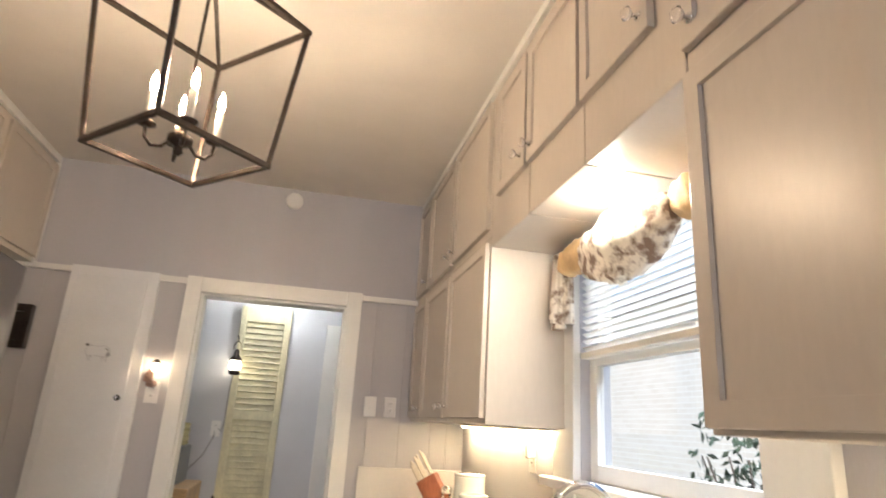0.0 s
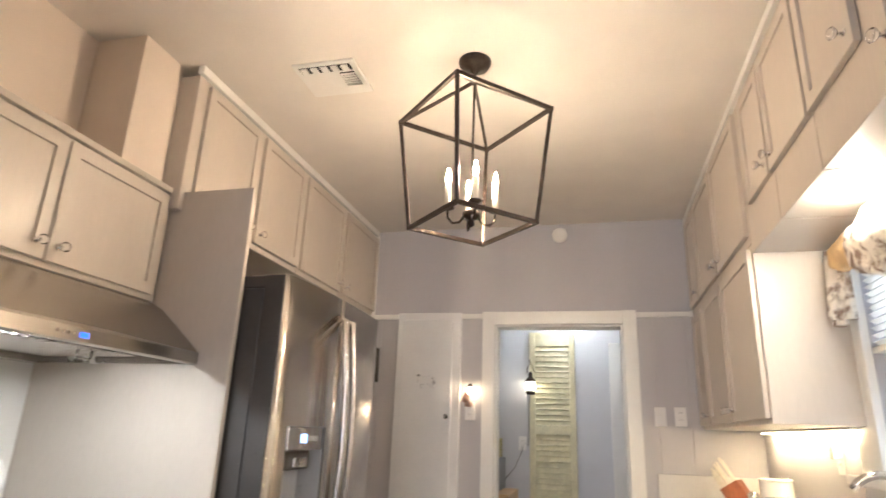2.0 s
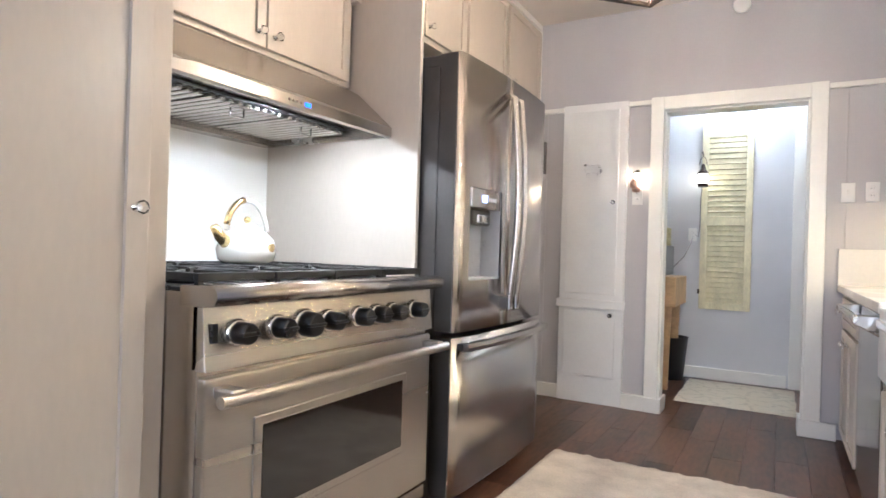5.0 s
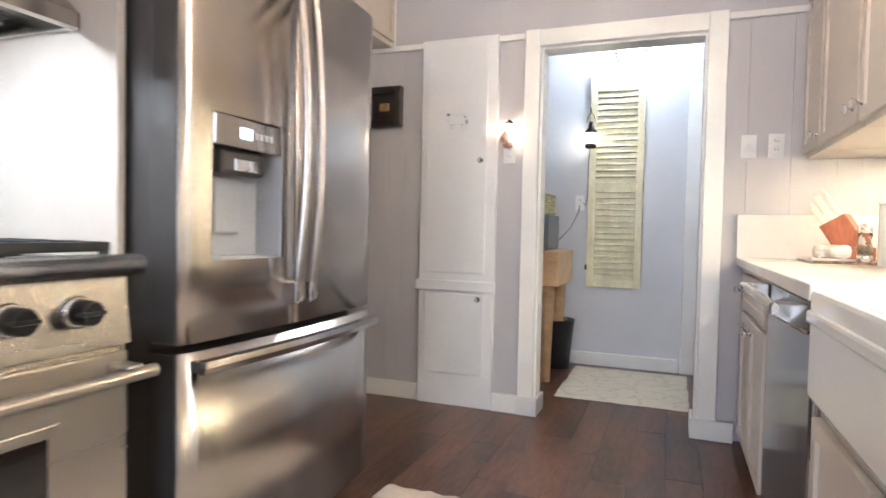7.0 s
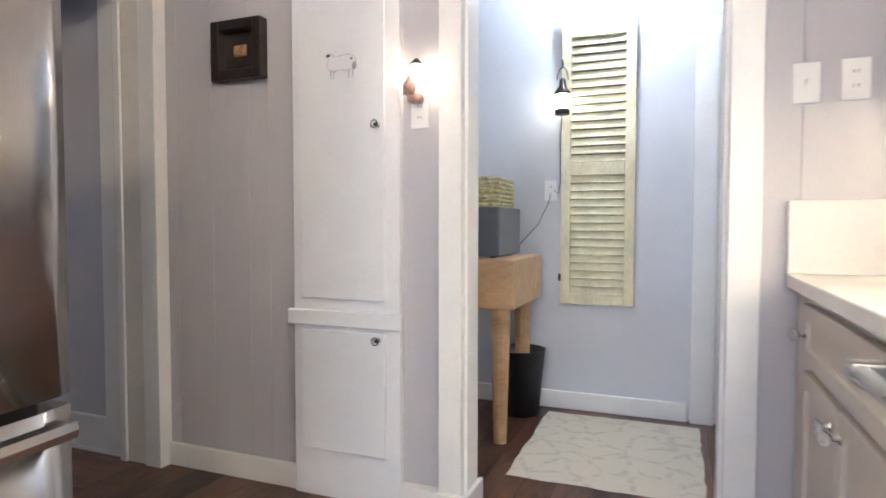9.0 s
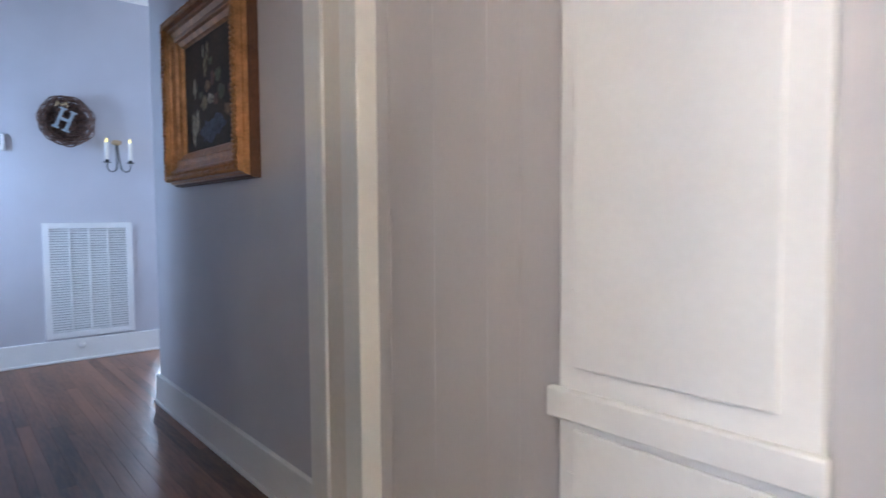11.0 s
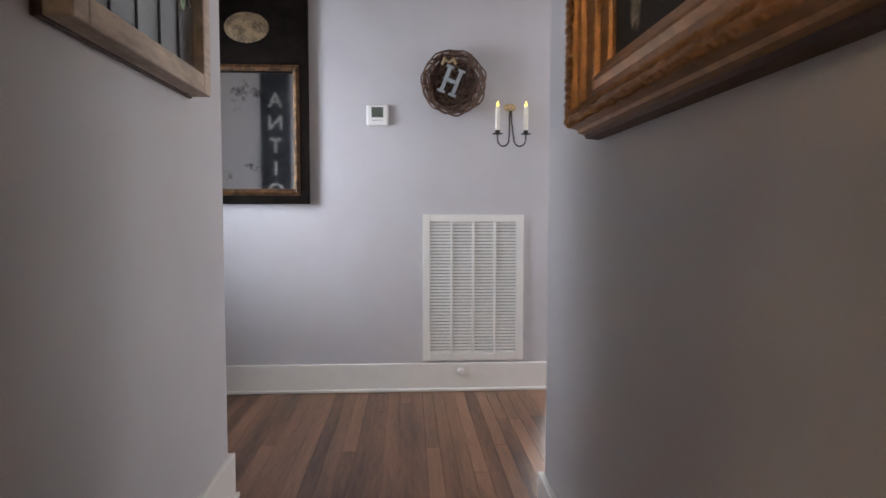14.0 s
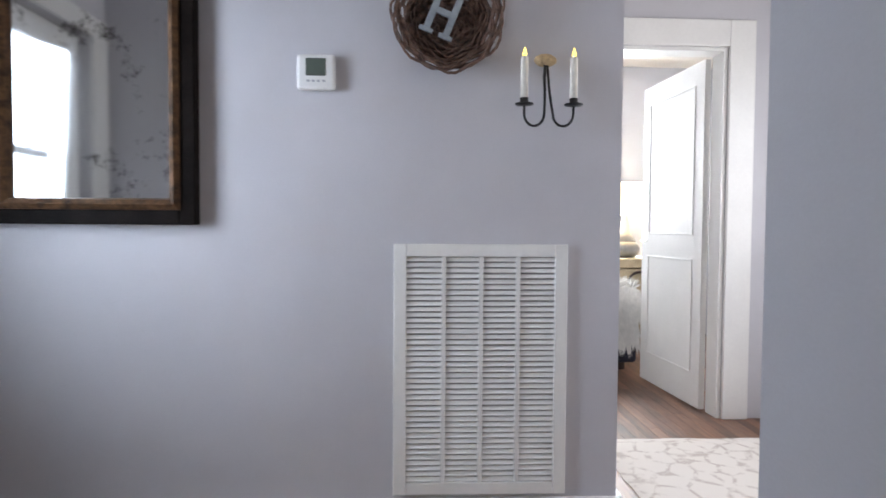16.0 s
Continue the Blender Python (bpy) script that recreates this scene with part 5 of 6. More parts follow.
# ---------------------------------------------------------------- laundry
SHUT = surface("worn_yellow_green_paint", (0.68, 0.63, 0.42), 0.6, vary=0.14, scale=12, grain=90, bump=0.2, stretch=(1, 1, 0.4))
sh = thing("louvred_shutter", (0.49, 5.17, 0.61), "worn yellow-green louvred wooden shutter hung on the wall", "shutter")
X0, X1, Z0, Z1 = 0.292, 0.692, 0.61, 2.222
for x in (X0, X1 - 0.052):
    part("stile", bx(B(), (x, 5.152, Z0), (x + 0.052, 5.192, Z1), 0.003), SHUT, sh)
for z0, z1 in ((Z0, Z0 + 0.055), (1.335, 1.405), (Z1 - 0.125, Z1)):
    part("rail", bx(B(), (X0 + 0.052, 5.153, z0), (X1 - 0.052, 5.191, z1), 0.003), SHUT, sh)
# added sheet behind the slats, its dark colour standing in for the shade between them
part("backing", bx(B(), (X0 + 0.05, 5.189, Z0 + 0.05), (X1 - 0.05, 5.192, Z1 - 0.1)), surface("shutter_gap_shade", (0.20, 0.18, 0.11), 0.8, bump=0.1), sh)
for z0, z1 in ((Z0 + 0.055, 1.335), (1.405, Z1 - 0.125)):
    nn = round((z1 - z0) / 0.046)
    for k in range(nn):
        bm = bx(B(), (X0 + 0.051, -0.024, -0.004), (X1 - 0.051, 0.024, 0.004), 0.002)
        bmesh.ops.transform(bm, matrix=Matrix.Translation((0, 5.172, z0 + (k + 0.5) * (z1 - z0) / nn)) @ Euler((radians(60), 0, 0)).to_matrix().to_4x4(), verts=bm.verts)
        part("slat", bm, SHUT, sh)
part("latch", bx(B(), (X0 - 0.012, 5.15, 0.74), (X0 + 0.004, 5.17, 0.78), 0.002), IRON, sh)
# lantern hung beside it
la = thing("wall_lantern", (0.30, 5.10, 1.66), "small lit iron lantern with glass globe hung on the shutter", "lantern")
LX0, LY0 = 0.308, 5.09
m = Matrix.Translation((LX0, LY0, 1.665))
part("base", turned(B(), [(0.04, 0), (0.042, 0.025), (0.03, 0.035)], m, 18), IRON, la)
part("globe", turned(B(), [(0.034, 0.036), (0.046, 0.06), (0.046, 0.085), (0.034, 0.11)], m, 18), glowing("lantern_glow", (1.0, 0.85, 0.60), 14), la, "glowing frosted globe")
part("hood", turned(B(), [(0.044, 0.11), (0.044, 0.125), (0.022, 0.15), (0.016, 0.19), (0.006, 0.20)], m, 18), IRON, la)
part("bail", tube(B(), [(LX0 + 0.03 * math.cos(a), LY0, 1.665 + 0.19 + 0.07 * math.sin(a)) for a in np.linspace(0, math.pi, 9)], 0.003, 6), IRON, la)
part("hook", tube(B(), [(LX0 - 0.02, 5.19, 1.97), (LX0 - 0.01, 5.12, 1.975), (LX0, LY0, 1.945), (LX0, LY0, 1.925)], 0.005, 6), IRON, la)
CORD = surface("grey_cord", (0.22, 0.22, 0.22), 0.6, bump=0)
plate(0.226, 5.1995, 1.256, "outlet")
single("power_cord", tube(B(), [(0.226, 5.185, 1.23), (0.222, 5.17, 1.19), (0.17, 5.12, 1.06), (0.08, 5.06, 0.95), (0.02, 5.04, 0.915)], 0.005, 6), CORD, "grey power cord drooping from the outlet", "cord")
part("lamp_cord", tube(B(), [(0.245, 5.19, 1.26), (0.27, 5.185, 1.235), (0.283, 5.185, 1.30), (0.285, 5.17, 1.55), (0.30, 5.12, 1.67)], 0.0035, 6), CORD, la, "thin lamp cord")
# butcher block, microwave, basket, bin
BIRCH = surface("pale_butcher_block", (0.55, 0.36, 0.18), 0.45, vary=0.2, scale=10, grain=70, bump=0.08, stretch=(0.3, 1, 1))
tb = thing("butcher_block_table", (-0.15, 4.75, 0), "pale maple butcher block table with stout legs", "table")
part("block", bx(B(), (-0.62, 4.45, 0.66), (0.205, 5.05, 0.895), 0.008), BIRCH, tb)
for x in (0.12, -0.54):
    for y in (4.53, 4.97):
        part("leg", rod(B(), (x, y, 0.0), (x, y, 0.66), 0.032, 0.05, 12), BIRCH, tb)
mw = thing("microwave", (-0.12, 4.75, 0.896), "grey countertop microwave on the butcher block", "microwave")
part("case", bx(B(), (-0.36, 4.52, 0.905), (0.115, 4.93, 1.145), 0.008), surface("grey_metal_case", (0.16, 0.17, 0.19), 0.35, 0.5, vary=0.08, bump=0.02), mw)
part("door_glass", bx(B(), (-0.34, 4.512, 0.925), (-0.03, 4.5195, 1.125), 0.003), OVEN, mw)
for x in (-0.30, 0.06):
    part("foot", rod(B(), (x, 4.6, 0.8955), (x, 4.6, 0.906), 0.015, seg=10), BLACK, mw)
WICK = surface("pale_wicker", (0.55, 0.50, 0.26), 0.8, vary=0.35, scale=40, grain=140, bump=0.4)
bk = thing("wicker_basket", (-0.1, 4.75, 1.146), "pale woven basket on top of the microwave", "basket")
for k in range(7):
    bm = B()
    pts = []
    for s in range(40):
        q = s / 40 * 4
        side, f = int(q), q - int(q)
        cx, cy = [(-0.3 + 0.39 * f, 4.56), (0.09, 4.56 + 0.3 * f), (0.09 - 0.39 * f, 4.86), (-0.3, 4.86 - 0.3 * f)][side]
        wob = 0.006 * (1 if (s + k) % 2 else -1)
        pts.append((cx + (wob if side in (1, 3) else 0), cy + (wob if side in (0, 2) else 0), 1.158 + k * 0.021))
    part("weave", tube(bm, pts, 0.010, 6, True), WICK, bk)
part("base", bx(B(), (-0.3, 4.56, 1.147), (0.09, 4.86, 1.153)), WICK, bk)
BIN = surface("black_plastic", (0.012, 0.012, 0.014), 0.45, vary=0.2, bump=0.02)
bn = single("waste_bin", turned(B(), [(0.10, 0.0), (0.135, 0.36), (0.14, 0.365), (0.13, 0.365), (0.10, 0.02)], Matrix.Translation((0.10, 5.02, 0)), 24), BIN, "black plastic waste bin under the table", "bin")
# door casing and ceiling lamp
strip("trim_laundry_casing", (0.985, 5.165, 0), (1.10, 5.2, 2.13))
strip("trim_laundry_casing_2", (1.10, 5.165, 2.04), (1.8, 5.2, 2.13))
setting("door_laundry", bx(B(), (1.10, 5.18, 0.01), (1.80, 5.199, 2.04), 0.002), TRIM, "white laundry back door", "door")
ll = thing("laundry_ceiling_light", (0.6, 4.9, 2.26), "black wire cage ceiling light, lit", "ceiling light")
for z, w in ((2.39, 0.125), (2.275, 0.105)):
    c = [(0.6 - w, 4.9 - w, z), (0.6 + w, 4.9 - w, z), (0.6 + w, 4.9 + w, z), (0.6 - w, 4.9 + w, z)]
    for i in range(4):
        part("cage_bar", rod(B(), c[i], c[(i + 1) % 4], 0.0055, seg=6), BLACK, ll)
for sx_, sy_ in ((-1, -1), (1, -1), (1, 1), (-1, 1)):
    part("cage_bar", rod(B(), (0.6 + 0.105 * sx_, 4.9 + 0.105 * sy_, 2.275), (0.6 + 0.125 * sx_, 4.9 + 0.125 * sy_, 2.39), 0.0055, seg=6), BLACK, ll)
    part("cage_bar", rod(B(), (0.6 + 0.125 * sx_, 4.9 + 0.125 * sy_, 2.39), (0.6 + 0.03 * sx_, 4.9 + 0.03 * sy_, 2.70), 0.0055, seg=6), BLACK, ll)
part("rose", turned(B(), [(0.06, H - 0.001), (0.06, 2.72), (0.02, 2.70)], Matrix.Translation((0.6, 4.9, 0)), 20), BLACK, ll)
part("bulb", ball(B(), (0.6, 4.9, 2.50), 0.045, 14), glowing("laundry_bulb", (1.0, 0.95, 0.86), 360), ll, "glowing bulb")
part("socket", rod(B(), (0.6, 4.9, 2.54), (0.6, 4.9, 2.70), 0.014, seg=10), BLACK, ll)

# ---------------------------------------------------------------- hall
hd = thing("hall_door", (-1.8, 2.61, 0), "cream painted closed hall door with old hinges", "door")
hd["kind"] = "structure"
part("leaf", bx(B(), (-2.165, 2.585, 0.01), (-1.425, 2.622, 2.05), 0.003), CREAM, hd)
for z in (0.28, 1.03, 1.8):
    hg = part("hinge", rod(B(), (-2.168, 2.632, z - 0.05), (-2.168, 2.632, z + 0.05), 0.007, seg=10), CREAM, hd)
    part("hinge_plate", bx(B(), (-2.166, 2.622, z - 0.045), (-2.13, 2.6245, z + 0.045)), CREAM, hg)
part("casing", bx(B(), (-2.275, 2.63, 0), (-2.172, 2.655, 2.06), 0.005), TRIM, hd)
part("casing", bx(B(), (-2.275, 2.63, 2.06), (-1.42, 2.655, 2.16), 0.005), TRIM, hd)

# old sash with leaded glass
SASHW = surface("peeling_white_wood", (0.50, 0.40, 0.32), 0.7, vary=0.30, scale=14, grain=60, bump=0.3, stretch=(0.3, 1, 1))
DARKW = surface("dark_stained_wood", (0.055, 0.026, 0.018), 0.5, vary=0.3, scale=12, grain=70, bump=0.12)
LEAD = surface("lead_came", (0.05, 0.05, 0.05), 0.5, 0.6, vary=0.2, bump=0.1)
sg = thing("leaded_sash", (-2.95, 2.66, 1.39), "old wooden sash with leaded tulip glass on the wall", "wall decor")
SX0, SX1 = -3.32, -2.585
for a, b in (((SX0, 2.645, 1.39), (SX0 + 0.055, 2.70, 2.36)), ((SX1 - 0.055, 2.645, 1.39), (SX1, 2.70, 2.36)), ((SX0 + 0.055, 2.645, 1.39), (SX1 - 0.055, 2.70, 1.445)), ((SX0 + 0.055, 2.645, 1.845), (SX1 - 0.055, 2.70, 1.895)), ((SX0 + 0.055, 2.645, 2.31), (SX1 - 0.055, 2.70, 2.36))):
    part("sash_bar", bx(B(), a, b, 0.004), SASHW, sg)
box_frame(sg, face_to((SX1 + 0.012, 2.631, 1.386), "+y"), SX1 - SX0 + 0.014, 0.978, 0.052, 0.0135, DARKW, "back_frame", 0.003)
FROST = clear("pale_seeded_glass", 0.25, 1.3, (0.80, 0.84, 0.85))
for z0, z1 in ((1.445, 1.845), (1.895, 2.31)):
    part("pane", bx(B(), (SX0 + 0.055, 2.668, z0), (SX1 - 0.055, 2.672, z1)), FROST, sg, "pale textured glass")
for k in range(4):
    x = SX0 + 0.055 + (k + 1) * (SX1 - SX0 - 0.11) / 5
    part("came", rod(B(), (x, 2.675, 1.445), (x, 2.675, 1.845), 0.004, seg=6), LEAD, sg)
arc = [(SX0 + 0.10 + 0.53 * q, 2.676, 1.62 + 0.19 * math.sin(math.pi * q)) for q in np.linspace(0, 1, 12)]
part("came", tube(B(), arc, 0.004, 6), LEAD, sg)
GREENG, PURP = surface("green_art_glass", (0.12, 0.20, 0.12), 0.2, vary=0.2, bump=0), surface("plum_art_glass", (0.14, 0.09, 0.11), 0.2, vary=0.2, bump=0)
for q in (0.12, 0.5, 0.88):
    p = arc[int(q * 11)]
    part("glass_leaf", ball(B(), (p[0], 2.676, p[2] - 0.03), 0.026, 10, (1, 0.12, 1.9)), PURP if q == 0.5 else GREENG, sg)

# gilt framed still life
GILT = surface("aged_gilt", (0.40, 0.205, 0.085), 0.38, 0.5, vary=0.28, scale=22, grain=120, bump=0.14)
oil = thing("gilt_painting", (-2.4, 3.70, 1.2), "still life painting in an ornate gilt frame", "painting")
PX0, PX1, PZ0, PZ1 = -2.905, -1.945, 1.222, 2.03
prof = [(0.0, 0.0), (0.002, 0.034), (0.010, 0.040), (0.013, 0.056), (0.020, 0.060), (0.024, 0.082), (0.040, 0.092), (0.054, 0.084), (0.058, 0.068), (0.064, 0.072), (0.072, 0.070), (0.077, 0.058), (0.098, 0.048), (0.114, 0.052), (0.118, 0.056), (0.124, 0.054), (0.128, 0.042), (0.150, 0.034), (0.154, 0.024), (0.158, 0.022), (0.158, 0.0)]


def moulding(parent, m, w, h, mat, profile, relief=0.0, name="frame_side", side=None):
    """Four mitred sides of a picture frame from (inward, depth) pairs, one mesh each; relief roughens the carved ridge."""
    rnd = random.Random(2)
    corners = [((0, 0), (1, 1)), ((w, 0), (-1, 1)), ((w, h), (-1, -1)), ((0, h), (1, -1))]
    for s in range(4):
        (ax, ay), (adx, ady) = corners[s]
        (bx_, by_), (bdx, bdy) = corners[(s + 1) % 4]
        bm, rows = B(), []
        ln = math.hypot(bx_ - ax, by_ - ay)
        nn = max(1, int(ln / 0.02)) if relief else 1
        for i in range(nn + 1):
            f = i / nn
            row = []
            for k, (inw, dep) in enumerate(profile):
                px = (ax + adx * inw) * (1 - f) + (bx_ + bdx * inw) * f
                py = (ay + ady * inw) * (1 - f) + (by_ + bdy * inw) * f
                bump = relief * (rnd.random() - 0.4) if 0 < i < nn and k in (5, 6, 7) and len(profile) > 8 else 0
                row.append(bm.verts.new((px, py, dep + bump)))
            rows.append(row)
        for p, q in zip(rows, rows[1:]):
            for k in range(len(profile) - 1):
                bm.faces.new((p[k], p[k + 1], q[k + 1], q[k])).material_index = 1 if side and k < 2 else 0
        bmesh.ops.transform(bm, matrix=m, verts=bm.verts)
        ob = part(name, bm, mat, parent)
        if side:
            ob.data.materials.append(side)


m = face_to((PX0, 3.749, PZ0), "-y")
moulding(oil, m, PX1 - PX0, PZ1 - PZ0, GILT, prof, 0.007, side=surface("red_brown_frame_side", (0.10, 0.040, 0.020), 0.5, vary=0.35, scale=10, bump=0.1, stretch=(0.3, 1, 1)))
rnd = random.Random(31)
for side, (u0, v0, u1, v1) in enumerate(((0, 0, 1, 0), (1, 0, 1, 1), (1, 1, 0, 1), (0, 1, 0, 0))):
    bm = B()
    w_, h_ = PX1 - PX0, PZ1 - PZ0
    a_, b_ = Vector((0.04 + u0 * (w_ - 0.08), 0.04 + v0 * (h_ - 0.08), 0.088)), Vector((0.04 + u1 * (w_ - 0.08), 0.04 + v1 * (h_ - 0.08), 0.088))
    count = int((b_ - a_).length / 0.019)
    along_ = (b_ - a_).normalized()
    inward_ = Vector((-along_.y, along_.x, 0))
    for k in range(count + 1):
        mid = a_.lerp(b_, k / count)
        for off, lift in ((-0.010, 0.0), (0.010, 0.0)):
            lean = math.atan2(along_.y, along_.x) + (0.7 if off > 0 else -0.7)
            vs = bmesh.ops.create_icosphere(bm, subdivisions=1, radius=0.0085, matrix=Matrix.Translation(mid + inward_ * (off + rnd.uniform(-0.002, 0.002))) @ Euler((0, 0, lean)).to_matrix().to_4x4() @ Matrix.Diagonal((1.6, 0.62, rnd.uniform(0.6, 0.95), 1)))["verts"]
            for f_ in {f_ for v_ in vs for f_ in v_.link_faces}:
                f_.smooth = True
    bmesh.ops.transform(bm, matrix=m, verts=bm.verts)
    tagged(part("carved_leaf_band", bm, GILT, oil, "carved gilt leaf ornament"), kind="stuff")
CANVAS = surface("dark_oil_canvas", (0.028, 0.019, 0.012), 0.7, vary=0.6, scale=6, grain=80, bump=0.1, tint=(0.06, 0.045, 0.03))
part("canvas", bx(B(), (PX0 + 0.15, 3.73, PZ0 + 0.15), (PX1 - 0.15, 3.74, PZ1 - 0.15)), CANVAS, oil)
rnd = random.Random(21)
tones = [surface("oil_paint_patch", [1.15 * v for v in c], 0.6, vary=0.5, scale=30, grain=120, bump=0.25) for c in ((0.22, 0.17, 0.09), (0.30, 0.26, 0.18), (0.12, 0.06, 0.035), (0.05, 0.06, 0.09), (0.09, 0.09, 0.045), (0.17, 0.10, 0.05))]


def daub(x, z, w, h, mat):
    """A flat irregular dab of paint on the canvas."""
    bm = B()
    ring = [bm.verts.new((x + w * math.cos(a) * rnd.uniform(0.55, 1.1), 3.7293 - rnd.random() * 0.0006, z + h * math.sin(a) * rnd.uniform(0.55, 1.1))) for a in np.linspace(0, 2 * math.pi, 18, endpoint=False)]
    mid = bm.verts.new((x, 3.7275, z))
    for i in range(18):
        bm.faces.new((ring[i], ring[(i + 1) % 18], mid))
    part("paint_daub", bm, mat, oil)


for u, v, w, hh, c in ((0.10, 0.10, 0.04, 0.09, 1), (0.15, 0.13, 0.025, 0.07, 1), (0.12, 0.28, 0.03, 0.05, 1), (0.30, 0.07, 0.13, 0.06, 3), (0.40, 0.09, 0.10, 0.05, 3), (0.24, 0.20, 0.05, 0.035, 0), (0.32, 0.21, 0.045, 0.03, 1), (0.38, 0.20, 0.04, 0.03, 2), (0.45, 0.22, 0.05, 0.04, 4), (0.28, 0.27, 0.04, 0.03, 5), (0.35, 0.29, 0.035, 0.04, 2), (0.42, 0.30, 0.04, 0.035, 4), (0.26, 0.36, 0.022, 0.05, 0), (0.29, 0.42, 0.020, 0.045, 0), (0.24, 0.43, 0.015, 0.03, 1), (0.33, 0.37, 0.03, 0.02, 4), (0.20, 0.24, 0.03, 0.02, 4), (0.52, 0.14, 0.05, 0.03, 5), (0.55, 0.22, 0.03, 0.03, 2)):
    daub(PX0 + 0.17 + u, PZ0 + 0.16 + v, w, hh, tones[c])

# end wall: return grille
gx = EX + 0.002
GY0, GY1, GZ0, GZ1 = 3.373, 3.966, 0.18, 1.04
gr = thing("return_air_grille", (EX, 3.67, GZ0), "large white louvred return air grille on the wall", "vent grille")
box_frame(gr, face_to((gx, GY0, GZ0), "+x"), GY1 - GY0, GZ1 - GZ0, 0.043, 0.016, TRIM, "frame_bar", 0.003)
part("backing", bx(B(), (gx, GY0 + 0.04, GZ0 + 0.04), (gx + 0.002, GY1 - 0.04, GZ1 - 0.04)), surface("pale_filter_media", (0.40, 0.39, 0.38), 0.9, bump=0.1), gr)
cw = (GY1 - GY0 - 0.086) / 4
for k in range(1, 4):
    part("mullion", bx(B(), (gx + 0.002, GY0 + 0.043 + k * cw - 0.007, GZ0 + 0.043), (gx + 0.0155, GY0 + 0.043 + k * cw + 0.007, GZ1 - 0.043), 0.002), TRIM, gr)
nl_ = 41
for c in range(4):
    y0 = GY0 + 0.043 + c * cw + (0.007 if c else 0)
    y1 = GY0 + 0.043 + (c + 1) * cw - (0.007 if c < 3 else 0)
    me = None
    for k in range(nl_):
        z = GZ0 + 0.043 + (k + 0.5) * (GZ1 - GZ0 - 0.086) / nl_
        if me is None:
            bm = bx(B(), (-0.0075, y0, -0.0008), (0.0075, y1, 0.0008))
            bmesh.ops.transform(bm, matrix=Matrix.Translation((gx + 0.0075, 0, 0)) @ Euler((0, radians(52), 0)).to_matrix().to_4x4(), verts=bm.verts)
            bmesh.ops.recalc_face_normals(bm, faces=bm.faces)
            me = bpy.data.meshes.new("louvre")
            bm.to_mesh(me)
            bm.free()
            me.materials.append(TRIM)
        ob = new("louvre", me)
        ob.location.z = z
        ob.parent, ob.matrix_parent_inverse = gr, Matrix.Translation(gr.location).inverted()
single("door_stop", turned(B(), [(0.02, 0), (0.022, 0.01), (0.018, 0.025), (0.012, 0.03)], Matrix.Translation((EX + 0.022, 3.596, 0.118)) @ Euler((0, radians(90), 0)).to_matrix().to_4x4(), 16), TRIM, "white round knob on the baseboard", "door stop")
# thermostat
th = thing("thermostat", (EX, 3.115, 1.547), "white digital thermostat with grey screen", "thermostat")
part("case", bx(B(), (EX + 0.001, 3.052, 1.547), (EX + 0.028, 3.178, 1.664), 0.010), PLATE, th)
part("screen", bx(B(), (EX + 0.0275, 3.082, 1.592), (EX + 0.0295, 3.148, 1.65), 0.001), surface("lcd_grey", (0.10, 0.12, 0.10), 0.25, vary=0.1, bump=0), th, "grey lcd screen")
for k in range(4):
    part("button", bx(B(), (EX + 0.0275, 3.085 + k * 0.017, 1.572), (EX + 0.0295, 3.095 + k * 0.017, 1.579), 0.001), GREYP, th)
# woven basket with a letter
TWIG = surface("brown_twig", (0.085, 0.042, 0.028), 0.6, vary=0.5, scale=40, grain=150, bump=0.3, tint=(0.20, 0.11, 0.075))
wb = thing("woven_wall_basket", (EX, 3.548, 1.605), "round dark woven twig basket with a hung letter", "basket")
BC = Vector((EX + 0.01, 3.548, 1.785))
rnd = random.Random(8)
part("plate", turned(B(), [(0.14, 0), (0.135, 0.012), (0.02, 0.010)], Matrix.Translation(BC) @ Euler((0, radians(90), 0)).to_matrix().to_4x4(), 32), TWIG, wb)
for k in range(34):
    r0 = 0.012 + 0.168 * (k / 33)
    ph, dep = rnd.random() * 6.28, 0.012 + (0.05 if r0 > 0.145 else 0.012) * (r0 / 0.18) ** 2
    pts = []
    for s in range(44):
        a = 2 * math.pi * s / 44
        r = r0 + 0.006 * math.sin(7 * a + ph) + rnd.uniform(-0.003, 0.003)
        pts.append((BC.x + dep + 0.010 * math.sin(9 * a + ph * 2), BC.y + r * math.cos(a), BC.z + r * math.sin(a)))
    part("twig_ring", tube(B(), pts, 0.0042 if r0 < 0.13 else 0.0052, 6, True), TWIG, wb)


def lettering(body, at, toward, size, mat, parent=None, name="lettering", tilt=0.0, depth=0.002, label=""):
    cu = bpy.data.curves.new(name, "FONT")
    cu.body, cu.size, cu.extrude, cu.align_x, cu.align_y = body, size, depth, "CENTER", "CENTER"
    tmp = new(name, cu)
    me = bpy.data.meshes.new_from_object(tmp.evaluated_get(bpy.context.evaluated_depsgraph_get()))
    bpy.data.objects.remove(tmp)
    me.transform(face_to(at, toward) @ pose(0, 0, 0, 0, 0, tilt))
    me.materials.clear()
    me.materials.append(mat)
    ob = new(name, me)
    if parent is not None:
        ob.parent, ob.matrix_parent_inverse = parent, Matrix.Translation(parent.location).inverted()
    if label:
        ob["label"] = label
    return ob


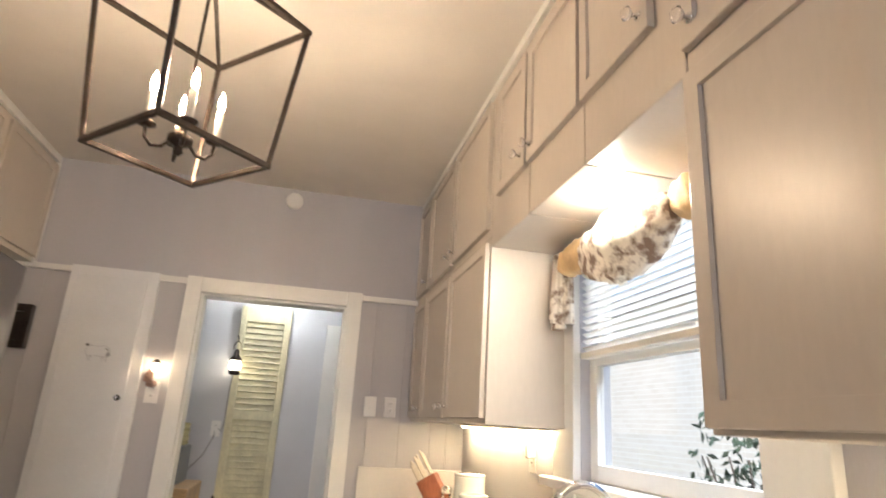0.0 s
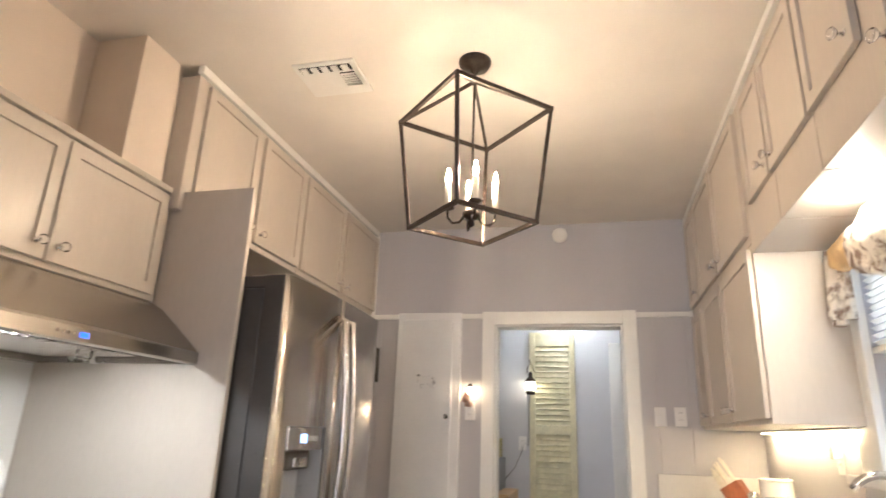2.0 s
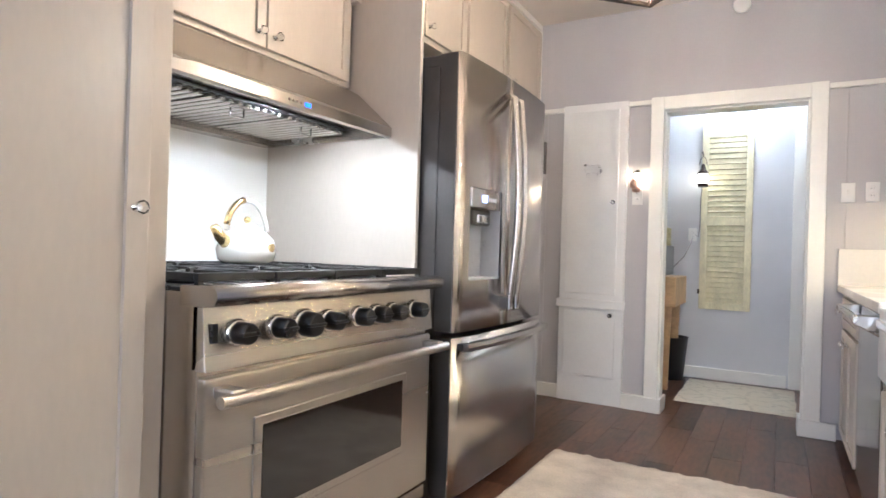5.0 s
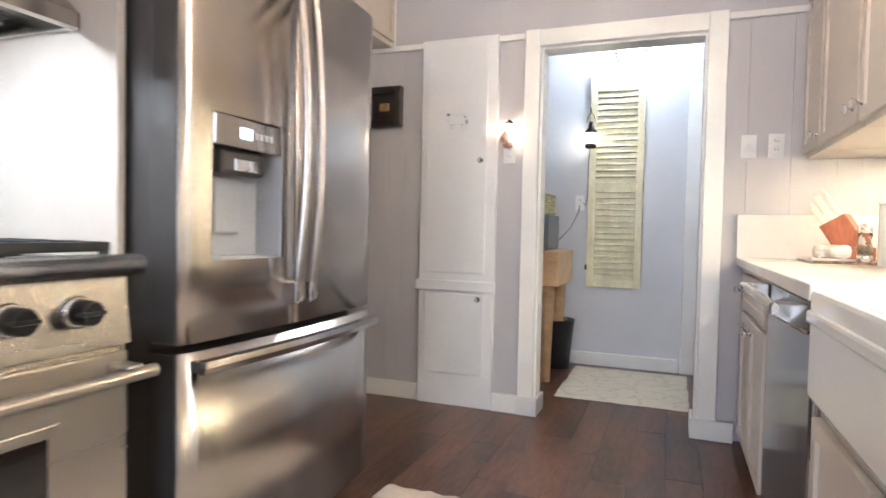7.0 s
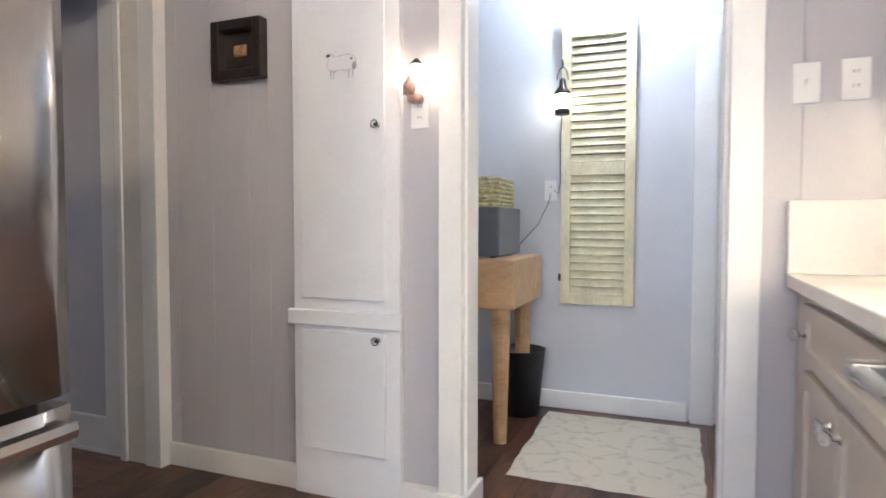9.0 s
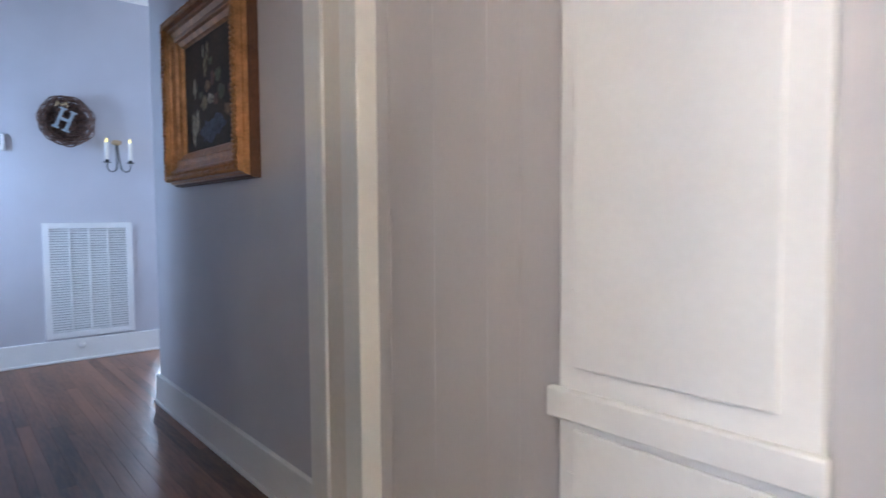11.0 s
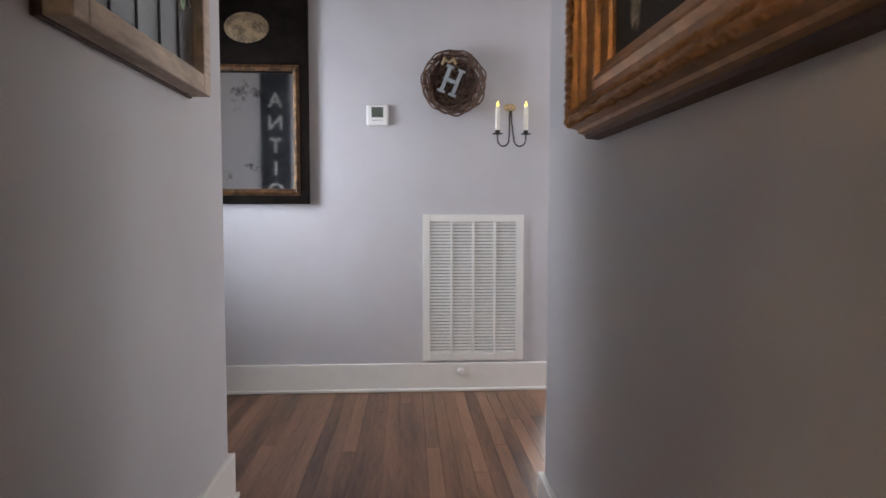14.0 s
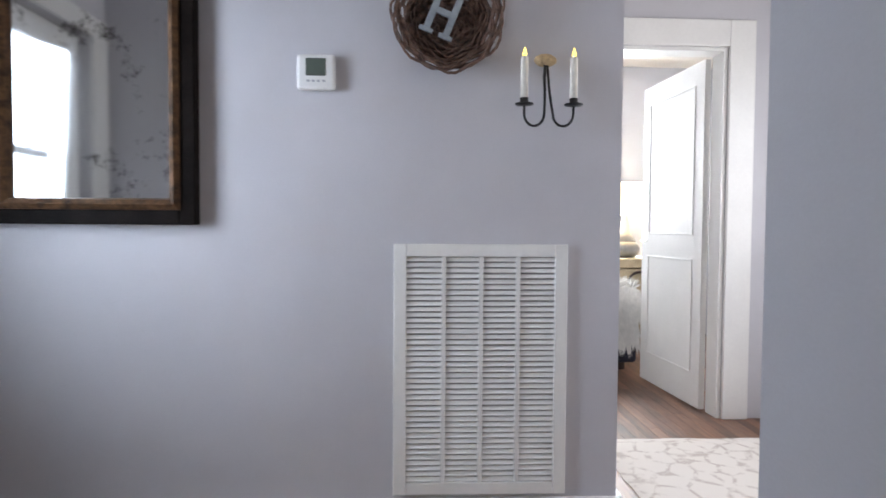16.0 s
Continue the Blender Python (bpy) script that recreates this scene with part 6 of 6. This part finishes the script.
GALV = surface("galvanised_grey", (0.36, 0.40, 0.43), 0.45, 0.4, vary=0.15, scale=30, bump=0.05)
hl = B()
for a, b in (((-0.045, -0.075, 0), (-0.023, 0.075, 0.012)), ((0.023, -0.075, 0), (0.045, 0.075, 0.012)), ((-0.025, -0.010, 0), (0.025, 0.010, 0.011)), ((-0.057, -0.079, 0), (-0.011, -0.066, 0.0125)), ((-0.057, 0.066, 0), (-0.011, 0.079, 0.0125)), ((0.011, -0.079, 0), (0.057, -0.066, 0.0125)), ((0.011, 0.066, 0), (0.057, 0.079, 0.0125))):
    bx(hl, a, b, 0.001)
bmesh.ops.transform(hl, matrix=face_to((BC.x + 0.045, 3.535, 1.795), "+x") @ pose(0, 0, 0, 0, 0, -22), verts=hl.verts)
part("letter_h", hl, GALV, wb, "grey metal letter H")
BURL = surface("burlap", (0.45, 0.33, 0.19), 0.9, vary=0.3, scale=60, bump=0.3)
for s in (-1, 1):
    part("burlap_bow", tube(B(), [(BC.x + 0.06, 3.52, 1.895), (BC.x + 0.065, 3.52 + s * 0.025, 1.915), (BC.x + 0.06, 3.52 + s * 0.04, 1.885)], [0.006, 0.013, 0.008], 8), BURL, wb)
# candle sconce
SCZ = 1.51
sc = thing("candle_sconce", (EX, 3.878, 1.45), "black iron twin sconce with flameless candles", "sconce")
WAX = surface("ivory_wax", (0.72, 0.68, 0.60), 0.6, vary=0.08, scale=30, bump=0.1)
FLAME = glowing("flameless_tip", (1.0, 0.72, 0.12), 1.6)
part("hook_bar", tube(B(), [(EX + 0.02, 3.878, 1.645), (EX + 0.035, 3.872, 1.60), (EX + 0.05, 3.872, 1.55)], 0.005, 8), BLACK, sc)
part("back_bow", ball(B(), (EX + 0.03, 3.876, 1.655), 0.028, 10, (0.6, 1.4, 0.8)), BURL, sc)
for s, y in ((-1, 3.797), (1, 3.959)):
    inner = 3.877 + s * 0.014
    pts = [(EX + 0.040, 3.877 + s * 0.004, 1.635), (EX + 0.055, 3.877 + s * 0.007, 1.56), (EX + 0.072, 3.877 + s * 0.010, 1.51)]
    pts += [(EX + 0.085, (inner + y) / 2 + (inner - y) / 2 * math.cos(q), 1.468 - 0.040 * math.sin(q)) for q in np.linspace(0, math.pi, 10)] + [(EX + 0.085, y, 1.492)]
    arm = part("arm", tube(B(), pts, 0.0045, 8), BLACK, sc)
    m = Matrix.Translation((EX + 0.085, y, 1.492))
    part("drip_pan", turned(B(), [(0.006, 0), (0.030, 0.004), (0.031, 0.008), (0.014, 0.010), (0.014, 0.026)], m, 18), BLACK, arm)
    cd = part("candle", turned(B(), [(0.0125, 0.012), (0.0125, 0.155), (0.009, 0.160)], m, 14), WAX, arm, "ivory flameless candle")
    part("tip", turned(B(), [(0.006, 0.160), (0.0075, 0.168), (0.001, 0.190)], m, 10), FLAME, cd, "amber plastic flame tip")

# trumeau mirror
EBONY = surface("ebony_black_frame", (0.010, 0.007, 0.006), 0.5, vary=0.4, scale=14, bump=0.06)
EBONY.node_tree.nodes["Principled BSDF"].inputs["Specular IOR Level"].default_value = 0.05
MAHOG = surface("dark_mahogany", (0.05, 0.018, 0.012), 0.4, vary=0.35, scale=12, grain=70, bump=0.08)
BRONZE = surface("bronze_gilt", (0.11, 0.055, 0.024), 0.45, 0.5, vary=0.5, scale=30, bump=0.2)
MY0, MY1, MZ0, MZ1 = 2.055, 2.728, 1.098, 2.32
tm = thing("trumeau_mirror", (EX, 2.4, MZ0), "black trumeau mirror with mahogany cornice and oval painting", "mirror")
part("panel", bx(B(), (EX + 0.001, MY0, 1.88), (EX + 0.045, MY1, MZ1), 0.004), EBONY, tm)
box_frame(tm, face_to((EX + 0.001, MY0, MZ0), "+x"), MY1 - MY0, 1.88 - MZ0, 0.05, 0.045, EBONY)
moulding(tm, face_to((EX + 0.03, MY0 + 0.045, MZ0 + 0.045), "+x"), MY1 - MY0 - 0.09, 1.88 - MZ0 - 0.05, BRONZE, [(0, 0), (0.003, 0.022), (0.02, 0.03), (0.036, 0.020), (0.042, 0.0)], 0.002, "inner_frame")
part("glass", bx(B(), (EX + 0.02, MY0 + 0.07, MZ0 + 0.07), (EX + 0.032, MY1 - 0.07, 1.86)), MIRROR, tm, "old mirror glass")
for z0, z1, e_, dep in ((MZ1, MZ1 + 0.03, 0.012, 0.055), (MZ1 + 0.03, MZ1 + 0.06, 0.04, 0.08), (MZ1 + 0.06, MZ1 + 0.10, 0.07, 0.10)):
    part("cornice_step", bx(B(), (EX + 0.001, MY0 - e_, z0), (EX + dep, MY1 + e_, z1), 0.008), MAHOG, tm, "mahogany cornice")
part("oval_painting", ball(B(), (EX + 0.045, 2.395, 2.075), 0.085, 24, (0.06, 1.45, 1)), surface("sepia_landscape", (0.10, 0.06, 0.035), 0.5, vary=0.7, scale=18, bump=0.05, tint=(0.30, 0.20, 0.11)), tm, "small oval sepia landscape")

# painted sign seen in the mirror
NAVY = surface("dark_navy_board", (0.018, 0.024, 0.036), 0.6, vary=0.4, scale=12, bump=0.1)
SIGNW = surface("chalky_white_letters", (0.62, 0.62, 0.60), 0.8, vary=0.2, scale=30, bump=0.05)
sn = thing("vertical_sign", (LX - 0.02, 2.272, 0.72), "dark navy vertical sign with white letters", "sign")
part("board", bx(B(), (LX - 0.022, 2.160, 0.72), (LX - 0.001, 2.385, 2.16), 0.003), NAVY, sn)
for k, chh in enumerate("ANTIQ"):
    lettering(chh, (LX - 0.0235, 2.272, 1.907 - k * 0.173), "-x", 0.158, SIGNW, sn, "letter")

# front door with large pane
fd = thing("door_front", ((FX0 + FX1) / 2, SY - 0.04, 0), "white glazed front door letting in daylight", "door")
fd["kind"] = "structure"
for a, b in (((FX0 + 0.01, SY - 0.09, 0.01), (FX0 + 0.11, SY - 0.05, 2.04)), ((FX1 - 0.11, SY - 0.09, 0.01), (FX1 - 0.01, SY - 0.05, 2.04)), ((FX0 + 0.11, SY - 0.09, 0.01), (FX1 - 0.11, SY - 0.05, 0.92)), ((FX0 + 0.11, SY - 0.09, 1.92), (FX1 - 0.11, SY - 0.05, 2.04)), ((FX0 + 0.11, SY - 0.085, 1.40), (FX1 - 0.11, SY - 0.055, 1.44))):
    part("door_rail", bx(B(), a, b, 0.004), TRIM, fd)
p = part("pane", bx(B(), (FX0 + 0.11, SY - 0.074, 0.92), (FX1 - 0.11, SY - 0.068, 1.92)), GLASS, fd)
p.visible_shadow = False
for a, b in (((FX0 - 0.09, SY, 0), (FX0, SY + 0.024, 2.15)), ((FX1, SY, 0), (FX1 + 0.14, SY + 0.024, 2.15)), ((FX0, SY, 2.05), (FX1, SY + 0.024, 2.15))):
    part("casing", bx(B(), a, b, 0.005), TRIM, fd)
# bare tree outside it
tr = thing("bare_tree", (-6.4, -2.5, -0.3), "bare dark tree outside the front door", "tree")
BARK = bpy.data.materials["bark"]
part("trunk", tube(B(), [(-6.4, -2.5, -0.3), (-6.35, -2.5, 1.2), (-6.3, -2.45, 2.6), (-6.2, -2.4, 4.2)], [0.17, 0.13, 0.10, 0.05], 9), BARK, tr)
rnd = random.Random(4)
for k in range(16):
    z = 1.1 + k * 0.19
    a, ln = rnd.random() * 6.28, rnd.uniform(0.8, 1.8)
    p0 = Vector((-6.35, -2.47, z))
    d = Vector((math.cos(a), math.sin(a), 0.5))
    pts = [p0, p0 + d * ln * 0.4 + Vector((0, 0, 0.05)), p0 + d * ln + Vector((0, 0, 0.25 * ln))]
    lb = part("limb", tube(B(), pts, [0.04, 0.022, 0.007], 6), BARK, tr)
    bm = B()
    for j in range(9):
        q = pts[1].lerp(pts[2], rnd.random())
        tube(bm, [q, q + Vector((rnd.uniform(-0.4, 0.4), rnd.uniform(-0.4, 0.4), rnd.uniform(0.0, 0.45)))], [0.008, 0.002], 4)
    tagged(part("twigs", bm, BARK, lb), kind="stuff")

# ---------------------------------------------------------------- bedroom
bdf = thing("door_bedroom", (BX - 0.05, BY1, 0), "white two-panel bedroom door standing open", "door")
bdf["kind"] = "structure"
for a, b in (((BX, BY1, 0), (BX + 0.025, BY1 + 0.15, BH + 0.15)), ((BX, BY0 - 0.15, 0), (BX + 0.025, BY0, BH + 0.15)), ((BX, BY0, BH), (BX + 0.025, BY1, BH + 0.15))):
    part("casing", bx(B(), a, b, 0.006), TRIM, bdf)
for a, b in (((BX - 0.13, BY1 - 0.025, 0), (BX, BY1, BH)), ((BX - 0.13, BY0, 0), (BX, BY0 + 0.02, BH)), ((BX - 0.13, BY0 + 0.02, BH - 0.02), (BX, BY1 - 0.025, BH))):
    part("jamb", bx(B(), a, b, 0.002), TRIM, bdf)
DM = Matrix.Translation((BX - 0.135, BY1 - 0.028, 0.012)) @ Euler((0, 0, radians(4))).to_matrix().to_4x4()
leaf = bx(B(), (-0.80, -0.038, 0), (0, 0, 2.09), 0.003)
bmesh.ops.transform(leaf, matrix=DM, verts=leaf.verts)
lf = part("leaf", leaf, TRIM, bdf)
for z0, z1 in ((0.20, 0.90), (1.05, 1.96)):
    for a, b in (((-0.70, -0.044, z0), (-0.10, -0.0385, z0 + 0.012)), ((-0.70, -0.044, z1 - 0.012), (-0.10, -0.0385, z1)), ((-0.70, -0.044, z0 + 0.012), (-0.688, -0.0385, z1 - 0.012)), ((-0.112, -0.044, z0 + 0.012), (-0.10, -0.0385, z1 - 0.012))):
        bm = bx(B(), a, b, 0.002)
        bmesh.ops.transform(bm, matrix=DM, verts=bm.verts)
        part("panel_bead", bm, TRIM, lf)
bm = rod(B(), (-0.74, -0.038, 1.0), (-0.74, -0.075, 1.0), 0.010, seg=10)
rod(bm, (-0.74, -0.07, 1.0), (-0.66, -0.07, 1.0), 0.008, seg=10)
bmesh.ops.transform(bm, matrix=DM, verts=bm.verts)
part("lever_handle", bm, CHROME, lf, "chrome lever handle")
# bed corner with fur throw, trunk and lamp
bed = thing("bed", (-8.1, 4.6, 0), "low bed with dark navy skirt", "bed")
part("base", bx(B(), (-8.9, 3.3, 0.06), (-7.42, 5.15, 0.42), 0.03), surface("navy_upholstery", (0.02, 0.02, 0.035), 0.8, vary=0.3, scale=12, bump=0.2), bed, "dark navy bed skirt")
part("mattress", bx(B(), (-8.88, 3.32, 0.42), (-7.44, 5.13, 0.60), 0.06), surface("white_bedding", (0.72, 0.72, 0.72), 0.9, vary=0.05, bump=0.2), bed)
for x in (-8.8, -7.5):
    for y in (3.4, 5.05):
        part("leg", rod(B(), (x, y, 0), (x, y, 0.08), 0.03, seg=10), DARKW, bed)
FUR = surface("white_long_fur", (0.72, 0.70, 0.66), 1.0, vary=0.12, scale=20, grain=120, bump=0.6)
fu = thing("fur_throw", (-7.6, 4.8, 0.60), "shaggy white fur throw over the bed corner", "throw")
bm, rnd = bx(B(), (-7.95, 4.55, 0.59), (-7.40, 5.12, 0.66), 0.03), random.Random(6)
part("pelt", bm, FUR, fu)
bm = B()
for k in range(1500):
    x, y = rnd.uniform(-7.95, -7.38), rnd.uniform(4.5, 5.15)
    if rnd.random() < 0.6:
        p, q = Vector((-7.40, y, rnd.uniform(0.25, 0.66))), Vector((0.05 + rnd.random() * 0.03, rnd.uniform(-0.03, 0.03), -0.14))
    else:
        p, q = Vector((x, y, 0.65)), Vector((rnd.uniform(-0.05, 0.09), rnd.uniform(-0.06, 0.06), rnd.uniform(0.02, 0.08)))
    s = Vector((0.004, 0.010, 0))
    vs = [bm.verts.new(v) for v in (p - s, p + s, p + q)]
    bm.faces.new(vs)
tagged(part("shag", bm, FUR, fu), kind="stuff")
tk = thing("storage_trunk", (-8.5, 5.45, 0), "tan canvas storage trunk with round dark emblem", "trunk")
TANC = surface("tan_canvas", (0.42, 0.33, 0.21), 0.8, vary=0.15, scale=14, grain=200, bump=0.2)
part("box", bx(B(), (-8.75, 5.16, 0.0), (-8.2, 5.95, 0.74), 0.012), TANC, tk)
part("lid", bx(B(), (-8.76, 5.15, 0.745), (-8.19, 5.96, 0.83), 0.012), TANC, tk)
part("emblem", tube(B(), [(-8.188, 5.45 + 0.11 * math.cos(a), 0.60 + 0.11 * math.sin(a)) for a in np.linspace(0, 2 * math.pi, 28, endpoint=False)], 0.010, 6, True), DARKW, tk)
lp = thing("table_lamp", (-8.45, 5.4, 0.83), "grey ceramic table lamp with lit cream shade", "lamp")
m = Matrix.Translation((-8.45, 5.40, 0.83))
part("base", turned(B(), [(0.08, 0), (0.13, 0.04), (0.14, 0.09), (0.10, 0.15)], m, 24), surface("grey_glaze", (0.28, 0.27, 0.26), 0.4, vary=0.2, bump=0.05), lp)
part("neck", turned(B(), [(0.10, 0.15), (0.05, 0.24), (0.028, 0.38), (0.02, 0.42)], m, 24), surface("sand_glaze", (0.55, 0.50, 0.43), 0.4, vary=0.1, bump=0.05), lp)
part("shade", turned(B(), [(0.20, 0.40), (0.17, 0.70), (0.165, 0.70), (0.195, 0.40)], m, 28), glowing("lit_lamp_shade", (1.0, 0.88, 0.62), 1.3), lp, "lit cream lamp shade")
sf = thing("wall_shelf", (-8.95, 5.3, 1.52), "dark wall shelf with framed card", "shelf")
part("board", bx(B(), (-8.98, 4.9, 1.52), (-8.80, 5.75, 1.545), 0.003), DARKW, sf)
single("framed_card", bx(B(), (-8.95, 5.25, 1.546), (-8.92, 5.45, 1.80), 0.004), TRIM, "small pale card standing on the shelf", "picture")
# ---------------------------------------------------------------- floors laid in boards
def boards(parent, x0, x1, y0, y1, width, along, material, length, skip=0.0):
    rnd = random.Random(7)
    meshes = {}
    across = (y1 - y0) if along == "x" else (x1 - x0)
    rows = max(1, round(across / width))
    w = across / rows
    for i in range(rows):
        a0, a1 = (x0, x1) if along == "x" else (y0, y1)
        p = a0 - rnd.random() * length * 0.8
        while p < a1:
            ln = length * rnd.choice((0.6, 0.8, 1.0))
            s, e = max(p, a0), min(p + ln, a1)
            p += ln
            if e - s < 0.03:
                continue
            size = (round(e - s, 3), round(w, 3))
            key = size
            if key not in meshes:
                bm = B()
                L, W = size[0] - 0.0005, size[1] - 0.0005
                dx, dy = (L / 2, W / 2) if along == "x" else (W / 2, L / 2)
                bx(bm, (-dx, -dy, FLOORZ), (dx, dy, 0), 0.0)
                top = [v for v in bm.verts if v.co.z > -0.001]
                for v in top:
                    v.co.x *= 1 - 0.0005 / dx
                    v.co.y *= 1 - 0.0005 / dy
                me = bpy.data.meshes.new("floor_board")
                bm.to_mesh(me)
                bm.free()
                me.materials.append(material)
                meshes[key] = me
            ob = new("floor_board", meshes[key])
            mid, off = (s + e) / 2, (i + 0.5) * w
            ob.location = (mid, y0 + off, 0) if along == "x" else (x0 + off, mid, 0)
            ob.parent = parent


floor_k, floor_h = bpy.data.objects["floor"], bpy.data.objects["floor_hall"]
boards(floor_k, -1.30, 1.94, 0.2, 5.2, 0.15, "y", KFLOOR, 1.2)
boards(floor_h, -8.9, -1.30, 1.7, 6.7, 0.062, "x", HFLOOR, 2.6)
